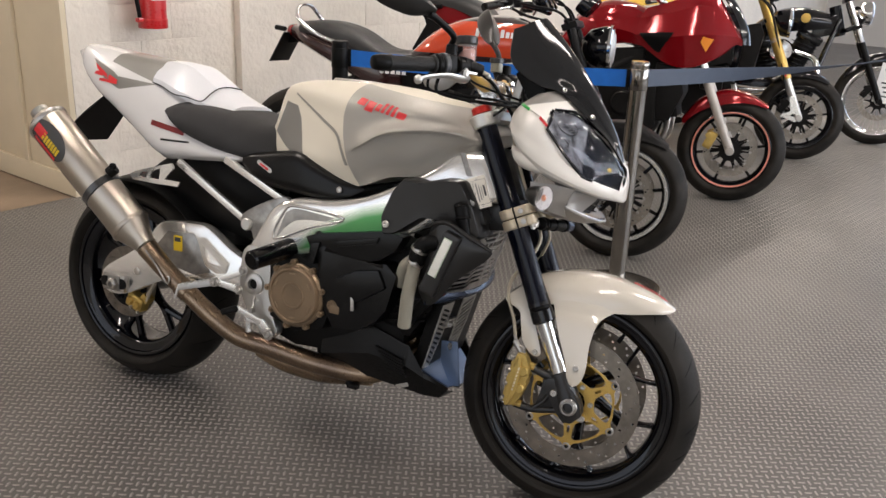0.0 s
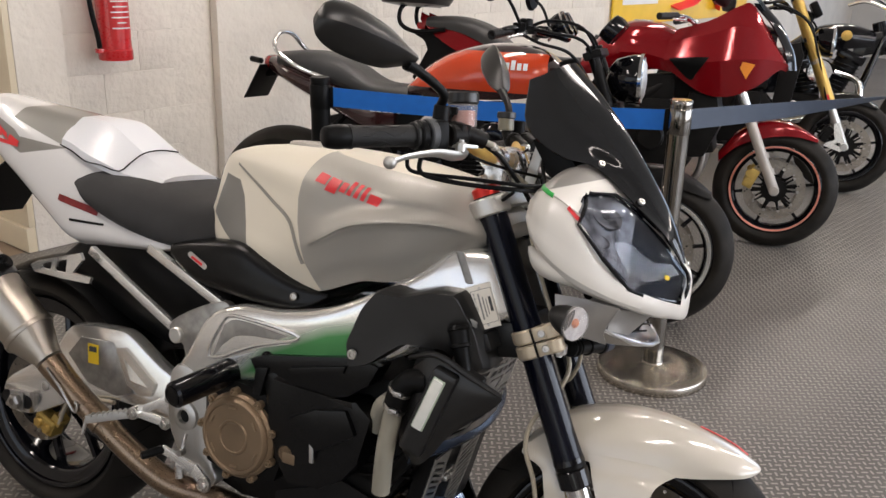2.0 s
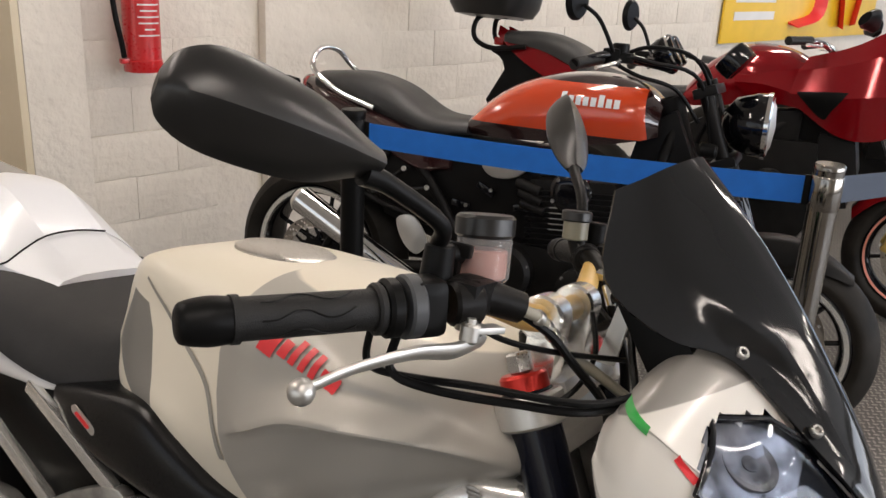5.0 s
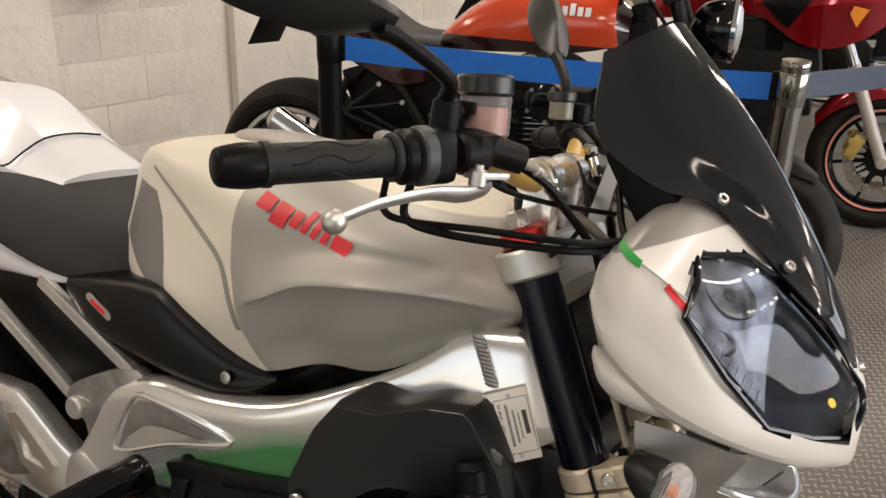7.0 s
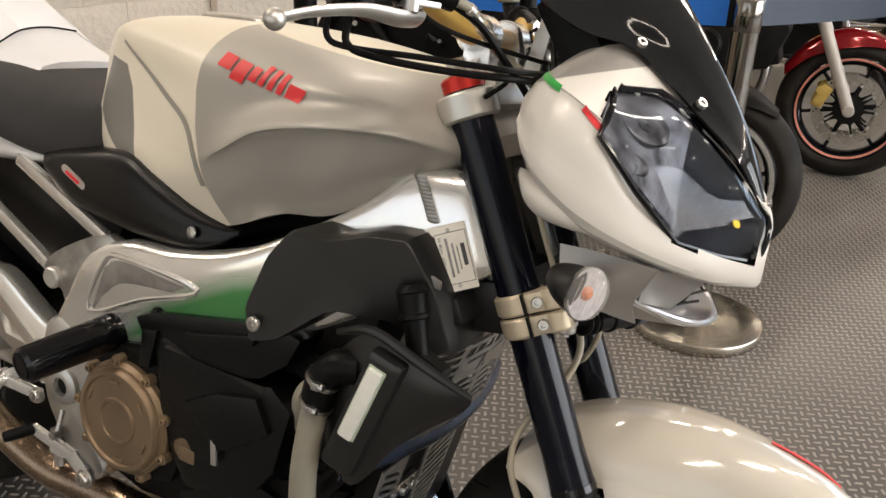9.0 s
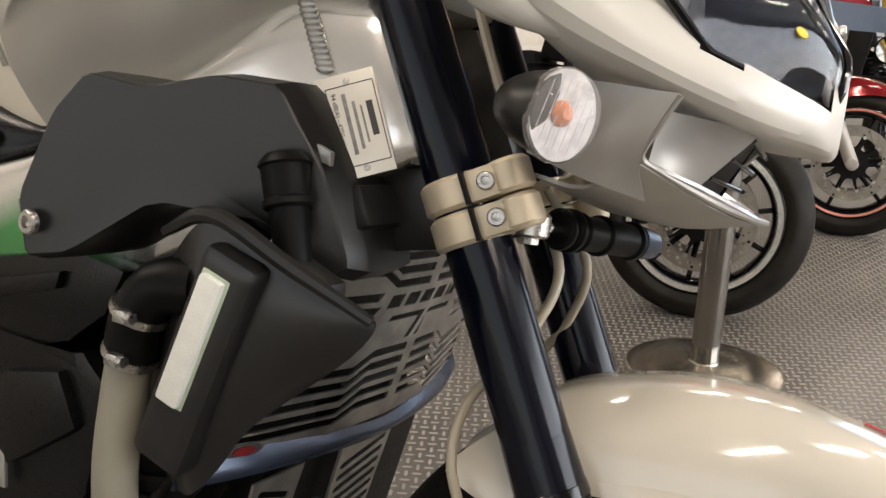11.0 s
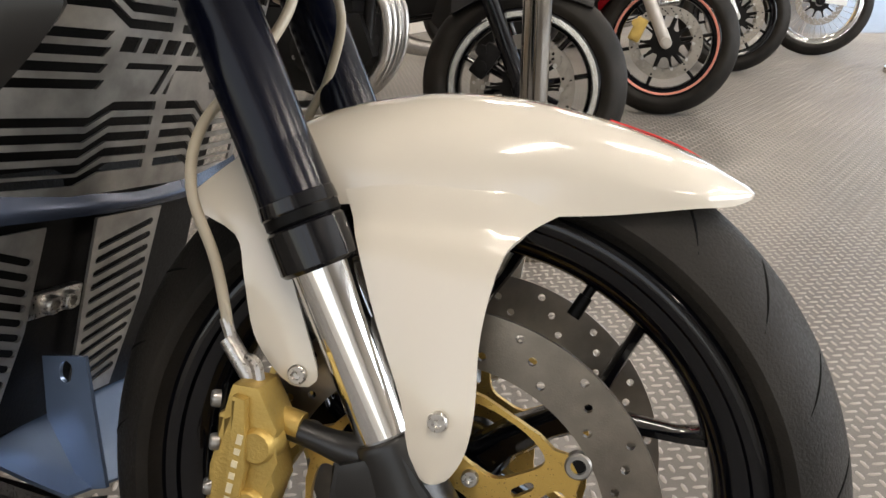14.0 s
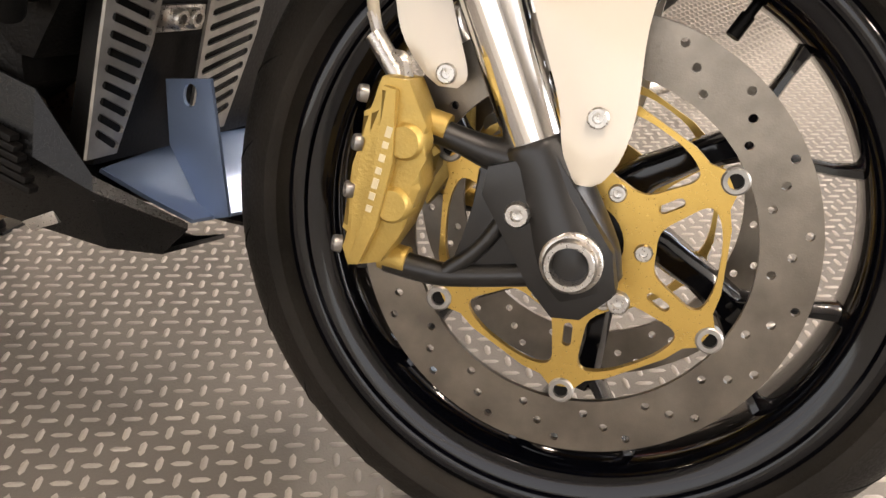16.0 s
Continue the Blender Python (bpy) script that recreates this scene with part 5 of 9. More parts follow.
# air ducts below the fairing
for s in (-1, 1):
    wing = shell([
        [Vector((1.250, s * 0.135, 0.814)), Vector((1.255, s * 0.138, 0.790)), Vector((1.262, s * 0.132, 0.766))],
        [Vector((1.300, s * 0.142, 0.815)), Vector((1.302, s * 0.146, 0.785)), Vector((1.308, s * 0.136, 0.752))],
        [Vector((1.358, s * 0.149, 0.812)), Vector((1.338, s * 0.138, 0.772)), Vector((1.342, s * 0.122, 0.744))]], 0.004)
    duct = part("air_duct", steered(wing), SATIN, hero, "satin silver air duct below the headlamp")
    part("lip", steered(tube([(1.358, s * 0.149, 0.811), (1.346, s * 0.144, 0.788), (1.338, s * 0.137, 0.771), (1.350, s * 0.126, 0.763), (1.374, s * 0.106, 0.752), (1.394, s * 0.080, 0.744), (1.409, s * 0.045, 0.739), (1.417, s * 0.0, 0.737)], 0.0026, 8, 4)), SATIN, duct)
    part("floor", steered(shell([[Vector((1.338, s * 0.136, 0.768)), Vector((1.300, s * 0.118, 0.748)), Vector((1.262, s * 0.110, 0.752))], [Vector((1.384, s * 0.092, 0.746)), Vector((1.335, s * 0.070, 0.736)), Vector((1.285, s * 0.070, 0.740))], [Vector((1.412, s * 0.034, 0.738)), Vector((1.360, s * 0.020, 0.728)), Vector((1.300, s * 0.020, 0.732))]], 0.003)), SATIN, duct)
    qa, qd = Vector((1.346, s * 0.128, 0.803)), Vector((1.342, s * 0.130, 0.768))
    qb, qc = Vector((1.408, s * 0.075, 0.800)), Vector((1.372, s * 0.087, 0.757))
    part("liner", steered(shell([[qa, qa.lerp(qd, 0.5), qd], [qa.lerp(qb, 0.5) - Vector((0.004, 0, 0)), qa.lerp(qc, 0.5) - Vector((0.004, 0, 0)), qd.lerp(qc, 0.5) - Vector((0.004, 0, 0))], [qb, qb.lerp(qc, 0.5), qc]], 0.003)), SATIN, duct)
    qe, qf = Vector((1.412, s * 0.014, 0.793)), Vector((1.392, s * 0.030, 0.752))
    part("grille_back", steered(shell([[qb + Vector((-0.010, s * -0.02, 0)), qc + Vector((-0.010, s * -0.02, 0))], [qe + Vector((-0.012, s * -0.008, 0)), qf + Vector((-0.012, s * -0.008, 0))]], 0.003)), BLACK_PLASTIC, duct)
    for k in range(3):
        u = (k + 0.5) / 3
        part("fin", steered(tube([qb.lerp(qc, u), qe.lerp(qf, u)], 0.0018, 8, 3)), GLOSS_BLACK, duct)
    # indicator
    ind = part("indicator", steered(tube([(1.264, s * 0.184, 0.792), (1.270, s * 0.194, 0.791), (1.281, s * 0.203, 0.789), (1.292, s * 0.209, 0.787), (1.300, s * 0.2125, 0.786)], [0.010, 0.0175, 0.0225, 0.0245, 0.0242], 24, 4)), GREY_PLASTIC, hero, "front indicator on a dark stalk")
    part("stalk", steered(tube([(1.262, s * 0.130, 0.776), (1.264, s * 0.160, 0.784), (1.268, s * 0.188, 0.788)], [0.009, 0.009, 0.012], 12, 4)), BLACK_PLASTIC, ind)
    LEAF = Matrix.Translation((1.301, s * 0.213, 0.786)) @ Vector((0, 1, 0)).rotation_difference(Vector((0.8, s * 0.6, 0))).to_matrix().to_4x4() @ Matrix.Rotation(radians(18 * s), 4, "Y") @ Matrix.Diagonal((0.90, 1, 1.04, 1))
    lens_bm = lathe([(0.0275, -0.002), (0.0272, 0.003), (0.0245, 0.009), (0.017, 0.0145), (0.008, 0.0165), (0.001, 0.017)], 32, LEAF)
    part("bowl", steered(lathe([(0.0262, 0.0), (0.0262, 0.003), (0.012, 0.001), (0.001, 0.001)], 28, LEAF)), INDICATOR_BOWL, ind)
    for k in range(-3, 4):
        zz = 0.021 * math.sqrt(1 - (k / 4) ** 2)
        part("flute", steered(rod(LEAF @ Vector((0.006 * k, 0.0045, -zz)), LEAF @ Vector((0.006 * k, 0.0045, zz)), 0.0003, seg=6)), INDICATOR_BOWL, ind)
    part("bulb", steered(rod((1.301, s * 0.2135, 0.787), (1.3065, s * 0.2175, 0.787), 0.0078, 0.0055, bevel=0.002)), PALE_AMBER, ind)
    ln = part("lens", steered(lens_bm), FROST, ind, "clear fluted indicator lens")
    ln.visible_shadow = False
    part("stalk_bolt", steered(bolt((1.272, s * 0.2130, 0.790), (-0.3, s, 0.1), 0.006, 0.004)), BLACK_PLASTIC, ind)

# rounded chin between the two ducts
CHIN = material("pale_satin_chin_paint", (0.55, 0.56, 0.60), 0.22, 0.35, 0.04, 9, 0.0, 900, coat=0.4)
chin_rows = []
for k in range(-8, 9):
    y = 0.1265 * k / 8
    u = 1 - (y / 0.128) ** 2
    fx, fz = 1.346 + 0.071 * u ** 0.62, 0.764 - 0.027 * u ** 0.8
    chin_rows.append([Vector((fx, y, fz)), Vector((fx - 0.004, y, fz + 0.004)), Vector((fx - 0.018, y * 0.98, fz + 0.0015)), Vector((fx - 0.042, y * 0.95, fz + 0.001)), Vector((fx - 0.075, y * 0.9, fz + 0.008))])
part("chin_visor", steered(shell(chin_rows, 0.003, 2, 3)), CHIN, hero, "pale satin chin visor below the headlamp")

# steering damper across the fork
D0, D1 = Vector((1.268, -0.088, 0.714)), Vector((1.326, 0.060, 0.704))
on_damper = lambda u: D0.lerp(D1, u)
damper = part("steering_damper", steered(rod(on_damper(0.20), on_damper(0.80), 0.0138, seg=28, bevel=0.002)), CAST_BLACK, hero, "black steering damper with ribbed ends")
for u0, u1, r in ((0.10, 0.16, 0.0160), (0.17, 0.23, 0.0172), (0.24, 0.29, 0.0160), (0.44, 0.50, 0.0165), (0.74, 0.80, 0.0165)):
    part("ring", steered(rod(on_damper(u0), on_damper(u1), r, seg=24, bevel=0.003)), BLACK_PLASTIC, damper)
part("piston_rod", steered(rod(on_damper(-0.06), on_damper(0.12), 0.0055, seg=14)), CHROME, damper)
part("eye", steered(joined(rod(on_damper(-0.08) + Vector((0, 0, -0.009)), on_damper(-0.08) + Vector((0, 0, 0.009)), 0.0125, seg=20, bevel=0.002), rod(on_damper(-0.08) + Vector((0, 0, -0.014)), on_damper(-0.08) + Vector((0, 0, 0.015)), 0.006, seg=6))), STEEL, damper, "steel ball joint")
part("end_cap", steered(rod(on_damper(0.80), on_damper(1.0), 0.0150, 0.0125, seg=20, bevel=0.003)), BLUE_GREY, damper)

# handlebar and controls
at_top = lambda h, y: FA + FD * h + Vector((0, y, 0))
yoke = joined(rod(at_top(0.70, -0.102), at_top(0.732, -0.102), 0.035, seg=28, bevel=0.003), rod(at_top(0.70, 0.102), at_top(0.732, 0.102), 0.035, seg=28, bevel=0.003),
              box(0.09, 0.17, 0.026, Matrix.Translation(at_top(0.716, 0) + Vector((-0.012, 0, 0))) @ Matrix.Rotation(radians(-25), 4, "Y"), 0.006))
part("top_yoke", steered(yoke), ALU_SATIN, hero, "satin alloy top fork yoke")
for s in (-1, 1):
    cap = part("fork_cap", steered(rod(at_top(0.732, s * 0.102), at_top(0.752, s * 0.102), 0.024, bevel=0.003)), material("red_anodised", (0.55, 0.03, 0.02), 0.3, 0.6, 0.1, 9, 0.0), hero, "red anodised fork cap")
    part("adjuster", steered(rod(at_top(0.752, s * 0.102), at_top(0.772, s * 0.102), 0.013, seg=6, bevel=0.002)), STEEL, cap)
    part("riser", steered(joined(box(0.034, 0.038, 0.07, Matrix.Translation((1.098, s * 0.055, 0.992)), 0.006), rod((1.092, s * 0.055 - 0.019, 1.022), (1.092, s * 0.055 + 0.019, 1.022), 0.024, bevel=0.003))), ALU, hero, "polished handlebar riser clamp")
BAR = [(0.955, 0.405, 1.034), (1.040, 0.285, 1.050), (1.066, 0.19, 1.050), (1.088, 0.085, 1.024), (1.092, 0.0, 1.020)]
bar_pts = [Vector((x, -y, z)) for x, y, z in BAR] + [Vector((x, y, z)) for x, y, z in BAR[-2::-1]]
part("handlebar", steered(tube(bar_pts, [0.011, 0.011, 0.0115, 0.0142, 0.0142, 0.0142, 0.0115, 0.011, 0.011], 14, 6)), HOSE_GOLD, hero, "gold anodised tapered handlebar")
for s in (-1, 1):
    p0, p1 = Vector((0.958, s * 0.403, 1.034)), Vector((1.034, s * 0.300, 1.048))
    d = (p1 - p0).normalized()
    g = part("grip", steered(joined(rod(p0 + d * 0.012, p1, 0.0165, seg=24), rod(p0 + d * 0.010, p0 + d * 0.016, 0.0185, seg=24), rod(p1 - d * 0.008, p1, 0.021, seg=24, bevel=0.002))), GRIP, hero, "ribbed black rubber grip")
    out = Vector((0.6, s * -0.15 if s > 0 else -0.75, 0.25))
    out = (out - d * out.dot(d)).normalized()
    up = out.cross(d).normalized()
    for a0 in (0.0, 0.9, -0.9):
        zig = []
        for k in range(7):
            a = a0 + (0.18 if (k // 2) % 2 else -0.18)
            zig.append(p0 + d * (0.030 + 0.012 * k) + (out * math.cos(a) + up * math.sin(a)) * 0.0166)
        part("groove", steered(tube(zig, 0.0009, 6, 2)), CAST_BLACK, g)
    part("bar_end", steered(tube([p0 - d * 0.028, p0 - d * 0.024, p0 - d * 0.006, p0 + d * 0.01], [0.011, 0.0155, 0.0185, 0.0175], 20, 4)), BLACK_PLASTIC, g, "rounded black bar end weight")
    part("throttle_housing", steered(joined(rod(p1, p1 + d * 0.014, 0.024, seg=28, bevel=0.003), box(0.036, 0.034, 0.048, Matrix.Translation(p1 + d * 0.036) @ d.to_track_quat("Y", "Z").to_matrix().to_4x4(), 0.014, 4))), BLACK_PLASTIC, hero, "black switch housing")
    perch = part("lever_perch", steered(joined(rod(p1 + d * 0.060, p1 + d * 0.088, 0.019, seg=20, bevel=0.003), tube([p1 + d * 0.072, Vector((1.072, s * 0.222, 1.062)), Vector((1.108, s * 0.185, 1.052))], [0.017, 0.016, 0.014], 12, 4), box(0.03, 0.05, 0.03, Matrix.Translation((1.078, s * 0.228, 1.060)), 0.008))), CAST_BLACK, hero, "black master cylinder perch")
    lever = tube([(1.092, s * 0.236, 1.026), (1.090, s * 0.275, 1.024), (1.076, s * 0.32, 1.026), (1.056, s * 0.37, 1.018), (1.045, s * 0.405, 1.009)], [0.0115, 0.0105, 0.0080, 0.0066, 0.0064], 12, 5, 0.55)
    ball = bmesh.new()
    bmesh.ops.create_uvsphere(ball, u_segments=18, v_segments=12, radius=0.0098, matrix=Matrix.Translation((1.0435, s * 0.412, 1.007)))
    part("lever", steered(joined(lever, ball)), ALU_SATIN, perch, "satin silver ball-end lever")
    part("lever_pivot", steered(lathe([(0.012, 0), (0.012, 0.005), (0.008, 0.006), (0.001, 0.006)], 20, Matrix.Translation((1.088, s * 0.246, 1.036)) @ Matrix.Rotation(radians(90), 4, "X"))), ALU_SATIN, perch)
    part("lever_adjuster", steered(joined(rod((1.096, s * 0.262, 1.030), (1.096, s * 0.262, 1.046), 0.0085, seg=10, bevel=0.002), rod((1.096, s * 0.262, 1.046), (1.096, s * 0.262, 1.050), 0.004, seg=10), box(0.014, 0.030, 0.006, Matrix.Translation((1.104, s * 0.248, 1.041)) @ Matrix.Rotation(radians(25 * s), 4, "Z"), 0.002))), ALU_SATIN, perch, "small alloy lever adjuster")
    # mirror
    stem = tube([(1.050, s * 0.243, 1.06), (1.048, s * 0.245, 1.095), (1.056, s * 0.262, 1.118), (1.030, s * 0.305, 1.144), (1.018, s * 0.330, 1.152)] if s < 0 else [(1.034, 0.225, 1.06), (1.030, 0.230, 1.100), (1.015, 0.262, 1.130), (0.985, 0.310, 1.158), (0.978, 0.325, 1.166)], [0.0075, 0.0075, 0.0075, 0.008, 0.010], 12, 5)
    mir = part("mirror", steered(joined(stem, rod((1.050, s * 0.243, 1.055), (1.050, s * 0.243, 1.100), 0.0145, 0.013, bevel=0.002))), BLACK_PLASTIC, hero, "black rear-view mirror on a bent stem")
    head_rows = []
    for u, w, up, dn in ((0.0, 0.010, 0.010, 0.010), (0.10, 0.016, 0.016, 0.016), (0.30, 0.022, 0.030, 0.030), (0.55, 0.025, 0.038, 0.034), (0.80, 0.022, 0.040, 0.032), (0.95, 0.014, 0.028, 0.022), (1.0, 0.005, 0.012, 0.009)):
        m0, m1 = (Vector((1.024, -0.318, 1.160)), Vector((0.925, -0.452, 1.192))) if s < 0 else (Vector((0.982, 0.318, 1.162)), Vector((0.905, 0.440, 1.258)))
        c = m0.lerp(m1, u)
        dd = (m1 - m0).normalized()
        ax = Vector((-0.02, -0.02, 1)) if s < 0 else Vector((-0.5, 0.85, -0.2))
        ax = (ax - dd * ax.dot(dd)).normalized()
        sd = dd.cross(ax).normalized() * (1 if s > 0 else -1)
        ring = []
        for k in range(24):
            cu, su = math.cos(2 * math.pi * k / 24), math.sin(2 * math.pi * k / 24)
            px, pz = math.copysign(abs(cu) ** 1.75, cu), math.copysign(abs(su) ** 1.35, su)
            ring.append(c + ax * ((up if su > 0 else dn) * (pz + 0.16 * abs(px))) + sd * (1.25 * w * px))
        head_rows.append(ring)
    part("mirror_head", steered(loft([list(r) for r in zip(*[spline(col, 4) for col in zip(*head_rows)])])), GREY_PLASTIC, mir, "satin black mirror shell", 24)

res = part("brake_reservoir", steered(rod((1.070, -0.190, 1.068), (1.066, -0.190, 1.108), 0.0235, 0.0245, seg=28, bevel=0.003)), RESERVOIR, hero, "cloudy pink brake fluid reservoir")
part("fluid", steered(rod((1.0698, -0.190, 1.070), (1.0672, -0.190, 1.096), 0.0205, 0.0212, seg=28, bevel=0.002)), FLUID, res, "pink brake fluid")
part("reservoir_cap", steered(rod((1.066, -0.190, 1.106), (1.064, -0.190, 1.126), 0.0265, seg=32, bevel=0.003)), GREY_PLASTIC, res, "ribbed dark grey screw cap")
part("reservoir_bracket", steered(joined(box(0.018, 0.009, 0.060, pose(1.049, -0.2150, 1.066), 0.003), box(0.030, 0.010, 0.012, pose(1.052, -0.2145, 1.094), 0.003), rod((1.056, -0.208, 1.090), (1.046, -0.222, 1.090), 0.009, bevel=0.002), rod((1.07, -0.19, 1.068), (1.074, -0.185, 1.045), 0.008))), CAST_BLACK, res)
res2 = part("clutch_reservoir", steered(rod((1.034, 0.200, 1.076), (1.032, 0.200, 1.102), 0.0165, seg=24, bevel=0.002)), material("clear_amber_pot", (0.17, 0.16, 0.115), 0.3, vary=0.1, bump=0.0), hero, "small amber clutch fluid pot")
part("reservoir_cap", steered(rod((1.032, 0.200, 1.100), (1.031, 0.200, 1.114), 0.0195, seg=24, bevel=0.002)), GREY_PLASTIC, res2)
for k, pts in enumerate((
        [(1.02, -0.285, 1.03), (1.018, -0.280, 0.998), (1.040, -0.270, 0.990), (1.10, -0.24, 0.990), (1.19, -0.19, 0.989), (1.225, -0.05, 0.99)],
        [(1.04, -0.275, 1.03), (1.036, -0.272, 0.994), (1.068, -0.262, 0.984), (1.13, -0.225, 0.980), (1.19, -0.185, 0.981), (1.23, -0.04, 0.98)],
        [(1.10, -0.185, 1.05), (1.13, -0.16, 1.03), (1.15, -0.13, 1.00), (1.17, -0.08, 0.96), (1.17, -0.03, 0.92)],
        [(1.04, 0.235, 1.05), (1.09, 0.16, 1.03), (1.14, 0.10, 1.02), (1.19, 0.06, 0.985), (1.21, 0.02, 0.96)],
        [(1.15, 0.03, 1.04), (1.165, 0.01, 1.02), (1.18, -0.02, 0.99), (1.20, -0.07, 0.97), (1.215, -0.09, 0.94)])):
    part("control_cable", steered(tube(pts, [0.0034, 0.0040, 0.0042, 0.005, 0.004][k], 8, 6)), BLACK_PLASTIC, hero, "black sheathed control cable")
part("fork_cable", steered(tube([(1.205, -0.10, 0.97), (1.190, -0.125, 0.92), (1.215, -0.13, 0.85), (1.245, -0.125, 0.78)], 0.0035, 8, 6)), HOSE_PALE, hero, "thin grey sensor cable beside the fork")
part("dashboard", steered(box(0.05, 0.16, 0.09, Matrix.Translation((1.205, 0.0, 1.04)) @ Matrix.Rotation(radians(-35), 4, "Y"), 0.012)), BLACK_PLASTIC, hero, "black instrument pod behind the screen")
part("bracket_plate", steered(prism([(1.145, 0.985), (1.165, 0.985), (1.175, 1.055), (1.16, 1.06)], -0.035, -0.029, 0.001)), ALU_SATIN, hero, "drilled alloy screen bracket")
banjo = Vector((1.095, 0.144, 1.046))
cl_hose = part("clutch_hose", steered(tube([banjo, banjo + Vector((0.012, -0.012, -0.02)), (1.125, 0.115, 1.000), (1.150, 0.085, 0.965), (1.165, 0.06, 0.92)], 0.0058, 10, 6)), CAST_BLACK, hero, "black clutch hose with a steel union")
part("banjo_bolt", steered(rod(banjo + Vector((-0.008, 0.004, 0.0)), banjo + Vector((0.006, -0.004, 0.0)), 0.0085, seg=6, bevel=0.0015)), CHROME, cl_hose)
part("union", steered(rod(banjo + Vector((0.006, -0.006, -0.010)), banjo + Vector((0.020, -0.020, -0.032)), 0.0062, seg=12, bevel=0.001)), CHROME, cl_hose)
part("clutch_perch", steered(joined(rod((1.050, 0.215, 1.056), (1.058, 0.190, 1.054), 0.019, bevel=0.003), tube([(1.055, 0.20, 1.058), (1.075, 0.175, 1.052), (1.094, 0.148, 1.046)], [0.014, 0.013, 0.010], 12, 4), rod((1.034, 0.205, 1.076), (1.044, 0.200, 1.056), 0.011))), CAST_BLACK, hero, "black clutch master cylinder")
br_hose = part("brake_line", steered(tube([(1.108, -0.185, 1.050), (1.120, -0.172, 1.045), (1.128, -0.150, 1.030), (1.136, -0.125, 1.010), (1.160, -0.08, 0.985), (1.185, -0.03, 0.955)], 0.0055, 10, 6)), SILICONE, hero, "grey braided brake line")
for k in range(4):
    c = Vector((1.119, -0.173, 1.0455)).lerp(Vector((1.132, -0.138, 1.020)), k / 3)
    part("crimp_ring", steered(rod(c, c + Vector((0.003, 0.007, -0.004)), 0.0072, seg=12, bevel=0.001)), STEEL, br_hose)
part("throttle_band", steered(rod(Vector((1.034, -0.300, 1.048)) + Vector((0.010, 0.0135, 0.002)), Vector((1.034, -0.300, 1.048)) + Vector((0.018, 0.0245, 0.0035)), 0.0262, seg=28, bevel=0.002)), material("faded_switch_grey", (0.045, 0.048, 0.052), 0.45, vary=0.1, bump=0.0), hero, "grey split throttle housing band")
for pts in ([(1.075, -0.225, 1.045), (1.095, -0.20, 1.025), (1.13, -0.15, 1.012), (1.18, -0.06, 1.0)], [(1.02, 0.25, 1.045), (1.06, 0.20, 1.02), (1.12, 0.10, 1.005), (1.19, 0.02, 0.995)], [(1.13, -0.02, 1.03), (1.15, -0.06, 1.00), (1.15, -0.10, 0.975), (1.135, -0.125, 0.955)]):
    part("wiring", steered(tube(pts, 0.0028, 8, 6)), BLACK_PLASTIC, hero, "thin black wiring")
part("ignition_lock", steered(joined(rod((1.075, 0, 0.97), (1.070, 0, 0.995), 0.022, bevel=0.003), rod((1.070, 0, 0.995), (1.069, 0, 1.0), 0.016, bevel=0.001))), CAST_BLACK, hero, "black ignition lock on the yoke")

# engine, radiator and belly pan
eng = part("crankcase", joined(prism([(0.50, 0.40), (0.54, 0.31), (0.66, 0.28), (0.90, 0.30), (0.99, 0.36), (0.99, 0.46), (0.90, 0.56), (0.60, 0.56), (0.52, 0.50)], -0.150, 0.150, 0.02),
           prism([(0.60, 0.36), (0.68, 0.335), (0.77, 0.36), (0.80, 0.44), (0.76, 0.53), (0.66, 0.545), (0.60, 0.50)], -0.196, -0.145, 0.012)), ENGINE, hero, "dark cast engine crankcase")
cl = lathe([(0.086, -0.030), (0.086, -0.002), (0.081, 0.004), (0.078, 0.004), (0.076, 0.011), (0.073, 0.0135), (0.068, 0.0135), (0.066, 0.010), (0.036, 0.0105), (0.034, 0.0135), (0.030, 0.0135), (0.0285, 0.0115), (0.001, 0.0115)], 56, Matrix.Translation((0.684, -0.206, 0.437)) @ Matrix.Rotation(radians(180), 4, "Z"))
BRONZE_PALE = material("bare_bronze_edge", (0.30, 0.22, 0.14), 0.4, 0.6, 0.2, 30, 0.0)
clutch = part("clutch_cover", cl, BRONZE, eng, "round bronze painted clutch cover")
for i in range(9):
    a = 2 * math.pi * i / 9 + 0.3
    part("bolt", joined(rod((0.684 + 0.088 * math.cos(a), -0.19, 0.437 + 0.088 * math.sin(a)), (0.684 + 0.088 * math.cos(a), -0.209, 0.437 + 0.088 * math.sin(a)), 0.0085), bolt((0.684 + 0.088 * math.cos(a), -0.209, 0.437 + 0.088 * math.sin(a)), (0, -1, 0), 0.0058, 0.005)), BRONZE_PALE, clutch)
for i in range(6):
    a = math.pi * i / 3 + 0.6
    part("rib", box(0.018, 0.004, 0.004, Matrix.Translation((0.684 + 0.059 * math.cos(a), -0.2165, 0.437 + 0.059 * math.sin(a))) @ Matrix.Rotation(-a + math.pi / 2, 4, "Y"), 0.001), BRONZE_PALE, clutch)
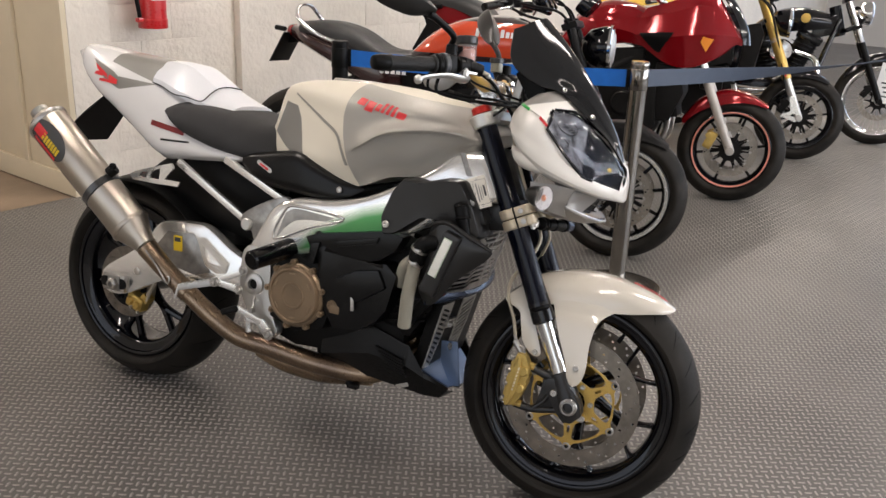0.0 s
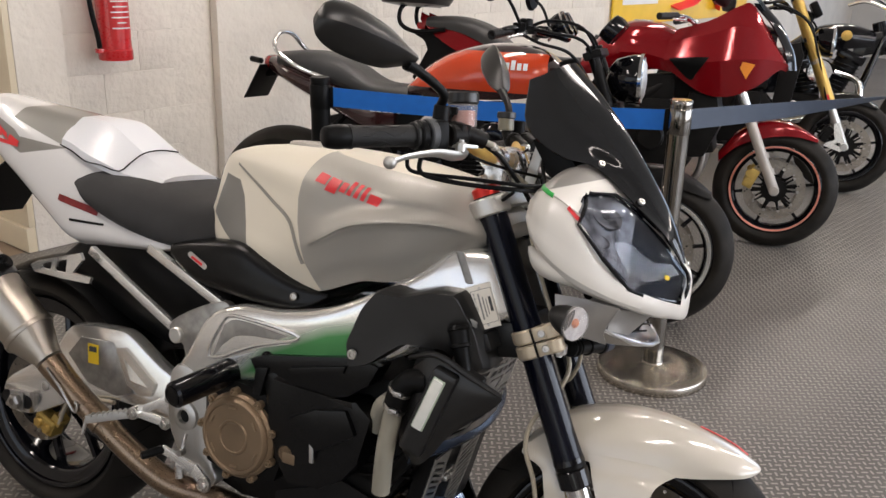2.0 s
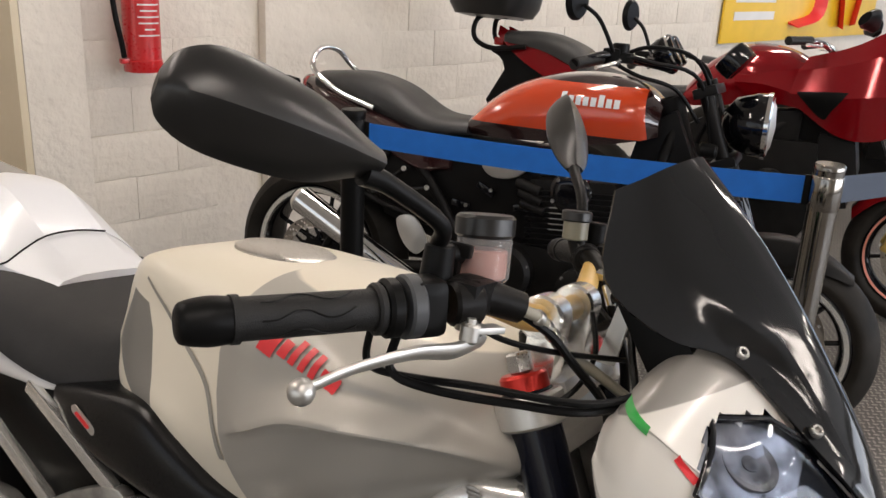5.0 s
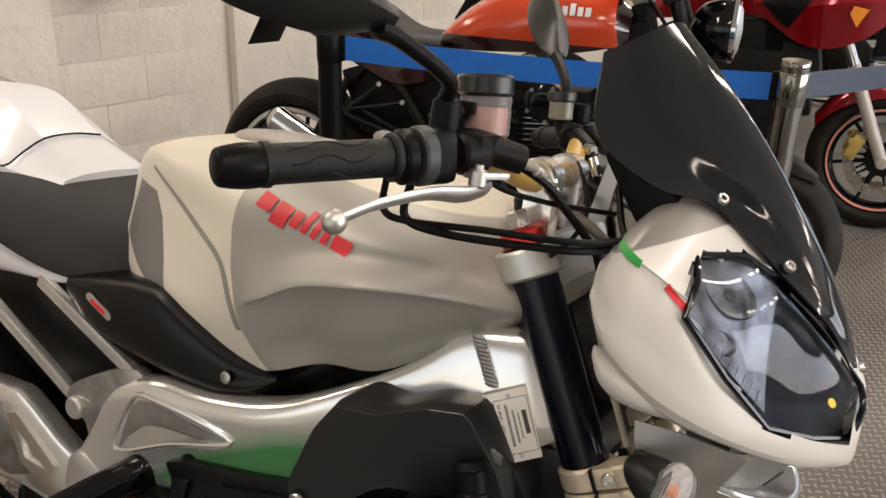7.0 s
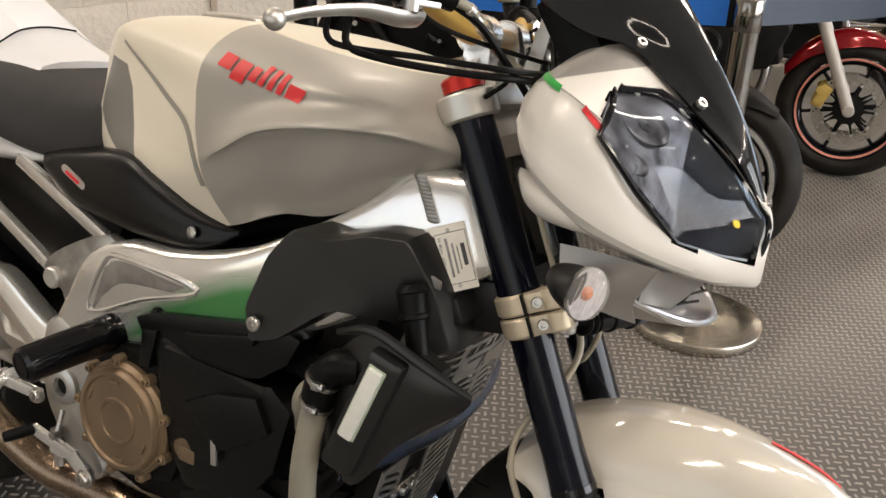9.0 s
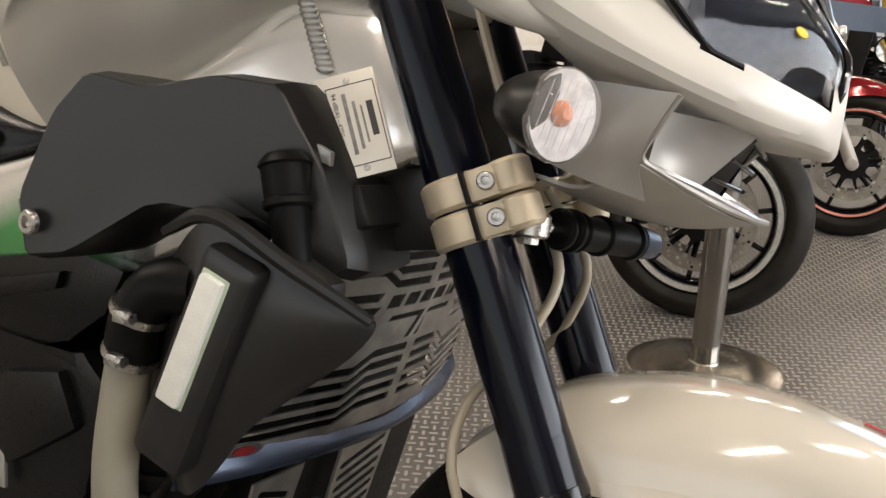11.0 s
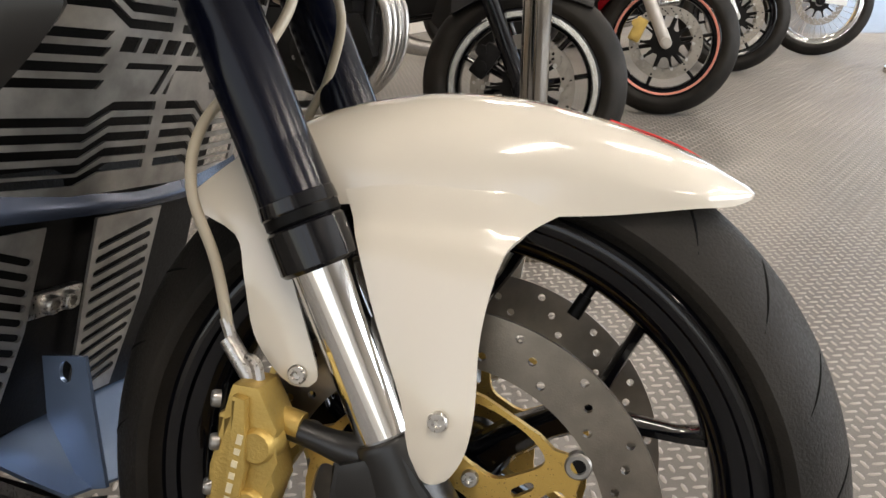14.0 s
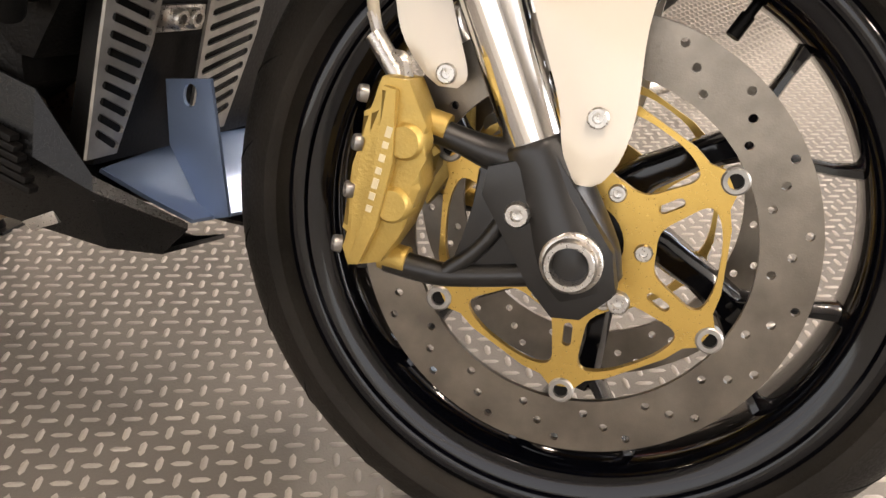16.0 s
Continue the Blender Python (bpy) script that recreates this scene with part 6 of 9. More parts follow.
# cylinder heads, covers and their detail
part("cylinder_cover", prism([(0.735, 0.572), (0.76, 0.585), (0.862, 0.553), (0.944, 0.572), (0.979, 0.545), (0.957, 0.452), (0.930, 0.415), (0.88, 0.382), (0.805, 0.372), (0.772, 0.42), (0.758, 0.47)], -0.205, -0.10, 0.014), PAN_BLACK, eng, "satin black moulded engine cover")
part("cover_crease", prism([(0.80, 0.505), (0.87, 0.455), (0.955, 0.51), (0.93, 0.555), (0.865, 0.54)], -0.216, -0.19, 0.012), PAN_BLACK, eng)
part("timing_window", box(0.009, 0.004, 0.042, pose(0.864, -0.213, 0.456, 0, -4, 0), 0.001), ALU_SATIN, eng)
part("oil_sight", joined(rod((0.800, -0.19, 0.432), (0.800, -0.205, 0.432), 0.016), box(0.03, 0.012, 0.022, pose(0.808, -0.20, 0.424), 0.004)), BRONZE, eng)
part("engine_rail", joined(prism([(0.700, 0.598), (0.735, 0.612), (0.93, 0.652), (0.985, 0.645), (0.965, 0.605), (0.925, 0.575), (0.85, 0.550), (0.76, 0.556), (0.715, 0.575)], -0.202, -0.150, 0.008), prism([(0.72, 0.585), (0.75, 0.592), (0.735, 0.530), (0.715, 0.53)], -0.208, -0.16, 0.006), prism([(0.80, 0.604), (0.92, 0.634), (0.915, 0.618), (0.80, 0.588)], -0.209, -0.198, 0.003)), PAN_BLACK, hero, "black moulded panel below the spar", 25)
for s in (-1, 1):
    part("cylinder_head", joined(prism([(0.86, 0.40), (1.00, 0.38), (1.06, 0.47), (1.03, 0.60), (0.90, 0.62)], s * 0.02, s * 0.150, 0.015)), ENGINE, eng)
    for k in range(7):
        part("fin", box(0.11, 0.012, 0.005, Matrix.Translation((0.99, s * 0.152, 0.425 + 0.018 * k)) @ Matrix.Rotation(radians(-12), 4, "Y"), 0.0015), ENGINE, eng)
for k, (pts, r, mt) in enumerate((
        ([(1.092, -0.235, 0.655), (1.068, -0.245, 0.652), (1.052, -0.247, 0.628), (1.046, -0.246, 0.600)], 0.020, BLACK_PLASTIC),
        ([(1.047, -0.246, 0.608), (1.041, -0.246, 0.570), (1.033, -0.243, 0.51), (1.025, -0.23, 0.435)], 0.0165, SILICONE),
        ([(1.02, -0.19, 0.60), (0.99, -0.19, 0.57), (0.975, -0.17, 0.52)], 0.016, SILICONE),
        ([(1.06, -0.19, 0.50), (1.03, -0.19, 0.46), (1.00, -0.17, 0.42)], 0.014, BLACK_PLASTIC))):
    hs = part("coolant_hose", tube(pts, r, 14, 6), mt, hero, "coolant hose beside the radiator")
    if k == 0:
        for h, rr in (((1.0535, -0.247, 0.634), 0.0215), ((1.0462, -0.246, 0.602), 0.0212)):
            part("hose_clip", rod(Vector(h) + Vector((0.0013, 0, 0.0028)), Vector(h) - Vector((0.0013, 0, 0.0028)), rr, seg=24), STEEL, hs)
            part("clip_screw", joined(box(0.012, 0.008, 0.009, Matrix.Translation(Vector(h) + Vector((0.006, -rr, 0))), 0.002), rod(Vector(h) + Vector((0.010, -rr, 0)), Vector(h) + Vector((0.016, -rr, 0)), 0.0042, seg=8)), STEEL, hs)
# airbox side cover
cover_pts = [(0.958, 0.655), (0.952, 0.700), (0.972, 0.765), (0.992, 0.796), (1.030, 0.790), (1.075, 0.804), (1.116, 0.802), (1.152, 0.738), (1.172, 0.672), (1.158, 0.662), (1.115, 0.700), (1.04, 0.706), (0.985, 0.660)]


def pillow(pts, y_edge, y_mid, y_back, mid_shift=(0, 0)):
    """Moulded cover with a bevelled rim, a plain face and a back."""
    cx, cz = sum(p[0] for p in pts) / len(pts) + mid_shift[0], sum(p[1] for p in pts) / len(pts) + mid_shift[1]
    lp = []
    for i, p in enumerate(pts):
        q, o = pts[(i + 1) % len(pts)], pts[i - 1]
        for a, b, f in ((p, o, 0.10), (p, q, 0.10), (p, q, 0.35), (p, q, 0.65)):
            lp.append((a[0] + (b[0] - a[0]) * f, a[1] + (b[1] - a[1]) * f))
    rings = []
    for f, y in ((0.985, y_back), (1.0, y_edge * 0.4 + y_back * 0.6), (1.0, y_edge), (0.99, y_edge - 0.003), (0.945, y_mid), (0.930, y_mid - 0.001), (0.3, y_mid)):
        rings.append([Vector((cx + (x - cx) * f, y, cz + (z - cz) * f)) for x, z in lp])
    bm = loft(rings)
    for v in bm.verts:
        v.co.y += 0.55 * max(-0.02, v.co.x - 0.97)
    return bm


ac = part("airbox_cover", pillow(cover_pts, -0.250, -0.268, -0.19, (-0.01, 0.015)), GREY_PLASTIC, hero, "satin black moulded airbox cover", 22)
part("bolt", bolt((0.972, -0.275, 0.685), (0, -1, 0), 0.009, 0.005), STEEL, ac)
# radiator side cowl with reflector and filler cap
cowl_side = shell([
    [Vector((1.035, -0.215, 0.640)), Vector((1.040, -0.222, 0.58)), Vector((1.050, -0.222, 0.53)), Vector((1.066, -0.215, 0.495))],
    [Vector((1.085, -0.242, 0.690)), Vector((1.085, -0.246, 0.62)), Vector((1.088, -0.242, 0.56)), Vector((1.095, -0.230, 0.505))],
    [Vector((1.116, -0.244, 0.706)), Vector((1.125, -0.245, 0.650)), Vector((1.125, -0.242, 0.588)), Vector((1.118, -0.230, 0.530))],
    [Vector((1.170, -0.232, 0.680)), Vector((1.175, -0.235, 0.652)), Vector((1.165, -0.232, 0.612)), Vector((1.140, -0.225, 0.565))],
    [Vector((1.224, -0.216, 0.655)), Vector((1.224, -0.215, 0.648)), Vector((1.208, -0.215, 0.628)), Vector((1.176, -0.213, 0.600))]], 0.006)
rs = part("radiator_cowl", cowl_side, GREY_PLASTIC, hero, "satin black radiator side cowl")
part("cowl_lip", tube([(1.06, -0.235, 0.69), (1.116, -0.250, 0.710), (1.17, -0.236, 0.684), (1.224, -0.218, 0.656)], [0.004, 0.006, 0.006, 0.004], 8, 5), GREY_PLASTIC, rs)
part("reflector_mount", box(0.044, 0.030, 0.165, Matrix.Translation((1.110, -0.243, 0.610)) @ Matrix.Rotation(radians(20), 4, "Y") @ Matrix.Rotation(radians(6), 4, "Z"), 0.012, 4), GREY_PLASTIC, rs)
RM = Matrix.Translation((1.1135, -0.2585, 0.627)) @ Matrix.Rotation(radians(20), 4, "Y") @ Matrix.Rotation(radians(6), 4, "Z")
part("reflector", box(0.018, 0.012, 0.096, RM, 0.003), material("pale_reflector", (0.80, 0.80, 0.74), 0.25, vary=0.05, scale=60, bump=0.02, fine=900, coat=0.6), rs, "pale cream side reflector")
part("reflector_rim", box(0.023, 0.008, 0.101, RM @ Matrix.Translation((0, 0.003, 0)), 0.003), material("pale_green_rim", (0.40, 0.47, 0.36), 0.3, vary=0.05, bump=0.0), rs)
CAP0, CAP1 = Vector((1.1325, -0.195, 0.720)), Vector((1.121, -0.190, 0.754))
cap_d = (CAP1 - CAP0).normalized()
fc = part("filler_cap", joined(rod(CAP0, CAP1 - cap_d * 0.010, 0.0165, 0.0178, seg=12, bevel=0.002), rod(CAP1 - cap_d * 0.014, CAP1 - cap_d * 0.003, 0.0195, 0.0170, seg=12, bevel=0.003), rod((1.150, -0.204, 0.672), CAP0 + cap_d * 0.006, 0.0125, 0.0145, seg=18)), BLACK_PLASTIC, hero, "black ribbed coolant filler cap")
part("cap_collar", rod(CAP0 - cap_d * 0.006, CAP0 + cap_d * 0.002, 0.0180, seg=24, bevel=0.002), CAST_BLACK, fc)
part("cap_bracket", prism([(1.094, 0.738), (1.100, 0.766), (1.110, 0.770), (1.148, 0.756), (1.148, 0.746), (1.112, 0.756)], -0.172, -0.167, 0.001), GUARD, hero, "bare metal bracket behind the filler cap")
part("neck_bracket", joined(prism([(1.140, 0.690), (1.185, 0.672), (1.186, 0.662), (1.140, 0.670)], -0.212, -0.192, 0.003), prism([(1.145, 0.668), (1.158, 0.672), (1.166, 0.640), (1.150, 0.640)], -0.215, -0.200, 0.003)), GREY_PLASTIC, hero, "black bracket under the filler neck")
# dark shroud between the steering head and the radiator
part("head_shroud", joined(prism([(1.128, 0.742), (1.196, 0.752), (1.212, 0.716), (1.206, 0.690), (1.150, 0.680), (1.130, 0.700)], -0.105, 0.105, 0.006), prism([(1.120, 0.724), (1.160, 0.735), (1.172, 0.706), (1.140, 0.690)], -0.150, -0.100, 0.006)), GREY_PLASTIC, hero, "black shroud below the steering head")

# radiator with slotted guard: it stands across the bike, bowed back in the middle


def across(bm, x0, lean, bow=0.0, z0=0.6):
    """Puts a plate drawn in x and z across the bike at x0, tilted by lean and bowed."""
    for v in bm.verts:
        y, d, z = v.co.x, v.co.y, v.co.z
        v.co = Vector((x0 - d + lean * (z - z0) + bow * y * y, y, z))
    return bm


part("radiator", across(box(0.40, 0.03, 0.20, pose(0, 0, 0.605), 0.004), 1.105, 0.25, -1.4, 0.6), CAST_BLACK, hero, "black finned radiator core")
outline = [(-0.215, 0.521), (-0.15, 0.513), (-0.08, 0.510), (0.0, 0.512), (0.08, 0.510), (0.15, 0.513), (0.215, 0.521), (0.205, 0.60), (0.195, 0.700), (-0.195, 0.700), (-0.205, 0.60)]
slots = []


def step_slot(s, z, step, y1=0.188, w=0.0037):
    """Slot that runs out from the middle web and steps up or down on its way."""
    path = [(0.007, z), (0.056, z), (0.078, z + step), (y1, z + step)]
    return [(s * y, h - w) for y, h in path] + [(s * y, h + w) for y, h in reversed(path)]


for s in (-1, 1):
    for k in range(3):
        slots.append(step_slot(s, 0.648 + 0.0125 * k, 0.0125))
    for k in range(5):
        slots.append(step_slot(s, 0.5335 + 0.0125 * k, -0.0125 if k else -0.010))
    for k in range(4):
        slots.append([(s * 0.076, 0.5965 + 0.0125 * k), (s * 0.188, 0.5965 + 0.0125 * k), (s * 0.188, 0.6038 + 0.0125 * k), (s * 0.070, 0.6038 + 0.0125 * k)])
for k in range(5):
    slots.append([(-0.062 + 0.0245 * k, 0.626), (-0.044 + 0.0245 * k, 0.626), (-0.040 + 0.0245 * k, 0.638), (-0.058 + 0.0245 * k, 0.638)])
slots.append([(-0.052, 0.613), (-0.006, 0.613), (-0.018, 0.593), (-0.010, 0.593), (0.004, 0.618), (-0.049, 0.618)])
slots.append([(0.009, 0.613), (0.052, 0.613), (0.055, 0.618), (0.012, 0.618), (-0.002, 0.593), (0.004, 0.593)])
gd = part("radiator_guard", across(flat([outline] + slots, 0.003, 0, 0), 1.135, 0.28, -1.0, 0.6), GUARD, hero, "slotted bare metal radiator guard")
lipg = shell([[Vector((1.110 - 0.9 * y * y, y, 0.508 + 0.062 * abs(y))), Vector((1.116 - 0.9 * y * y, y, 0.500 + 0.020 * abs(y))), Vector((1.114 - 0.9 * y * y, y, 0.494 + 0.010 * abs(y)))] for y in (-0.222, -0.18, -0.14, -0.07, 0.0, 0.07, 0.14, 0.18, 0.222)], 0.003)
part("guard_lip", lipg, BLUE_GREY, gd, "dark lower lip of the guard, tinted with reflected daylight")
BADGE_RED = material("faded_badge_red", (0.16, 0.010, 0.014), 0.4, vary=0.2, scale=120, bump=0.0)
for f, mt, dx in ((1.0, GUARD, 0.004), (0.88, INK, 0.0048), (0.55, BADGE_RED, 0.0056)):
    part("badge", across(flat([[(-0.168 + 0.0175 * f * math.cos(a), 0.5175 + 0.0072 * f * math.sin(a)) for a in [2 * math.pi * i / 24 for i in range(24)]]], 0.0008), 1.135 + dx, 0.28, -1.0, 0.6), mt, gd, "small oval red badge")
low = part("oil_cooler", across(box(0.26, 0.03, 0.20, pose(0, 0, 0.40), 0.004), 1.045, 0.235, 0, 0.40), CAST_BLACK, hero, "black lower oil cooler")
for y0, y1, d in ((-0.158, -0.093, 1), (-0.035, 0.052, -1)):
    o = [(y0, 0.487), (y1, 0.487), (y1 - 0.006, 0.40), (y1 - 0.028, 0.312), (y0 + 0.004, 0.312), (y0 + 0.001, 0.40)]
    sl = []
    for i in range(12):
        z = 0.325 + 0.0128 * i
        w = min(y1 - 0.012, y1 - 0.012 - 0.022 * max(0.0, (0.40 - z) / 0.09))
        a, b = (y0 + 0.010, w) if d < 0 else (w, y0 + 0.012)
        sl.append(slot(a, z - 0.006, b, z + 0.008 if d < 0 else z + 0.008, 0.0032, 3))
    part("cooler_guard", across(flat([o] + sl, 0.003, 0, 0), 1.072, 0.235, 0, 0.40), GUARD, hero, "slotted guard strip over the oil cooler")
for yy in (-0.075, -0.055):
    part("guard_bolt", across(joined(bolt((yy, 0, 0.418), (0, -1, 0), 0.009, 0.010)), 1.07, 0.235, 0, 0.40), STEEL, low)
part("cooler_stay", across(box(0.06, 0.01, 0.022, pose(-0.065, 0, 0.418), 0.003), 1.066, 0.235, 0, 0.40), STEEL, low)

# belly pan
for s in (-1, 1):
    pan = shell([
        [Vector((0.745, s * 0.150, 0.318)), Vector((0.745, s * 0.152, 0.28)), Vector((0.750, s * 0.125, 0.245)), Vector((0.755, s * 0.03, 0.228))],
        [Vector((0.82, s * 0.156, 0.350)), Vector((0.82, s * 0.160, 0.30)), Vector((0.82, s * 0.130, 0.245)), Vector((0.82, s * 0.03, 0.222))],
        [Vector((0.90, s * 0.162, 0.392)), Vector((0.90, s * 0.168, 0.32)), Vector((0.90, s * 0.138, 0.245)), Vector((0.90, s * 0.03, 0.218))],
        [Vector((1.01, s * 0.158, 0.362)), Vector((1.01, s * 0.165, 0.31)), Vector((1.01, s * 0.140, 0.240)), Vector((1.01, s * 0.03, 0.216))],
        [Vector((1.050, s * 0.146, 0.298)), Vector((1.054, s * 0.150, 0.286)), Vector((1.055, s * 0.138, 0.236)), Vector((1.06, s * 0.03, 0.214))],
        [Vector((1.104, s * 0.098, 0.257)), Vector((1.105, s * 0.100, 0.252)), Vector((1.088, s * 0.112, 0.230)), Vector((1.085, s * 0.02, 0.218))]], 0.004, 1, 1)
    bp = part("belly_pan", pan, PAN_BLACK, hero, "black belly pan under the engine", 15)
    if s < 0:
        for k in range(6):
            part("vent_slat", box(0.082 - 0.006 * k, 0.010, 0.0055, Matrix.Translation((0.960 + 0.006 * k, -0.171, 0.334 - 0.0085 * k)) @ Matrix.Rotation(radians(14), 4, "Y"), 0.0015), CAST_BLACK, bp)
        part("plate", prism([(0.975, 0.246), (1.01, 0.262), (1.014, 0.252), (0.985, 0.240)], -0.148, -0.143, 0.001), STEEL, bp)
tray = shell([[Vector((1.035, -0.120, 0.296)), Vector((1.030, 0.0, 0.300)), Vector((1.035, 0.120, 0.296))], [Vector((1.070, -0.100, 0.272)), Vector((1.070, 0.0, 0.272)), Vector((1.070, 0.100, 0.272))], [Vector((1.100, -0.086, 0.256)), Vector((1.112, 0.0, 0.250)), Vector((1.100, 0.086, 0.256))]], 0.004)
part("pan_lip", tray, TRAY_BLUE, hero, "front lip of the belly pan, coloured with reflected daylight")
brk = perforated([[(1.055, 0.366), (1.100, 0.372), (1.119, 0.256), (1.095, 0.249), (1.058, 0.31)], slot(1.079, 0.352, 1.080, 0.359, 0.0065)], 0.004, -0.060)
part("pan_bracket", brk, TRAY_BLUE, hero, "upright pan bracket, coloured with reflected daylight")

# exhaust
pipe = part("exhaust_pipe", tube([(0.98, -0.06, 0.36), (0.90, -0.10, 0.25), (0.76, -0.145, 0.245), (0.60, -0.165, 0.262), (0.50, -0.185, 0.275), (0.42, -0.20, 0.315), (0.33, -0.21, 0.372), (0.24, -0.22, 0.435), (0.188, -0.225, 0.477)], [0.026, 0.027, 0.028, 0.028, 0.027, 0.026, 0.026, 0.027, 0.030], 20, 6), HEAT, hero, "heat-tinted link exhaust pipe")
part("collector", tube([(0.88, -0.10, 0.235), (0.74, -0.12, 0.222), (0.62, -0.13, 0.225), (0.55, -0.16, 0.25)], [0.028, 0.036, 0.034, 0.024], 16, 5), HEAT, pipe)
part("pipe_sleeve", rod((0.335, -0.210, 0.368), (0.305, -0.212, 0.387), 0.0285, seg=24, bevel=0.002), HEAT, pipe)
part("spring", tube([(0.21, -0.252, 0.475), (0.25, -0.252, 0.44), (0.285, -0.246, 0.395), (0.292, -0.244, 0.41), (0.285, -0.243, 0.415)], 0.0028, 6, 5), STEEL, pipe)
M0, M1 = Vector((0.185, -0.226, 0.482)), Vector((-0.188, -0.265, 0.802))
md = (M1 - M0).normalized()


def oval(c, d, a, b, n=32):
    u = d.cross(Vector((0, 1, 0))).normalized()
    v = u.cross(d).normalized()
    return [c + u * (a * math.cos(2 * math.pi * k / n)) + v * (b * math.sin(2 * math.pi * k / n)) for k in range(n)]


L = (M1 - M0).length
muf = part("muffler", loft([oval(M0 + md * (L * u), md, a, b) for u, a, b in ((0.0, 0.030, 0.030), (0.03, 0.034, 0.032), (0.13, 0.056, 0.048), (0.145, 0.060, 0.050), (0.5, 0.061, 0.051), (0.95, 0.062, 0.052), (0.965, 0.058, 0.049), (0.99, 0.045, 0.040), (1.0, 0.030, 0.028))]), TITANIUM, hero, "brushed titanium oval muffler")
part("tail_pipe", loft([oval(M1 + md * h, md, r, r) for h, r in ((-0.03, 0.028), (0.022, 0.026), (0.024, 0.022), (-0.02, 0.021))]), GUARD, muf)
part("end_band", loft([oval(M0 + md * (L * u), md, a, b) for u, a, b in ((0.935, 0.0635, 0.0535), (0.94, 0.0645, 0.0545), (0.958, 0.0645, 0.0545), (0.962, 0.0635, 0.0535))]), STEEL, muf)
part("cone_band", loft([oval(M0 + md * (L * u), md, a, b) for u, a, b in ((0.138, 0.0615, 0.0515), (0.142, 0.0625, 0.0525), (0.158, 0.0625, 0.0525), (0.162, 0.0615, 0.0515))]), TITANIUM, muf)
part("strap", loft([oval(M0 + md * (L * u), md, a, b) for u, a, b in ((0.40, 0.0625, 0.0525), (0.405, 0.0645, 0.0545), (0.44, 0.0645, 0.0545), (0.445, 0.0625, 0.0525))]), CARBON, muf, "carbon mounting strap")
cen = M0 + md * (L * 0.425)
part("strap_lug", joined(rod(cen + Vector((0.045, -0.02, 0.055)), cen + Vector((0.062, -0.012, 0.072)), 0.016, bevel=0.002), bolt(cen + Vector((0.070, -0.028, 0.078)), (0.2, -1, 0.2), 0.010, 0.008)), CAST_BLACK, muf)
tl = M0 + md * (L * 0.82)
mu = md.cross(Vector((0, 1, 0))).normalized()
mv = mu.cross(md).normalized()
FRONT = math.pi * (1.5 if mv.y > 0 else 0.5)


def on_muffler(a, h, off):
    """Point on the muffler's outer side: angle from its middle, way along its axis."""
    return tl + mu * ((0.0612 + off) * math.cos(FRONT + a)) + mv * ((0.0512 + off) * math.sin(FRONT + a)) + md * h


badge = part("badge", shell([[on_muffler(0.72 * a, 0.072 * math.sqrt(1.03 - a * a) * k, 0.0012) for k in (-1, -0.5, 0, 0.5, 1)] for a in (-1, -0.92, -0.7, -0.35, 0, 0.35, 0.7, 0.92, 1)], 0.0008, 2, 2), INK, muf, "dark oval badge on the muffler")
part("badge_mark", shell([[on_muffler(a, h + 0.010 * math.cos(3 * h / 0.02), 0.0022) for h in (0.022, 0.036, 0.050)] for a in (-0.28, -0.05, 0.20)], 0.0006, 3, 3), DECAL_RED, badge, "red mark on the badge")
for k in range(7):
    h0 = 0.016 - 0.0105 * k
    part("lettering", shell([[on_muffler(a, h0 + dh, 0.0022) for dh in (-0.0038, 0.0038)] for a in (-0.16, 0.02, 0.22)], 0.0006, 2, 2), YELLOW, badge)
part("badge_band", shell([[on_muffler(a, h, 0.0022) for h in (-0.050, 0.0, 0.040)] for a in (0.34, 0.44, 0.54)], 0.0006, 2, 3), DECAL_RED, badge, "dark red band under the lettering")

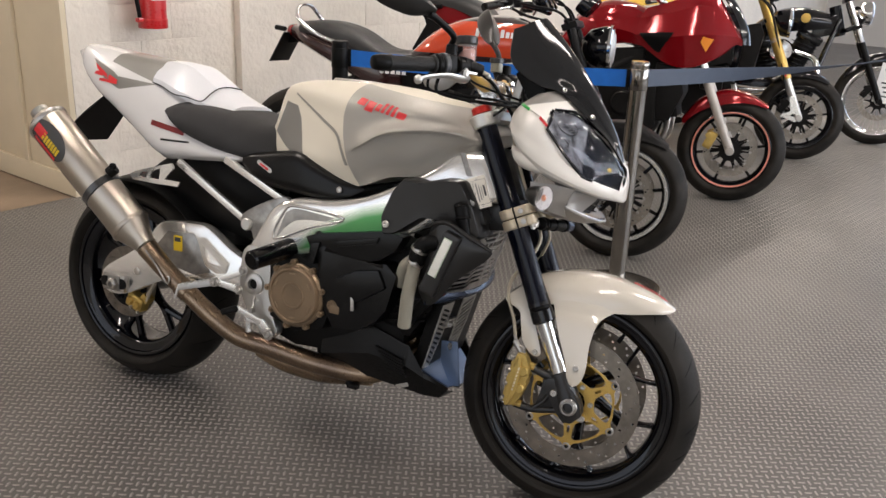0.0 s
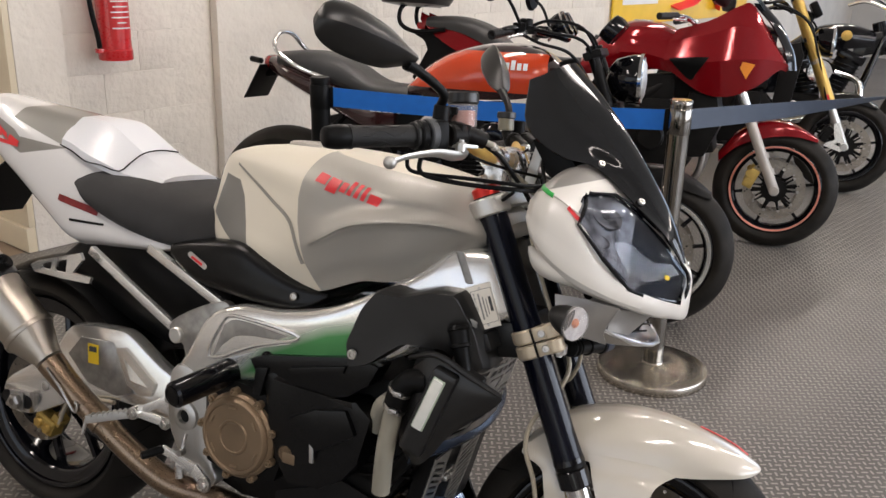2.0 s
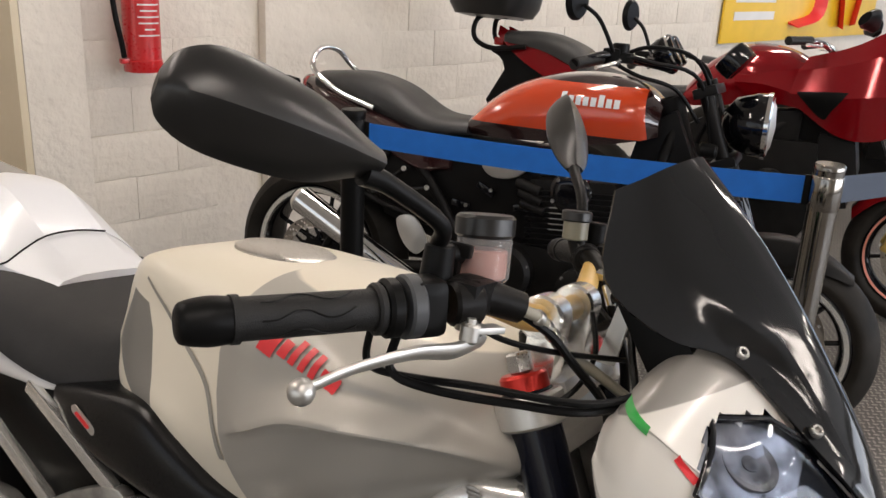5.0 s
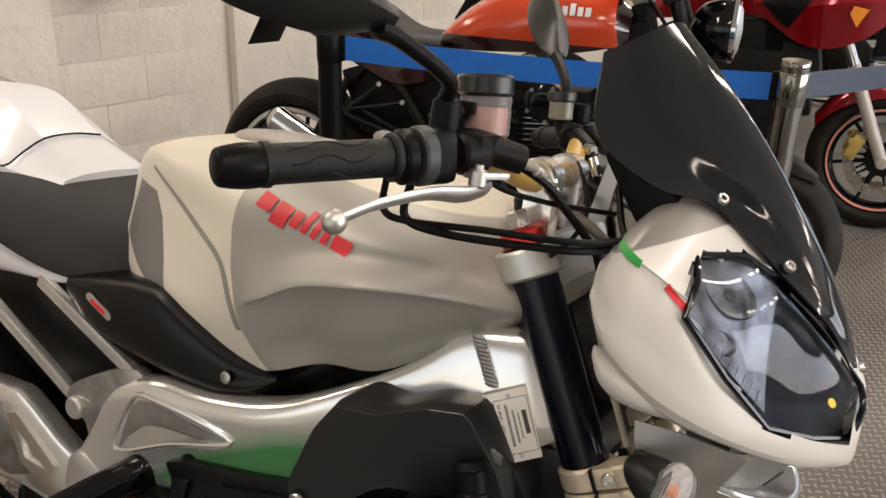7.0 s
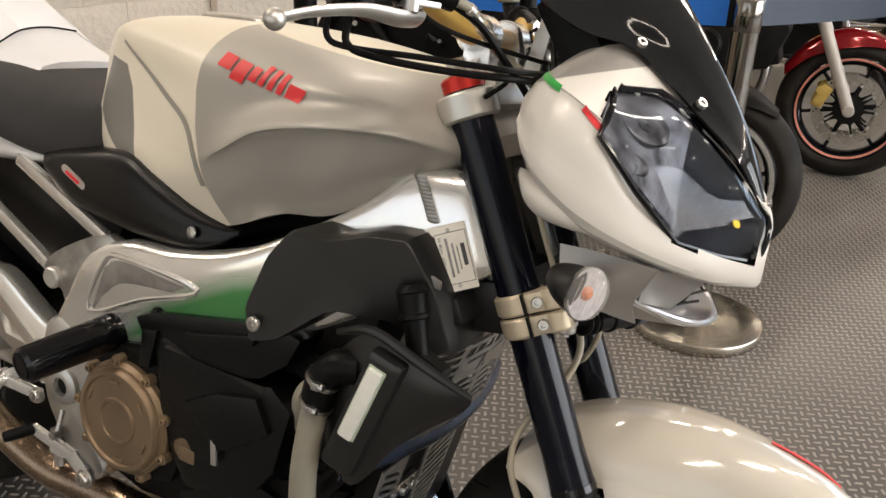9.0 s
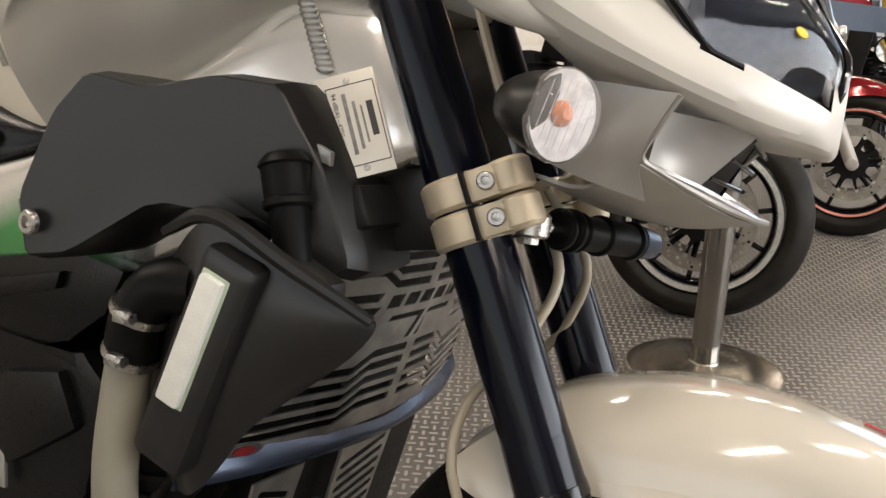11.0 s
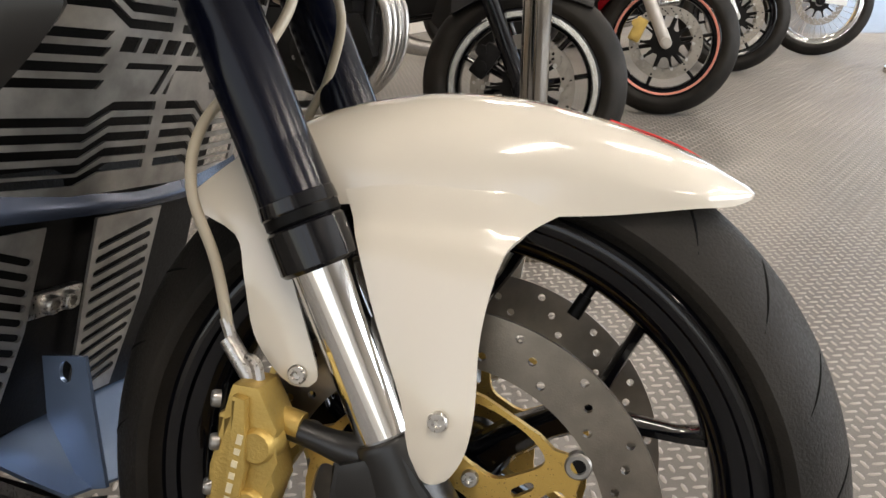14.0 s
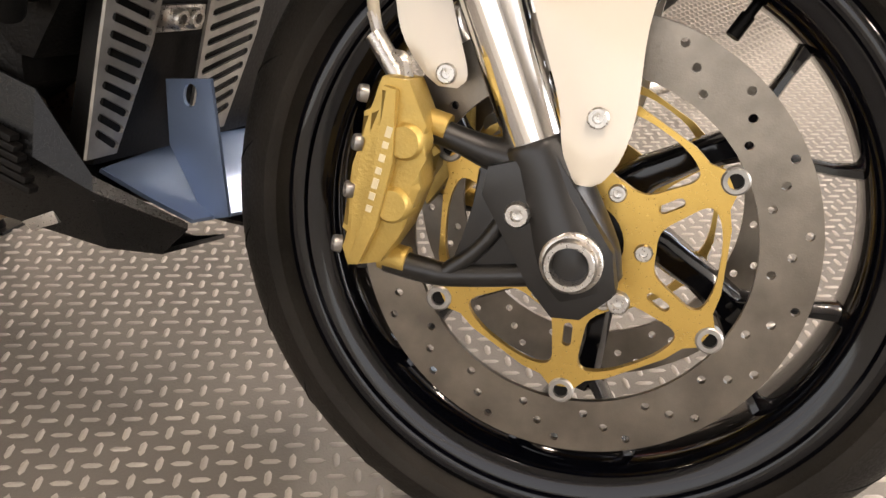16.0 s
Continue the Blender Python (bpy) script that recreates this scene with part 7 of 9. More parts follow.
# swingarm, subframe and rear parts
arm_out = smooth_loop([(-0.055, 0.350), (0.045, 0.418), (0.112, 0.470), (0.150, 0.520), (0.19, 0.536), (0.285, 0.545), (0.33, 0.540), (0.42, 0.490), (0.52, 0.455), (0.55, 0.42), (0.52, 0.385), (0.43, 0.39), (0.34, 0.40), (0.26, 0.395), (0.15, 0.36), (0.03, 0.300), (-0.045, 0.297)], 4)
for s in (-1, 1):
    sw = part("swingarm", flat([arm_out], 0.038, s * 0.125, 0.009), ALU, hero, "polished aluminium swingarm")
    part("recess", flat([[(0.155, 0.470), (0.192, 0.514), (0.283, 0.521), (0.300, 0.505), (0.345, 0.425), (0.300, 0.408), (0.215, 0.418)]], 0.006, s * 0.1440, 0.004), GUARD, sw)
    part("rib", flat([[(0.30, 0.515), (0.325, 0.522), (0.415, 0.462), (0.405, 0.430), (0.375, 0.425), (0.335, 0.44)], [(0.322, 0.500), (0.345, 0.452), (0.395, 0.448)]], 0.008, s * 0.146, 0.002), ALU, sw)
    part("axle_block", box(0.085, 0.022, 0.052, pose(-0.005, s * 0.145, 0.324), 0.004), STEEL, sw)
    part("axle_slot", flat([slot(-0.040, 0.3235, 0.030, 0.3235, 0.015, 6)], 0.003, s * 0.1565, 0.001), CAST_BLACK, sw)
    part("slide_plate", box(0.046, 0.006, 0.044, pose(-0.002, s * 0.158, 0.3235), 0.002), GUARD, sw)
    part("swingarm_plug", lathe([(0.011, 0.0), (0.011, 0.002), (0.008, 0.003), (0.001, 0.003)], 20, Matrix.Translation((0.075, s * 0.1438, 0.372)) @ Matrix.Rotation(radians(180 if s < 0 else 0), 4, "Z")), STEEL, sw)
    part("axle_nut", lathe([(0.019, 0), (0.019, 0.012), (0.014, 0.016), (0.009, 0.016), (0.008, 0.004), (0.001, 0.004)], 6, Matrix.Translation((0.0, s * 0.160, 0.322)) @ Matrix.Rotation(radians(180 if s < 0 else 0), 4, "Z")), STEEL, sw)
    part("adjuster", rod((-0.075, s * 0.135, 0.316), (-0.035, s * 0.135, 0.318), 0.006, seg=8), STEEL, sw)
    pv = part("pivot_plate", flat([smooth_loop([(0.50, 0.52), (0.545, 0.53), (0.58, 0.50), (0.585, 0.43), (0.60, 0.36), (0.615, 0.315), (0.59, 0.298), (0.56, 0.32), (0.52, 0.365), (0.495, 0.42)], 4)], 0.035, s * 0.170, 0.006), ALU_SATIN, hero, "satin alloy swingarm pivot plate")
    part("pivot_nut", lathe([(0.030, 0), (0.030, 0.008), (0.022, 0.012), (0.015, 0.012), (0.013, 0.002), (0.001, 0.002)], 28, Matrix.Translation((0.541, s * 0.187, 0.436)) @ Matrix.Rotation(radians(180 if s < 0 else 0), 4, "Z")), ALU_SATIN, pv)
    part("pivot_socket", rod((0.541, s * 0.184, 0.436), (0.541, s * 0.1915, 0.436), 0.0155, seg=24), CAST_BLACK, pv)
    sl = part("crash_bobbin", joined(rod((0.645, s * 0.17, 0.556), (0.620, s * 0.318, 0.534), 0.027, 0.0255, seg=24, bevel=0.005)), GLOSS_BLACK, hero, "black crash protector bobbin")
    part("bobbin_socket", lathe([(0.019, 0.0), (0.019, 0.0012), (0.0155, 0.0015), (0.014, -0.004), (0.001, -0.004)], 24, Matrix.Translation((0.6198, s * 0.3185, 0.534)) @ Vector((0, 1, 0)).rotation_difference(Vector((-0.025, s * 0.148, -0.022))).to_matrix().to_4x4()), CAST_BLACK, sl)
    # subframe rails
    part("subframe_rail", bar((0.488, s * 0.150, 0.585), (0.225, s * 0.155, 0.724), 0.019, 0.013), ALU, hero, "aluminium subframe rail")
    part("subframe_rail", bar((0.605, s * 0.152, 0.664), (0.38, s * 0.142, 0.752), 0.019, 0.013), ALU, hero, "aluminium subframe rail")
    part("rail_lug", joined(rod((0.482, s * 0.135, 0.588), (0.482, s * 0.170, 0.588), 0.017, bevel=0.003)), ALU_SATIN, hero)
    part("frame_bracket", flat([smooth_loop([(0.46, 0.60), (0.50, 0.635), (0.585, 0.675), (0.61, 0.66), (0.58, 0.56), (0.54, 0.51), (0.515, 0.52), (0.50, 0.57)], 3)], 0.02, s * 0.150, 0.004), GUARD, hero, "cast subframe bracket")
# muffler hanger: drilled plate
part("hanger_plate", flat([[(0.075, 0.668), (0.100, 0.682), (0.200, 0.712), (0.228, 0.720), (0.236, 0.706), (0.205, 0.672), (0.262, 0.672), (0.255, 0.658), (0.180, 0.655), (0.090, 0.655)], [(0.108, 0.666), (0.120, 0.679), (0.145, 0.687), (0.138, 0.666)], [(0.150, 0.667), (0.160, 0.690), (0.190, 0.700), (0.186, 0.668)]], 0.008, -0.185, 0.001), ALU, hero, "drilled aluminium muffler hanger")
# foot pegs and brake pedal
peg_a, peg_b = Vector((0.432, -0.230, 0.424)), Vector((0.345, -0.266, 0.400))
peg = part("footpeg", bar(peg_a, peg_b, 0.017, 0.011, 0.003), ALU_SATIN, hero, "knurled alloy foot peg")
for k in range(7):
    part("tooth", box(0.005, 0.017, 0.006, Matrix.Translation(peg_a.lerp(peg_b, 0.16 + 0.12 * k) + Vector((0, 0, 0.008))) @ Matrix.Rotation(radians(22), 4, "Z"), 0.001), ALU_SATIN, peg)
part("feeler", rod(peg_b, peg_b + Vector((-0.004, -0.006, -0.032)), 0.0045, 0.0035, seg=12, bevel=0.001), STEEL, peg)
hg = part("peg_hanger", joined(bar((0.516, -0.200, 0.470), (0.440, -0.224, 0.429), 0.018, 0.009, 0.003), bar((0.508, -0.205, 0.414), (0.440, -0.224, 0.428), 0.018, 0.009, 0.003), rod((0.440, -0.212, 0.428), (0.440, -0.236, 0.428), 0.0135, seg=20, bevel=0.002)), ALU, hero, "polished foot peg hanger")
for hp in ((0.512, -0.208, 0.470), (0.505, -0.213, 0.415), (0.44, -0.238, 0.428)):
    part("bolt", joined(bolt(hp, (0, -1, 0), 0.0095, 0.006), rod(hp, Vector(hp) + Vector((0, 0.006, 0)), 0.0125, seg=18)), STEEL, hg)
pedal = part("brake_pedal", joined(bar((0.614, -0.206, 0.313), (0.584, -0.212, 0.346), 0.024, 0.009, 0.003), bar((0.588, -0.212, 0.343), (0.512, -0.224, 0.368), 0.017, 0.009, 0.003), bar((0.590, -0.210, 0.338), (0.545, -0.218, 0.342), 0.010, 0.007, 0.002)), ALU, hero, "polished alloy brake pedal")
part("toe_peg", rod((0.514, -0.222, 0.367), (0.494, -0.262, 0.360), 0.0095, 0.0085, seg=16, bevel=0.002), BLACK_PLASTIC, pedal)
part("pedal_bolt", joined(rod((0.612, -0.205, 0.314), (0.612, -0.214, 0.314), 0.0165, seg=24, bevel=0.002), bolt((0.612, -0.214, 0.314), (0, -1, 0), 0.011, 0.007)), STEEL, pedal)
part("clevis", joined(rod((0.560, -0.214, 0.372), (0.560, -0.228, 0.372), 0.007, seg=12), rod((0.560, -0.220, 0.372), (0.556, -0.205, 0.405), 0.004, seg=10)), STEEL, pedal)
part("return_spring", tube([(0.525, -0.195, 0.36), (0.53, -0.195, 0.33), (0.535, -0.195, 0.30)], 0.008, 8, 5), STEEL, hero)
# rear caliper, hugger, undertail
rcal = part("rear_caliper", joined(box(0.062, 0.042, 0.044, pose(0.058, -0.116, 0.270, 0, 20, 0), 0.010, 3), box(0.030, 0.030, 0.024, pose(0.092, -0.114, 0.286, 0, 35, 0), 0.006)), GOLD_CAST, hero, "small gold rear brake caliper")
for px, pz in ((0.046, 0.276), (0.073, 0.264)):
    part("piston_cap", rod((px, -0.136, pz), (px, -0.144, pz), 0.0135, 0.0115, seg=20, bevel=0.002), GOLD, rcal)
    part("bolt", bolt((px + 0.006, -0.138, pz - 0.020), (0, -1, 0), 0.005, 0.005), STEEL, rcal)
part("bleed_nipple", rod((0.094, -0.120, 0.294), (0.104, -0.124, 0.312), 0.004, 0.003, seg=10), STEEL, rcal)
part("rear_brake_hose", tube([(0.10, -0.125, 0.28), (0.125, -0.13, 0.33), (0.17, -0.14, 0.37), (0.30, -0.15, 0.39)], 0.005, 8, 5), HOSE_PALE, hero)
hug = shell([[Vector((0.318 * 1.03 * math.cos(a) + 0.012, y, 0.318 + 0.318 * 1.06 * math.sin(a) - 0.02 * (abs(y) / 0.1) ** 2)) for y in (-0.11, -0.085, 0.0, 0.085, 0.11)] for a in [radians(d) for d in (28, 45, 62, 80, 98, 112)]], 0.003)
part("rear_hugger", hug, BLACK_PLASTIC, hero, "black plastic rear wheel hugger")
part("undertail", hull([(0.02, [(0.0, 0.66), (0.06, 0.66), (0.07, 0.64), (0.05, 0.62)]), (0.15, [(0, 0.74), (0.08, 0.735), (0.10, 0.66), (0.07, 0.60)]), (0.30, [(0, 0.76), (0.09, 0.75), (0.115, 0.66), (0.08, 0.55)]), (0.45, [(0, 0.76), (0.09, 0.75), (0.12, 0.66), (0.09, 0.53)]), (0.58, [(0, 0.74), (0.09, 0.73), (0.12, 0.66), (0.09, 0.56)])], 4, 4), BLACK_PLASTIC, hero, "black undertail box")
part("shock", joined(tube([(0.46, -0.01, 0.47), (0.50, -0.01, 0.55), (0.53, -0.01, 0.62)], 0.033, 14, 4)), CAST_BLACK, hero, "black rear shock absorber")
part("plate_hanger", shell([[Vector((-0.16, y * 0.5, 0.885)), Vector((-0.24, y * 0.9, 0.80)), Vector((-0.315, y, 0.715))] for y in (-0.095, 0.0, 0.095)], 0.004), BLACK_PLASTIC, hero, "black number plate hanger under the tail")
part("tail_lamp", prism([(-0.290, 0.995), (-0.276, 1.002), (-0.250, 0.945), (-0.262, 0.942)], -0.05, 0.05, 0.006), material("clear_tail_lens", (0.60, 0.57, 0.55), 0.15, vary=0.1, scale=60, bump=0.0, coat=0.6), hero, "clear tail lamp lens")
part("swing_label", box(0.032, 0.001, 0.045, pose(0.232, -0.1495, 0.487, 0, -3, 0), 0), YELLOW, hero, "small yellow label on the swingarm")
part("swing_label_mark", box(0.022, 0.001, 0.012, pose(0.231, -0.1503, 0.498, 0, -3, 0), 0), INK, hero)
# side stand on the far side
part("side_stand", joined(tube([(0.56, 0.14, 0.28), (0.53, 0.19, 0.15), (0.50, 0.245, 0.043)], [0.013, 0.012, 0.011], 12, 4), box(0.06, 0.045, 0.008, Matrix.Translation((0.495, 0.252, 0.0405)) @ Matrix.Rotation(radians(9), 4, "X"), 0.003)), CAST_BLACK, hero, "black side stand")
part("lower_tab", joined(rod((0.84, -0.13, 0.235), (0.83, -0.135, 0.205), 0.010), box(0.03, 0.02, 0.012, pose(0.845, -0.135, 0.206), 0.003)), CAST_BLACK, hero)

# ---- the other motorcycles ----
def wheel(bike, name, x, R, w, rim, rim_mat, spokes, spoke_mat, label, wire=False, pin=None, lip=None):
    m = Matrix.Translation((x, 0, R))
    wh = part(name, transformed(rim_mesh(rim, w, 56, 0.018), m), rim_mat, bike, label)
    part("tyre", transformed(tyre_mesh(R, rim + 0.004, w * 1.05, 56, 0.05), m), RUBBER, wh, "black road tyre")
    part("hub", transformed(lathe([(0.028, -0.06), (0.04, -0.05), (0.03, 0), (0.04, 0.05), (0.028, 0.06)], 24), m), spoke_mat, wh)
    for i in range(spokes):
        a = 2 * math.pi * i / spokes + 0.2
        if wire:
            b = a + (0.28 if i % 2 else -0.28)
            sp = rod((0.036 * math.cos(b), (0.04 if i % 4 < 2 else -0.04), 0.036 * math.sin(b)), ((rim - 0.02) * math.cos(a), 0, (rim - 0.02) * math.sin(a)), 0.0018, seg=6)
        else:
            sp = tube([(0.03 * math.cos(a), 0, 0.03 * math.sin(a)), (0.11 * math.cos(a), 0, 0.11 * math.sin(a)), ((rim - 0.018) * math.cos(a), 0, (rim - 0.018) * math.sin(a))], [0.013, 0.009, 0.008], 8, 3, 0.9)
        part("spoke", transformed(sp, m), spoke_mat, wh)
    for mt, wide in ([(pin, 0.012)] if pin else []) + ([(lip, 0.021)] if lip else []):
        for s in (-1, 1):
            ring = [(rim - 0.001, s * 0.41 * w), (rim - 0.003, s * 0.445 * w), (rim - wide + 0.004, s * 0.440 * w), (rim - wide, s * 0.40 * w), (rim - wide + 0.006, s * 0.38 * w)]
            part("rim_line", transformed(lathe(ring, 64, closed=True), m), mt, wh)
    return wh


PARKED_DISC = material("dull_disc_steel", (0.34, 0.31, 0.27), 0.38, 1.0, 0.2, 20, 0.0, 500)


def discs(bike, x, z, R, cal_mat, sides=(-1, 1), cal_at=(-0.105, 0.075), yy=0.07, hole=0.0048):
    for s in sides:
        d = part("brake_disc", transformed(disc_mesh(R, R * 0.74, s * yy, 0.005, [(R * 0.79, 0.0), (R * 0.86, 0.085), (R * 0.93, 0.17)], 24, hole), Matrix.Translation((x, 0, z))), PARKED_DISC, bike, "drilled steel brake disc")
        star = []
        for i in range(10):
            a = 2 * math.pi * i / 10
            for da, rr in ((-0.28, 0.40), (-0.11, 0.43), (-0.040, 0.60), (-0.045, 0.755), (0.045, 0.755), (0.040, 0.60), (0.11, 0.43), (0.28, 0.40)):
                star.append((R * rr * math.cos(a + da), R * rr * math.sin(a + da)))
        part("carrier", transformed(flat([star, circle(0, 0, 0.03, 20)], 0.006, s * yy), Matrix.Translation((x, 0, z))), CAST_BLACK, d)
        for i in range(10):
            a = 2 * math.pi * i / 10
            part("bobbin", rod((x + R * 0.745 * math.cos(a), s * (yy - 0.004), z + R * 0.745 * math.sin(a)), (x + R * 0.745 * math.cos(a), s * (yy + 0.006), z + R * 0.745 * math.sin(a)), 0.007, seg=10), STEEL, d)
        cx, cz = cal_at
        a = math.degrees(math.atan2(cz, cx))
        part("caliper", joined(box(0.10, 0.045, 0.05, Matrix.Translation((x + cx, s * (yy + 0.018), z + cz)) @ Matrix.Rotation(radians(-a + 90), 4, "Y"), 0.012), rod((x + cx * 1.1, s * (yy + 0.03), z + cz * 1.1 + 0.022), (x + cx * 1.1, s * (yy + 0.048), z + cz * 1.1 + 0.022), 0.016), rod((x + cx * 1.1, s * (yy + 0.03), z + cz * 1.1 - 0.022), (x + cx * 1.1, s * (yy + 0.048), z + cz * 1.1 - 0.022), 0.016)), cal_mat, d)


def simple_fork(bike, x, z, top_x, top_z, upper, lower, y=0.095, usd=False):
    a, b = Vector((x, 0, z)), Vector((top_x, 0, top_z))
    for s in (-1, 1):
        o = Vector((0, s * y, 0))
        k = 0.30 if usd else 0.56
        r0, r1 = (0.025, 0.033) if usd else (0.025, 0.0205)
        f = part("fork_leg", rod(a + o, a.lerp(b, k) + o, r0, seg=20, bevel=0.003), lower, bike)
        part("fork_tube", rod(a.lerp(b, k - 0.02) + o, b + o, r1, seg=20, bevel=0.002), upper, f)
        part("axle_lug", joined(rod(a + Vector((0, s * (y - 0.02), 0)), a + Vector((0, s * (y + 0.03), 0)), 0.024, bevel=0.003), rod(a + Vector((0, s * (y + 0.028), 0)), a + Vector((0, s * (y + 0.036), 0)), 0.014, seg=6)), lower, f)
    for k, w in ((0.70, 0.05), (0.96, 0.045)):
        part("yoke", box(0.07, 0.25, 0.03, Matrix.Translation(a.lerp(b, k)) @ Matrix.Rotation(math.atan2(top_x - x, top_z - z), 4, "Y"), 0.008), CAST_BLACK, bike)


def fins(x, z, n, w, d, step, mat, bike, tilt=0, y=0.0):
    for k in range(n):
        part("fin", box(w, d, 0.004, Matrix.Translation((x + math.sin(radians(tilt)) * step * k, y, z + step * k)) @ Matrix.Rotation(radians(tilt), 4, "Y"), 0.001), mat, bike)


# roadster with the orange tank
kawa = thing("motorcycle", pose(-0.686, 4.165, 0, -5, 0, -14), "retro roadster motorcycle with orange and maroon tank", "motorcycle", "parked motorcycles")
wheel(kawa, "front_wheel", 1.47, 0.300, 0.120, 0.218, GLOSS_BLACK, 10, GLOSS_BLACK, "black front wheel with a bright rim edge", lip=ALU)
wheel(kawa, "rear_wheel", -0.10, 0.332, 0.175, 0.235, GLOSS_BLACK, 10, GLOSS_BLACK, "black rear wheel with a bright rim edge", lip=ALU)
discs(kawa, 1.47, 0.300, 0.150, CAST_BLACK)
discs(kawa, -0.10, 0.332, 0.125, CAST_BLACK, (-1,), (0.10, 0.06), 0.09)
simple_fork(kawa, 1.47, 0.300, 1.165, 1.06, CAST_BLACK, GLOSS_BLACK)
part("front_mudguard", hull([(1.26, [(0, 0.56), (0.05, 0.55), (0.07, 0.50)]), (1.36, [(0, 0.625), (0.055, 0.61), (0.075, 0.55)]), (1.48, [(0, 0.635), (0.055, 0.62), (0.075, 0.56)]), (1.58, [(0, 0.60), (0.05, 0.585), (0.07, 0.55)]), (1.66, [(0, 0.545), (0.03, 0.54), (0.05, 0.525)])], 5, 4), CAST_BLACK, kawa, "black front mudguard")
KT = zones(material("retro_tank_paint", (0.56, 0.055, 0.012), 0.18, vary=0.05, bump=0.0, coat=1.0), [
    ((0.022, 0.008, 0.008), 0.15, 0.0, [(0.0, -1.0, 0.872)]),
    ((0.022, 0.008, 0.008), 0.15, 0.0, [edge((0.42, 0.93), (0.62, 1.045)), (-1.0, 0.0, 0.9)]),
    ((0.022, 0.008, 0.008), 0.15, 0.0, [(0.0, 1.0, -1.022)]),
    ((0.022, 0.008, 0.008), 0.15, 0.0, [(1.0, 0.15, -1.165)])])
ktank = hull([
    (0.445, [(0, 0.868), (0.05, 0.866), (0.085, 0.855), (0.09, 0.835), (0.07, 0.825)]),
    (0.510, [(0, 0.945), (0.06, 0.938), (0.105, 0.91), (0.12, 0.86), (0.10, 0.825)]),
    (0.600, [(0, 1.010), (0.07, 1.000), (0.12, 0.962), (0.138, 0.89), (0.12, 0.828)]),
    (0.730, [(0, 1.050), (0.08, 1.038), (0.14, 0.995), (0.160, 0.92), (0.14, 0.838)]),
    (0.860, [(0, 1.055), (0.085, 1.042), (0.15, 1.000), (0.170, 0.93), (0.15, 0.848)]),
    (0.960, [(0, 1.030), (0.08, 1.018), (0.14, 0.985), (0.160, 0.93), (0.14, 0.868)]),
    (1.020, [(0, 0.985), (0.06, 0.978), (0.10, 0.955), (0.12, 0.92), (0.10, 0.885)])], 6, 5)
for v in ktank.verts:  # longer towards the steering head
    v.co.x += 0.04 * min(1.0, (v.co.x - 0.445) / 0.30)
ktree = tree_of(ktank)
kt = part("fuel_tank", ktank, KT, kawa, "glossy orange tank edged in maroon")
for k in range(8):
    x = 0.770 + 0.0232 * k
    hgt = 0.034 if k in (0, 5) else 0.025
    part("lettering", draped(ktree, [(x, 0.958), (x + 0.0165, 0.958)], [(x, 0.958 + hgt), (x + 0.0165, 0.958 + hgt)], 0.003, 4, 4), PAPER, kt, "white tank lettering reduced to bars")
part("seat", hull([
    (-0.11, [(0, 0.975), (0.06, 0.972), (0.10, 0.955), (0.105, 0.93), (0.09, 0.915)]),
    (0.04, [(0, 0.985), (0.08, 0.982), (0.125, 0.955), (0.13, 0.91), (0.11, 0.885)]),
    (0.18, [(0, 0.955), (0.085, 0.95), (0.13, 0.92), (0.135, 0.875), (0.12, 0.85)]),
    (0.32, [(0, 0.88), (0.085, 0.877), (0.135, 0.86), (0.14, 0.83), (0.12, 0.81)]),
    (0.46, [(0, 0.872), (0.07, 0.868), (0.10, 0.85), (0.11, 0.83), (0.09, 0.82)])], 5, 5), VINYL, kawa, "long stitched black seat")
part("tail_unit", hull([
    (-0.165, [(0, 0.955), (0.04, 0.952), (0.07, 0.935), (0.07, 0.905), (0.05, 0.89)]),
    (-0.05, [(0, 0.93), (0.09, 0.925), (0.125, 0.90), (0.125, 0.86), (0.09, 0.84)]),
    (0.12, [(0, 0.87), (0.10, 0.868), (0.14, 0.85), (0.14, 0.79), (0.11, 0.765)]),
    (0.30, [(0, 0.815), (0.10, 0.815), (0.15, 0.805), (0.15, 0.71), (0.12, 0.69)]),
    (0.42, [(0, 0.80), (0.10, 0.80), (0.14, 0.79), (0.14, 0.72), (0.11, 0.70)])], 5, 4), MAROON, kawa, "maroon tail unit and side cover")
part("tail_lamp", tube([(-0.16, -0.03, 0.925), (-0.19, 0, 0.925), (-0.16, 0.03, 0.925)], 0.03, 12, 4), material("red_lamp_lens", (0.30, 0.015, 0.015), 0.2, vary=0.1, bump=0.0), kawa)
part("grab_rail", tube([(0.14, -0.145, 0.875), (0.0, -0.150, 0.92), (-0.10, -0.14, 0.985), (-0.125, -0.06, 1.045), (-0.125, 0.06, 1.045), (-0.10, 0.14, 0.985), (0.0, 0.150, 0.92), (0.14, 0.145, 0.875)], 0.010, 10, 6), CHROME, kawa, "bent chrome grab rail")
part("number_plate", box(0.16, 0.21, 0.004, Matrix.Translation((-0.225, 0, 0.845)) @ Matrix.Rotation(radians(-62), 4, "Y"), 0.001), BLACK_PLASTIC, kawa, "plain black plate under the tail")
part("plate_arm", joined(rod((-0.10, 0, 0.90), (-0.21, 0, 0.88), 0.02), rod((-0.25, -0.06, 0.935), (-0.19, -0.09, 0.93), 0.012)), BLACK_PLASTIC, kawa)
for k in range(5):
    part("side_lettering", box(0.020, 0.001, 0.026, pose(0.335 + 0.027 * k, -0.1535, 0.776, 0, 4, 0), 0), PAPER, kawa)
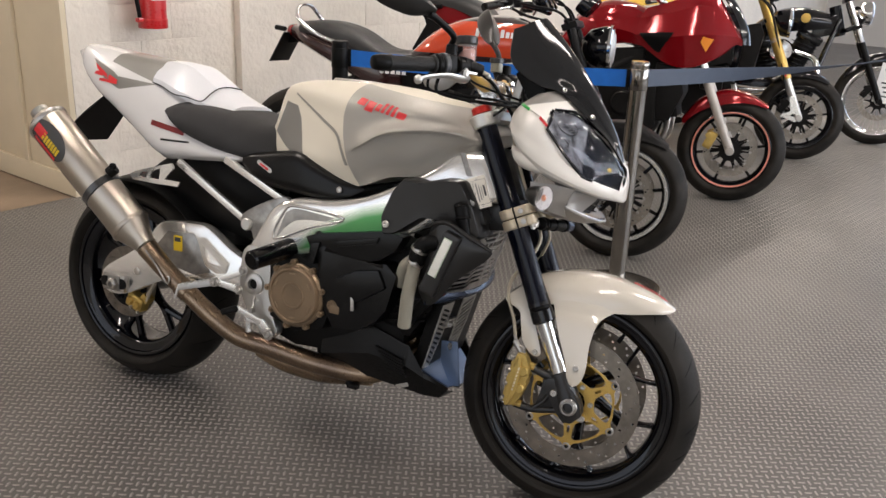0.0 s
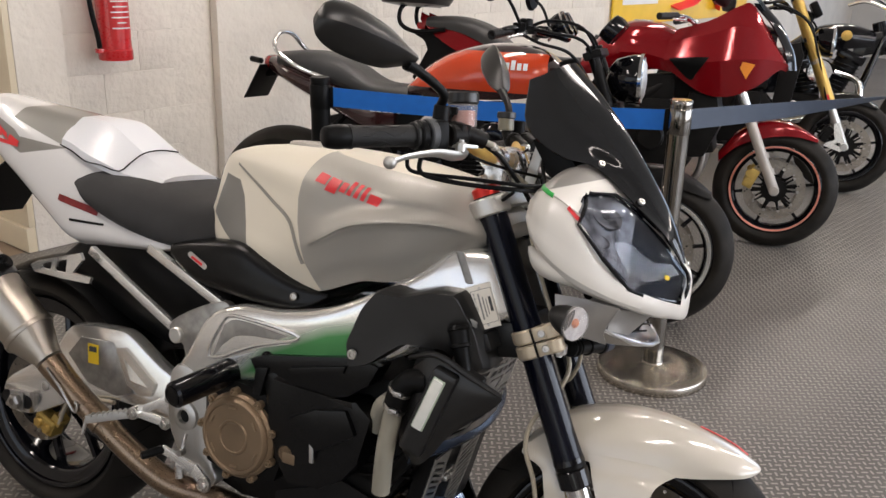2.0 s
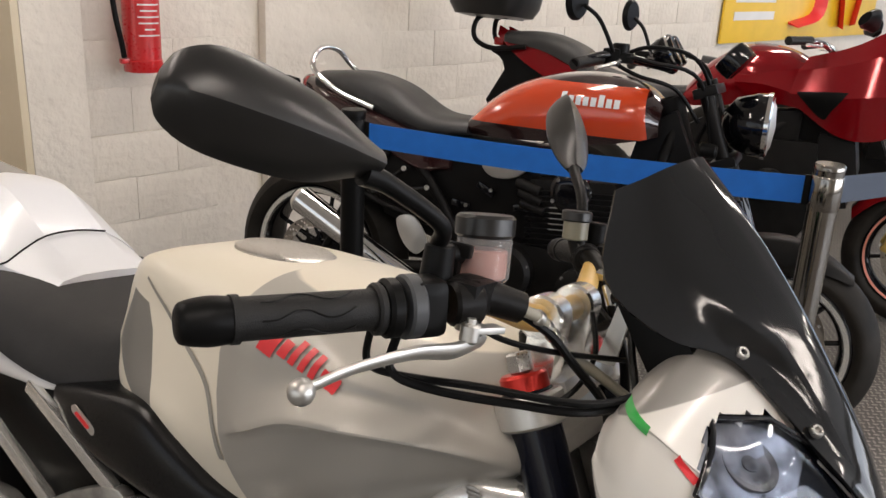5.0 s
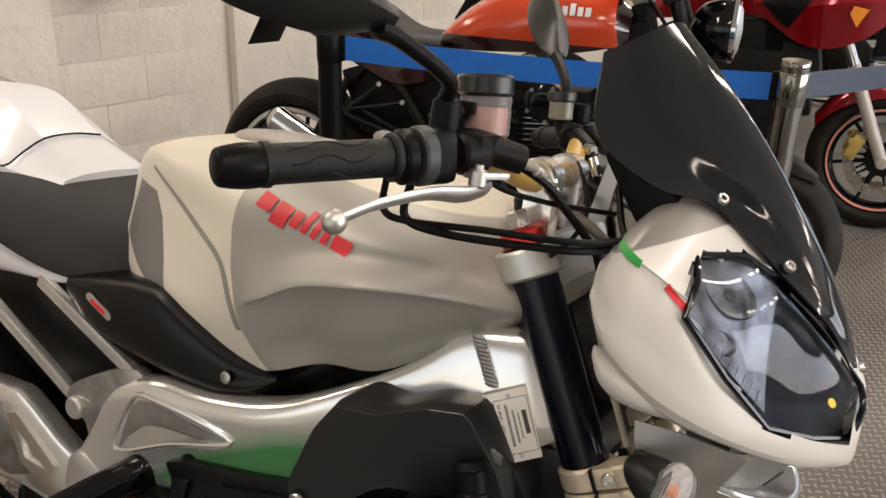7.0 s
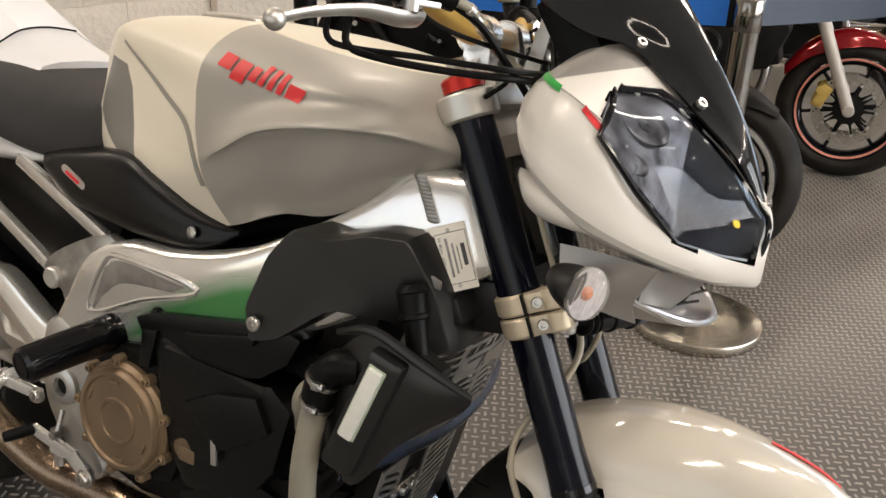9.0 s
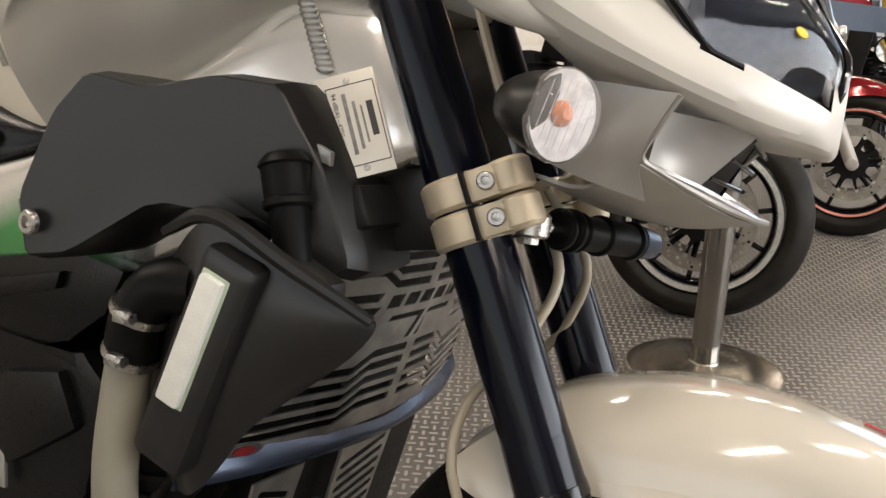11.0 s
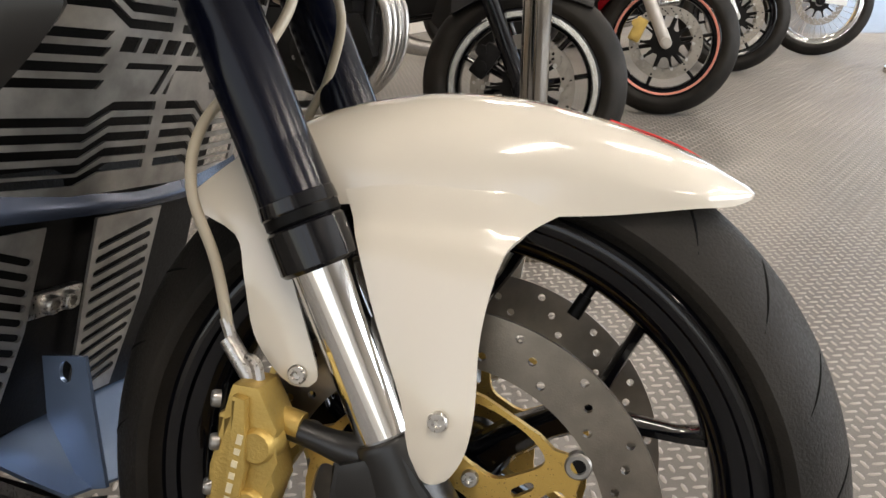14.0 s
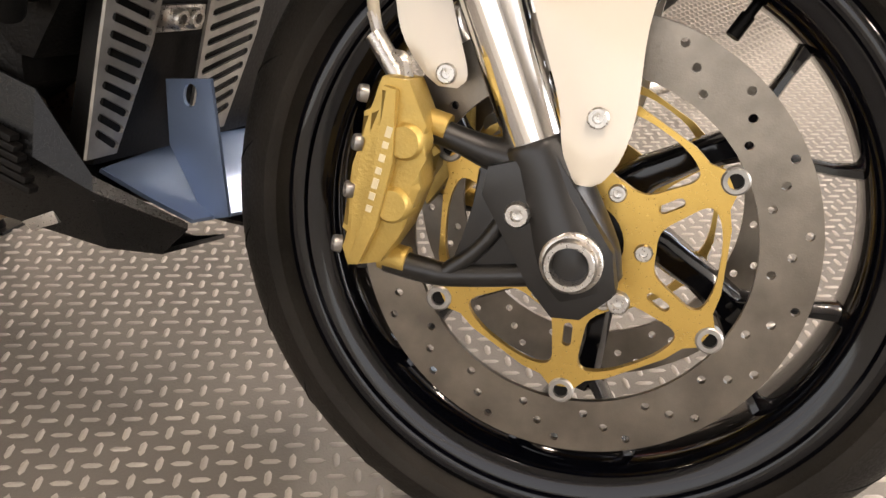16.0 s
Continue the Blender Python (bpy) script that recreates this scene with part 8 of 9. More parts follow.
part("engine", joined(prism([(0.50, 0.36), (0.60, 0.28), (0.95, 0.28), (1.06, 0.38), (1.02, 0.50), (0.58, 0.52)], -0.17, 0.17, 0.02), prism([(0.72, 0.50), (1.00, 0.50), (0.97, 0.74), (0.70, 0.72)], -0.16, 0.16, 0.015), lathe([(0.09, -0.03), (0.09, 0.02), (0.075, 0.035), (0.001, 0.038)], 36, Matrix.Translation((0.66, -0.19, 0.42)) @ Matrix.Rotation(radians(180), 4, "Z")), lathe([(0.07, -0.03), (0.07, 0.02), (0.055, 0.03), (0.001, 0.032)], 32, Matrix.Translation((0.90, -0.19, 0.40)) @ Matrix.Rotation(radians(180), 4, "Z"))), ENGINE, kawa, "black four-cylinder engine")
fins(0.855, 0.525, 11, 0.30, 0.345, 0.017, CAST_BLACK, kawa, -4)
for k in range(5):
    part("fin_edge", box(0.080, 0.004, 0.0035, pose(0.820 - 0.001 * k, -0.1735, 0.576 + 0.017 * k, 0, -4, 0), 0.001), STEEL, kawa)
for k in range(4):
    part("exhaust_header", tube([(1.00, -0.12 + 0.08 * k, 0.60), (1.08, -0.12 + 0.08 * k, 0.52), (1.07, -0.11 + 0.07 * k, 0.36), (0.95, -0.09 + 0.05 * k, 0.24), (0.72, -0.06 + 0.03 * k, 0.21)], 0.018, 12, 5), STEEL, kawa)
part("muffler", tube([(0.70, -0.06, 0.22), (0.48, -0.14, 0.26), (0.30, -0.19, 0.345), (0.09, -0.205, 0.455), (-0.085, -0.21, 0.548)], [0.03, 0.033, 0.038, 0.043, 0.046], 24, 6), CHROME, kawa, "brushed silver megaphone muffler")
part("muffler_cap", rod((-0.080, -0.21, 0.545), (-0.100, -0.211, 0.556), 0.047, 0.036, seg=28, bevel=0.004), ALU_SATIN, kawa)
part("muffler_outlet", rod((-0.092, -0.211, 0.552), (-0.108, -0.212, 0.560), 0.020, seg=20), CAST_BLACK, kawa)
for s in (-1, 1):
    part("swingarm", tube([(-0.10, s * 0.125, 0.332), (0.20, s * 0.125, 0.345), (0.50, s * 0.11, 0.38)], 0.024, 10, 4), CAST_BLACK, kawa)
    part("frame_tube", tube([(0.10, s * 0.11, 0.80), (0.32, s * 0.13, 0.70), (0.50, s * 0.14, 0.45), (0.56, s * 0.13, 0.33)], 0.016, 10, 5), CAST_BLACK, kawa)
    part("frame_tube", tube([(0.20, s * 0.11, 0.74), (0.10, s * 0.13, 0.60), (0.36, s * 0.13, 0.52)], 0.011, 10, 4), CAST_BLACK, kawa)
    part("down_tube", tube([(1.10, s * 0.05, 0.92), (1.06, s * 0.10, 0.70), (1.03, s * 0.13, 0.42)], 0.018, 10, 4), CAST_BLACK, kawa)
    part("peg_plate", flat([smooth_loop([(0.265, 0.525), (0.325, 0.540), (0.375, 0.47), (0.345, 0.42), (0.295, 0.45)], 4)], 0.008, s * 0.17, 0.002), ALU_SATIN, kawa)
    part("side_cover", flat([smooth_loop([(0.545, 0.745), (0.60, 0.775), (0.70, 0.80), (0.71, 0.78), (0.655, 0.722), (0.58, 0.712)], 4)], 0.02, s * 0.15, 0.006), ALU_SATIN, kawa)
    part("mirror_arm", tube([(0.94, s * 0.30, 1.12), (0.90, s * 0.33, 1.20), (0.86, s * 0.36, 1.235)], 0.006, 8, 4), BLACK_PLASTIC, kawa)
    part("mirror_head", lathe([(0.045, -0.012), (0.052, -0.004), (0.052, 0.004), (0.046, 0.006), (0.001, 0.006)], 32, Matrix.Translation((0.84, s * 0.37, 1.245)) @ Matrix.Rotation(radians(75), 4, "Z")), BLACK_PLASTIC, kawa)
    part("mirror_glass", lathe([(0.045, 0.0), (0.045, 0.001), (0.001, 0.001)], 32, Matrix.Translation((0.833, s * 0.3685, 1.245)) @ Matrix.Rotation(radians(75), 4, "Z")), MIRROR, kawa)
    part("grip", rod((0.86, s * 0.40, 1.08), (0.90, s * 0.27, 1.10), 0.017, bevel=0.002), GRIP, kawa)
    part("switch_box", box(0.05, 0.05, 0.05, pose(0.925, s * 0.235, 1.105), 0.012), BLACK_PLASTIC, kawa)
    part("lever", tube([(0.95, s * 0.24, 1.10), (0.95, s * 0.30, 1.09), (0.92, s * 0.40, 1.075)], 0.006, 8, 4), ALU, kawa)
    part("gauge", lathe([(0.048, -0.03), (0.052, 0.0), (0.050, 0.02), (0.044, 0.024), (0.001, 0.022)], 28, Matrix.Translation((1.235, s * 0.055, 1.125)) @ Matrix.Rotation(radians(-50), 4, "Y") @ Matrix.Rotation(radians(90), 4, "X")), GLOSS_BLACK, kawa)
    part("indicator", joined(rod((1.20, s * 0.10, 0.87), (1.21, s * 0.16, 0.87), 0.008), rod((1.19, s * 0.17, 0.87), (1.24, s * 0.17, 0.87), 0.024, 0.02, bevel=0.006)), BLACK_PLASTIC, kawa)
part("handlebar", tube([(0.86, -0.40, 1.08), (0.92, -0.25, 1.11), (1.04, -0.10, 1.09), (1.06, 0, 1.08), (1.04, 0.10, 1.09), (0.92, 0.25, 1.11), (0.86, 0.40, 1.08)], 0.0125, 10, 5), GLOSS_BLACK, kawa)
hl = part("headlamp", lathe([(0.03, -0.09), (0.075, -0.055), (0.092, 0.0), (0.095, 0.03), (0.09, 0.04)], 36, Matrix.Translation((1.315, 0, 0.945)) @ Matrix.Rotation(radians(-90), 4, "Z")), GLOSS_BLACK, kawa, "round black headlamp with a bright rim")
part("rim", lathe([(0.088, 0.030), (0.098, 0.032), (0.098, 0.044), (0.086, 0.048)], 36, Matrix.Translation((1.315, 0, 0.945)) @ Matrix.Rotation(radians(-90), 4, "Z"), True), CHROME, hl)
part("lens", lathe([(0.086, 0.042), (0.06, 0.056), (0.001, 0.062)], 32, Matrix.Translation((1.315, 0, 0.945)) @ Matrix.Rotation(radians(-90), 4, "Z")), ALU_SATIN, hl)
part("side_stand", rod((0.56, 0.13, 0.30), (0.50, 0.24, 0.023), 0.012), CAST_BLACK, kawa)

part("airbox", prism([(0.10, 0.72), (0.18, 0.52), (0.36, 0.47), (0.56, 0.40), (0.72, 0.52), (0.74, 0.80), (0.40, 0.81)], -0.105, 0.105, 0.02), CAST_BLACK, kawa, "black airbox and battery case")
for k in range(3):
    part("throttle_body", rod((0.66 + 0.01 * k, -0.15, 0.70 - 0.03 * k), (0.74 + 0.01 * k, -0.16, 0.68 - 0.03 * k), 0.018, bevel=0.002), CAST_BLACK, kawa)
part("link_rod", rod((0.20, -0.135, 0.60), (0.52, -0.14, 0.46), 0.010), CAST_BLACK, kawa)
for q in ((0.268, -0.145, 0.692), (0.355, -0.145, 0.640)):
    part("hanger_rod", rod((0.150, -0.145, 0.597), q, 0.0085, 0.0075, bevel=0.002), GLOSS_BLACK, kawa)
    part("bolt", bolt(Vector(q) + Vector((0, -0.006, 0)), (0, -1, 0), 0.009, 0.006), STEEL, kawa)
dome = part("cam_cover", lathe([(0.066, -0.03), (0.066, 0.008), (0.055, 0.018), (0.030, 0.021), (0.001, 0.021)], 36, Matrix.Translation((0.835, -0.160, 0.690)) @ Matrix.Rotation(radians(180), 4, "Z")), GLOSS_BLACK, kawa, "gloss black round cam cover")
for k in range(5):
    a = 1.1 + 1.26 * k
    part("bolt", bolt((0.835 + 0.056 * math.cos(a), -0.176, 0.690 + 0.056 * math.sin(a)), (0, -1, 0), 0.0065, 0.005), STEEL, dome)
for cx, cz, r in ((0.66, 0.42, 0.080), (0.90, 0.40, 0.062)):
    for k in range(6):
        a = 0.4 + 1.047 * k
        part("bolt", bolt((cx + r * math.cos(a), -0.212, cz + r * math.sin(a)), (0, -1, 0), 0.0060, 0.005), STEEL, kawa)
for bx, bz in ((0.47, 0.60), (0.55, 0.66), (0.60, 0.57), (0.68, 0.62), (0.44, 0.53), (0.74, 0.575)):
    part("engine_bracket", box(0.065, 0.016, 0.022, Matrix.Translation((bx, -0.128, bz)) @ Matrix.Rotation(radians(240 * bx % 70 - 35), 4, "Y"), 0.005), GLOSS_BLACK, kawa)
    part("bolt", bolt((bx + 0.02, -0.137, bz), (0, -1, 0), 0.0065, 0.005), STEEL, kawa)
part("rear_shock", joined(rod((-0.02, -0.140, 0.37), (0.15, -0.14, 0.70), 0.014), tube([(0.015, -0.140, 0.44), (0.075, -0.140, 0.555), (0.125, -0.140, 0.65)], 0.026, 12, 5)), CAST_BLACK, kawa, "black twin rear shock")
for s in (-1, 1):
    pod = part("gauge", lathe([(0.040, -0.045), (0.047, -0.02), (0.048, 0.012), (0.044, 0.018), (0.040, 0.016), (0.001, 0.014)], 28, Matrix.Translation((1.055, s * 0.058, 1.135)) @ Matrix.Rotation(radians(60), 4, "Y") @ Matrix.Rotation(radians(-90), 4, "X") @ Matrix.Rotation(radians(180), 4, "X")), GLOSS_BLACK, kawa, "round black gauge pod")
    part("bezel", lathe([(0.049, 0.0), (0.050, 0.006), (0.047, 0.008), (0.046, 0.0)], 28, Matrix.Translation((1.055, s * 0.058, 1.135)) @ Matrix.Rotation(radians(60), 4, "Y") @ Matrix.Rotation(radians(90), 4, "X")), CHROME, pod)
for pts in ([(0.93, -0.235, 1.09), (1.00, -0.22, 1.06), (1.10, -0.16, 1.03), (1.17, -0.10, 0.94)], [(0.93, -0.225, 1.10), (1.02, -0.20, 1.14), (1.14, -0.14, 1.12), (1.20, -0.09, 1.00), (1.17, -0.06, 0.88)], [(0.93, 0.235, 1.10), (1.02, 0.20, 1.13), (1.14, 0.12, 1.10), (1.20, 0.06, 0.98)], [(0.94, -0.24, 1.11), (1.03, -0.24, 1.10), (1.16, -0.13, 1.06), (1.22, -0.10, 0.85)]):
    part("control_cable", tube(pts, 0.006, 8, 6), BLACK_PLASTIC, kawa, "black looped control cable")
part("steering_head", joined(rod((1.14, 0, 0.78), (1.06, 0, 1.00), 0.045, bevel=0.006), prism([(0.96, 0.72), (1.00, 0.90), (1.10, 0.97), (1.18, 0.80), (1.12, 0.70)], -0.07, 0.07, 0.015)), CAST_BLACK, kawa, "black steering head")
part("master_cylinder", joined(rod((0.945, -0.225, 1.115), (0.945, -0.225, 1.145), 0.024, bevel=0.004), box(0.05, 0.06, 0.03, pose(0.955, -0.22, 1.105), 0.008)), BLACK_PLASTIC, kawa, "black front brake reservoir")

# red half-faired tourer
red = thing("motorcycle", pose(0.130, 5.360, 0, -5, 0, -18), "metallic red half-faired touring motorcycle with a top box", "motorcycle", "parked motorcycles")
PINK = material("salmon_rim_tape", (0.66, 0.25, 0.19), 0.4, vary=0.05, bump=0.0)
wheel(red, "front_wheel", 1.48, 0.300, 0.120, 0.218, GLOSS_BLACK, 6, CAST_BLACK, "black front wheel with a salmon rim stripe", pin=PINK)
wheel(red, "rear_wheel", 0.0, 0.31, 0.16, 0.218, GLOSS_BLACK, 6, CAST_BLACK, "black rear wheel", pin=PINK)
discs(red, 1.48, 0.300, 0.148, GOLD_CAST, (-1, 1), (-0.115, 0.05))
simple_fork(red, 1.48, 0.300, 1.16, 0.98, CHROME, material("dull_fork_silver", (0.42, 0.39, 0.35), 0.5, 0.3, 0.1, 12, 0.004, 400))
part("front_mudguard", transformed(hull([(1.22, [(0, 0.50), (0.05, 0.49), (0.065, 0.45)]), (1.32, [(0, 0.595), (0.055, 0.58), (0.075, 0.52)]), (1.46, [(0, 0.635), (0.058, 0.62), (0.078, 0.55)]), (1.58, [(0, 0.605), (0.055, 0.59), (0.07, 0.545)]), (1.69, [(0, 0.525), (0.03, 0.52), (0.045, 0.505)])], 5, 4), Matrix.Translation((1.48, 0, 0.312)) @ Matrix.Rotation(radians(-10), 4, "Y") @ Matrix.Translation((-1.48, 0, -0.30))), RED, red, "metallic red front mudguard")
part("fuel_tank", hull([
    (0.44, [(0, 0.88), (0.05, 0.875), (0.09, 0.85), (0.10, 0.82), (0.08, 0.80)]),
    (0.54, [(0, 1.005), (0.08, 0.995), (0.13, 0.95), (0.14, 0.87), (0.12, 0.81)]),
    (0.68, [(0, 1.085), (0.09, 1.07), (0.16, 1.02), (0.18, 0.92), (0.15, 0.83)]),
    (0.84, [(0, 1.080), (0.10, 1.065), (0.17, 1.01), (0.19, 0.92), (0.16, 0.85)]),
    (0.98, [(0, 1.02), (0.08, 1.01), (0.14, 0.97), (0.16, 0.91), (0.14, 0.86)])], 6, 5), RED, red, "metallic red fuel tank")
part("filler_cap", lathe([(0.05, 0), (0.05, 0.006), (0.001, 0.008)], 28, Matrix.Translation((0.74, 0, 1.085)) @ Matrix.Rotation(radians(90), 4, "X")), STEEL, red)
for s in (-1, 1):
    fl = shell([
        [Vector((0.93, s * 0.15, 1.05)), Vector((0.90, s * 0.19, 0.99)), Vector((0.885, s * 0.22, 0.90)), Vector((0.92, s * 0.20, 0.85))],
        [Vector((1.08, s * 0.15, 1.10)), Vector((1.075, s * 0.215, 1.03)), Vector((1.07, s * 0.240, 0.90)), Vector((1.08, s * 0.205, 0.755))],
        [Vector((1.20, s * 0.12, 1.17)), Vector((1.21, s * 0.205, 1.075)), Vector((1.21, s * 0.235, 0.92)), Vector((1.21, s * 0.195, 0.745))],
        [Vector((1.262, s * 0.10, 1.185)), Vector((1.315, s * 0.165, 1.06)), Vector((1.34, s * 0.200, 0.93)), Vector((1.33, s * 0.165, 0.80))],
        [Vector((1.340, s * 0.098, 1.080)), Vector((1.405, s * 0.118, 0.98)), Vector((1.44, s * 0.125, 0.92)), Vector((1.42, s * 0.12, 0.88))],
        [Vector((1.425, s * 0.092, 0.945)), Vector((1.455, s * 0.095, 0.915)), Vector((1.470, s * 0.090, 0.895)), Vector((1.455, s * 0.075, 0.878))]], 0.006, 5, 1)
    f = part("fairing", fl, RED, red, "metallic red half fairing", 20)
    ftree = tree_of(shell([[Vector((x, s * y, z)) for x, y, z in row] for row in (((0.90, 0.19, 0.99), (0.885, 0.22, 0.90), (0.92, 0.20, 0.85)), ((1.075, 0.215, 1.03), (1.07, 0.240, 0.90), (1.08, 0.205, 0.755)), ((1.21, 0.205, 1.075), (1.21, 0.235, 0.92), (1.21, 0.195, 0.745)), ((1.325, 0.165, 1.06), (1.34, 0.200, 0.93), (1.33, 0.165, 0.80)))], 0.006, 5, 2))
    side_rows = [[Vector((0.66, s * 0.172, 0.965)), Vector((0.66, s * 0.188, 0.925)), Vector((0.70, s * 0.182, 0.880))], [Vector((0.78, s * 0.186, 0.975)), Vector((0.78, s * 0.205, 0.925)), Vector((0.81, s * 0.195, 0.862))], [Vector((0.905, s * 0.184, 1.000)), Vector((0.890, s * 0.217, 0.905)), Vector((0.935, s * 0.198, 0.842))]]
    part("side_fairing", shell(side_rows, 0.006, 4, 1), RED, red, "metallic red panel beside the tank", 20)
    part("indicator", draped(ftree, [(1.245, 0.885), (1.277, 0.835)], [(1.255, 0.915), (1.312, 0.905)], 0.006, 6, 6, s), AMBER, f, "amber inset indicator")
    part("air_slot", draped(ftree, [(0.914, 0.903), (1.02, 0.815), (1.05, 0.845)], [(0.918, 0.910), (1.04, 0.922), (1.102, 0.925)], 0.004, 6, 6, s), BLACK_PLASTIC, f, "black air slot in the fairing")
    part("mirror_head", tube([(1.15, s * 0.26, 1.17), (1.13, s * 0.32, 1.20), (1.11, s * 0.38, 1.20)], [0.02, 0.045, 0.03], 14, 5, 0.5), BLACK_PLASTIC, red)
    part("grip", rod((0.86, s * 0.36, 1.10), (0.93, s * 0.24, 1.11), 0.017), GRIP, red)
    part("handlebar", tube([(0.90, s * 0.28, 1.105), (0.98, s * 0.16, 1.10), (1.05, s * 0.09, 1.03)], 0.0125, 10, 4), CHROME, red)
    part("lever", tube([(0.97, s * 0.22, 1.10), (0.97, s * 0.28, 1.09), (0.93, s * 0.37, 1.09)], 0.006, 8, 4), ALU, red)
    part("frame_tube", tube([(1.10, s * 0.08, 0.90), (0.80, s * 0.16, 0.72), (0.55, s * 0.16, 0.50)], 0.025, 10, 4), CAST_BLACK, red)
    part("swingarm", tube([(0, s * 0.125, 0.31), (0.5, s * 0.11, 0.40)], 0.025, 10, 4), CAST_BLACK, red)
    part("tail_panel", shell([[Vector((-0.47, s * 0.06, 1.075)), Vector((-0.47, s * 0.075, 1.03))], [Vector((-0.30, s * 0.11, 1.01)), Vector((-0.31, s * 0.13, 0.92))], [Vector((-0.02, s * 0.14, 0.90)), Vector((-0.04, s * 0.155, 0.80))], [Vector((0.28, s * 0.15, 0.84)), Vector((0.26, s * 0.16, 0.74))]], 0.012, 5, 3), RED, red, "red tail panel")
scrn = shell([[Vector((1.17, y, 1.34 - 1.5 * y * y)), Vector((1.25, y * 1.1, 1.265 - 1.5 * y * y)), Vector((1.32, y * 0.8, 1.185 - 2 * y * y))] for y in (-0.12, -0.06, 0, 0.06, 0.12)], 0.003)
part("windscreen", scrn, glass("tinted_screen", (0.55, 0.62, 0.66)), red, "clear tinted touring screen")
part("headlamp", shell([[Vector((1.315 - 5 * y * y, y, 1.19)), Vector((1.400 - 5 * y * y, y, 1.105)), Vector((1.455 - 4.5 * y * y, y, 1.02)), Vector((1.490 - 4.5 * y * y, y, 0.95)), Vector((1.505 - 4 * y * y, y, 0.885))] for y in (-0.098, -0.06, -0.02, 0.02, 0.06, 0.098)], 0.004), GLOSS_BLACK, red, "dark glazed headlamp in the fairing nose")
part("seat", hull([(-0.42, [(0, 1.055), (0.07, 1.05), (0.11, 1.03), (0.11, 1.0)]), (-0.22, [(0, 1.060), (0.09, 1.055), (0.13, 1.025), (0.13, 0.975)]), (-0.05, [(0, 1.01), (0.10, 1.0), (0.14, 0.965), (0.14, 0.91)]), (0.05, [(0, 0.93), (0.10, 0.925), (0.14, 0.90), (0.14, 0.85)]), (0.30, [(0, 0.88), (0.09, 0.877), (0.13, 0.86), (0.13, 0.82)]), (0.46, [(0, 0.885), (0.06, 0.88), (0.09, 0.86), (0.09, 0.83)])], 5, 5), VINYL, red, "stepped grey-black dual seat")
part("top_box", loft([[Vector((cx + a * math.copysign(abs(math.cos(u)) ** 0.5, math.cos(u)), b * math.copysign(abs(math.sin(u)) ** 0.5, math.sin(u)), z)) for u in [2 * math.pi * k / 32 for k in range(32)]] for z, cx, a, b in ((1.105, -0.53, 0.10, 0.13), (1.115, -0.53, 0.16, 0.19), (1.16, -0.53, 0.185, 0.215), (1.22, -0.53, 0.195, 0.225), (1.225, -0.53, 0.188, 0.218), (1.30, -0.53, 0.17, 0.20), (1.36, -0.53, 0.12, 0.15))]), GREY_PLASTIC, red, "rounded black luggage top box")
part("rack", joined(*[tube([(-0.30, s * 0.13, 0.985), (-0.46, s * 0.14, 0.965), (-0.56, s * 0.13, 1.00), (-0.575, s * 0.12, 1.07), (-0.54, s * 0.10, 1.115), (-0.42, s * 0.10, 1.115)], 0.012, 10, 4) for s in (-1, 1)]), BLACK_PLASTIC, red, "black tubular luggage rack")
part("rear_mudguard", prism([(-0.10, 0.84), (-0.30, 0.95), (-0.44, 0.985), (-0.50, 0.95), (-0.42, 0.92), (-0.40, 0.87), (-0.50, 0.72), (-0.46, 0.66), (-0.36, 0.74), (-0.24, 0.78)], -0.085, 0.085, 0.012), BLACK_PLASTIC, red, "black rear mudguard and plate hanger")
part("tail_lamp", box(0.05, 0.12, 0.04, pose(-0.47, 0, 1.0), 0.012), material("red_rear_lens", (0.4, 0.015, 0.015), 0.2, vary=0.1, bump=0.0), red)
part("engine", joined(prism([(0.50, 0.36), (0.60, 0.26), (0.98, 0.27), (1.06, 0.40), (1.03, 0.72), (0.62, 0.70)], -0.18, 0.18, 0.03), lathe([(0.085, -0.02), (0.085, 0.02), (0.07, 0.03), (0.001, 0.033)], 32, Matrix.Translation((0.70, -0.19, 0.40)) @ Matrix.Rotation(radians(180), 4, "Z"))), ENGINE, red, "dark water-cooled engine")
for k in range(4):
    part("exhaust_header", tube([(1.04, -0.12 + 0.08 * k, 0.58), (1.12, -0.12 + 0.08 * k, 0.46), (1.08, -0.10 + 0.07 * k, 0.30), (0.90, -0.08 + 0.05 * k, 0.22)], 0.018, 10, 5), STEEL, red)
part("muffler", tube([(0.88, -0.08, 0.22), (0.45, -0.15, 0.25), (0.20, -0.19, 0.33), (-0.28, -0.21, 0.46)], [0.03, 0.035, 0.05, 0.055], 18, 5), STEEL, red)
part("radiator", box(0.035, 0.32, 0.24, pose(1.13, 0, 0.58, 0, -12, 0), 0.006), CAST_BLACK, red)
part("inner_panel", prism([(0.90, 0.72), (0.94, 1.00), (1.10, 1.06), (1.28, 1.02), (1.30, 0.86), (1.20, 0.76), (1.10, 0.70)], -0.15, 0.15, 0.02), BLACK_PLASTIC, red, "black inner fairing panel")
part("radiator_shroud", prism([(1.00, 0.42), (1.02, 0.76), (1.16, 0.74), (1.19, 0.60), (1.13, 0.44)], -0.17, 0.17, 0.02), CAST_BLACK, red, "black radiator shroud")
part("gearbox_cover", joined(prism([(0.30, 0.36), (0.34, 0.62), (0.60, 0.80), (0.95, 0.84), (0.95, 0.70), (0.62, 0.66), (0.56, 0.40)], -0.165, 0.165, 0.02), rod((0.86, -0.17, 0.52), (0.86, -0.21, 0.52), 0.07, seg=24, bevel=0.012)), ENGINE, red, "dark engine side cover")
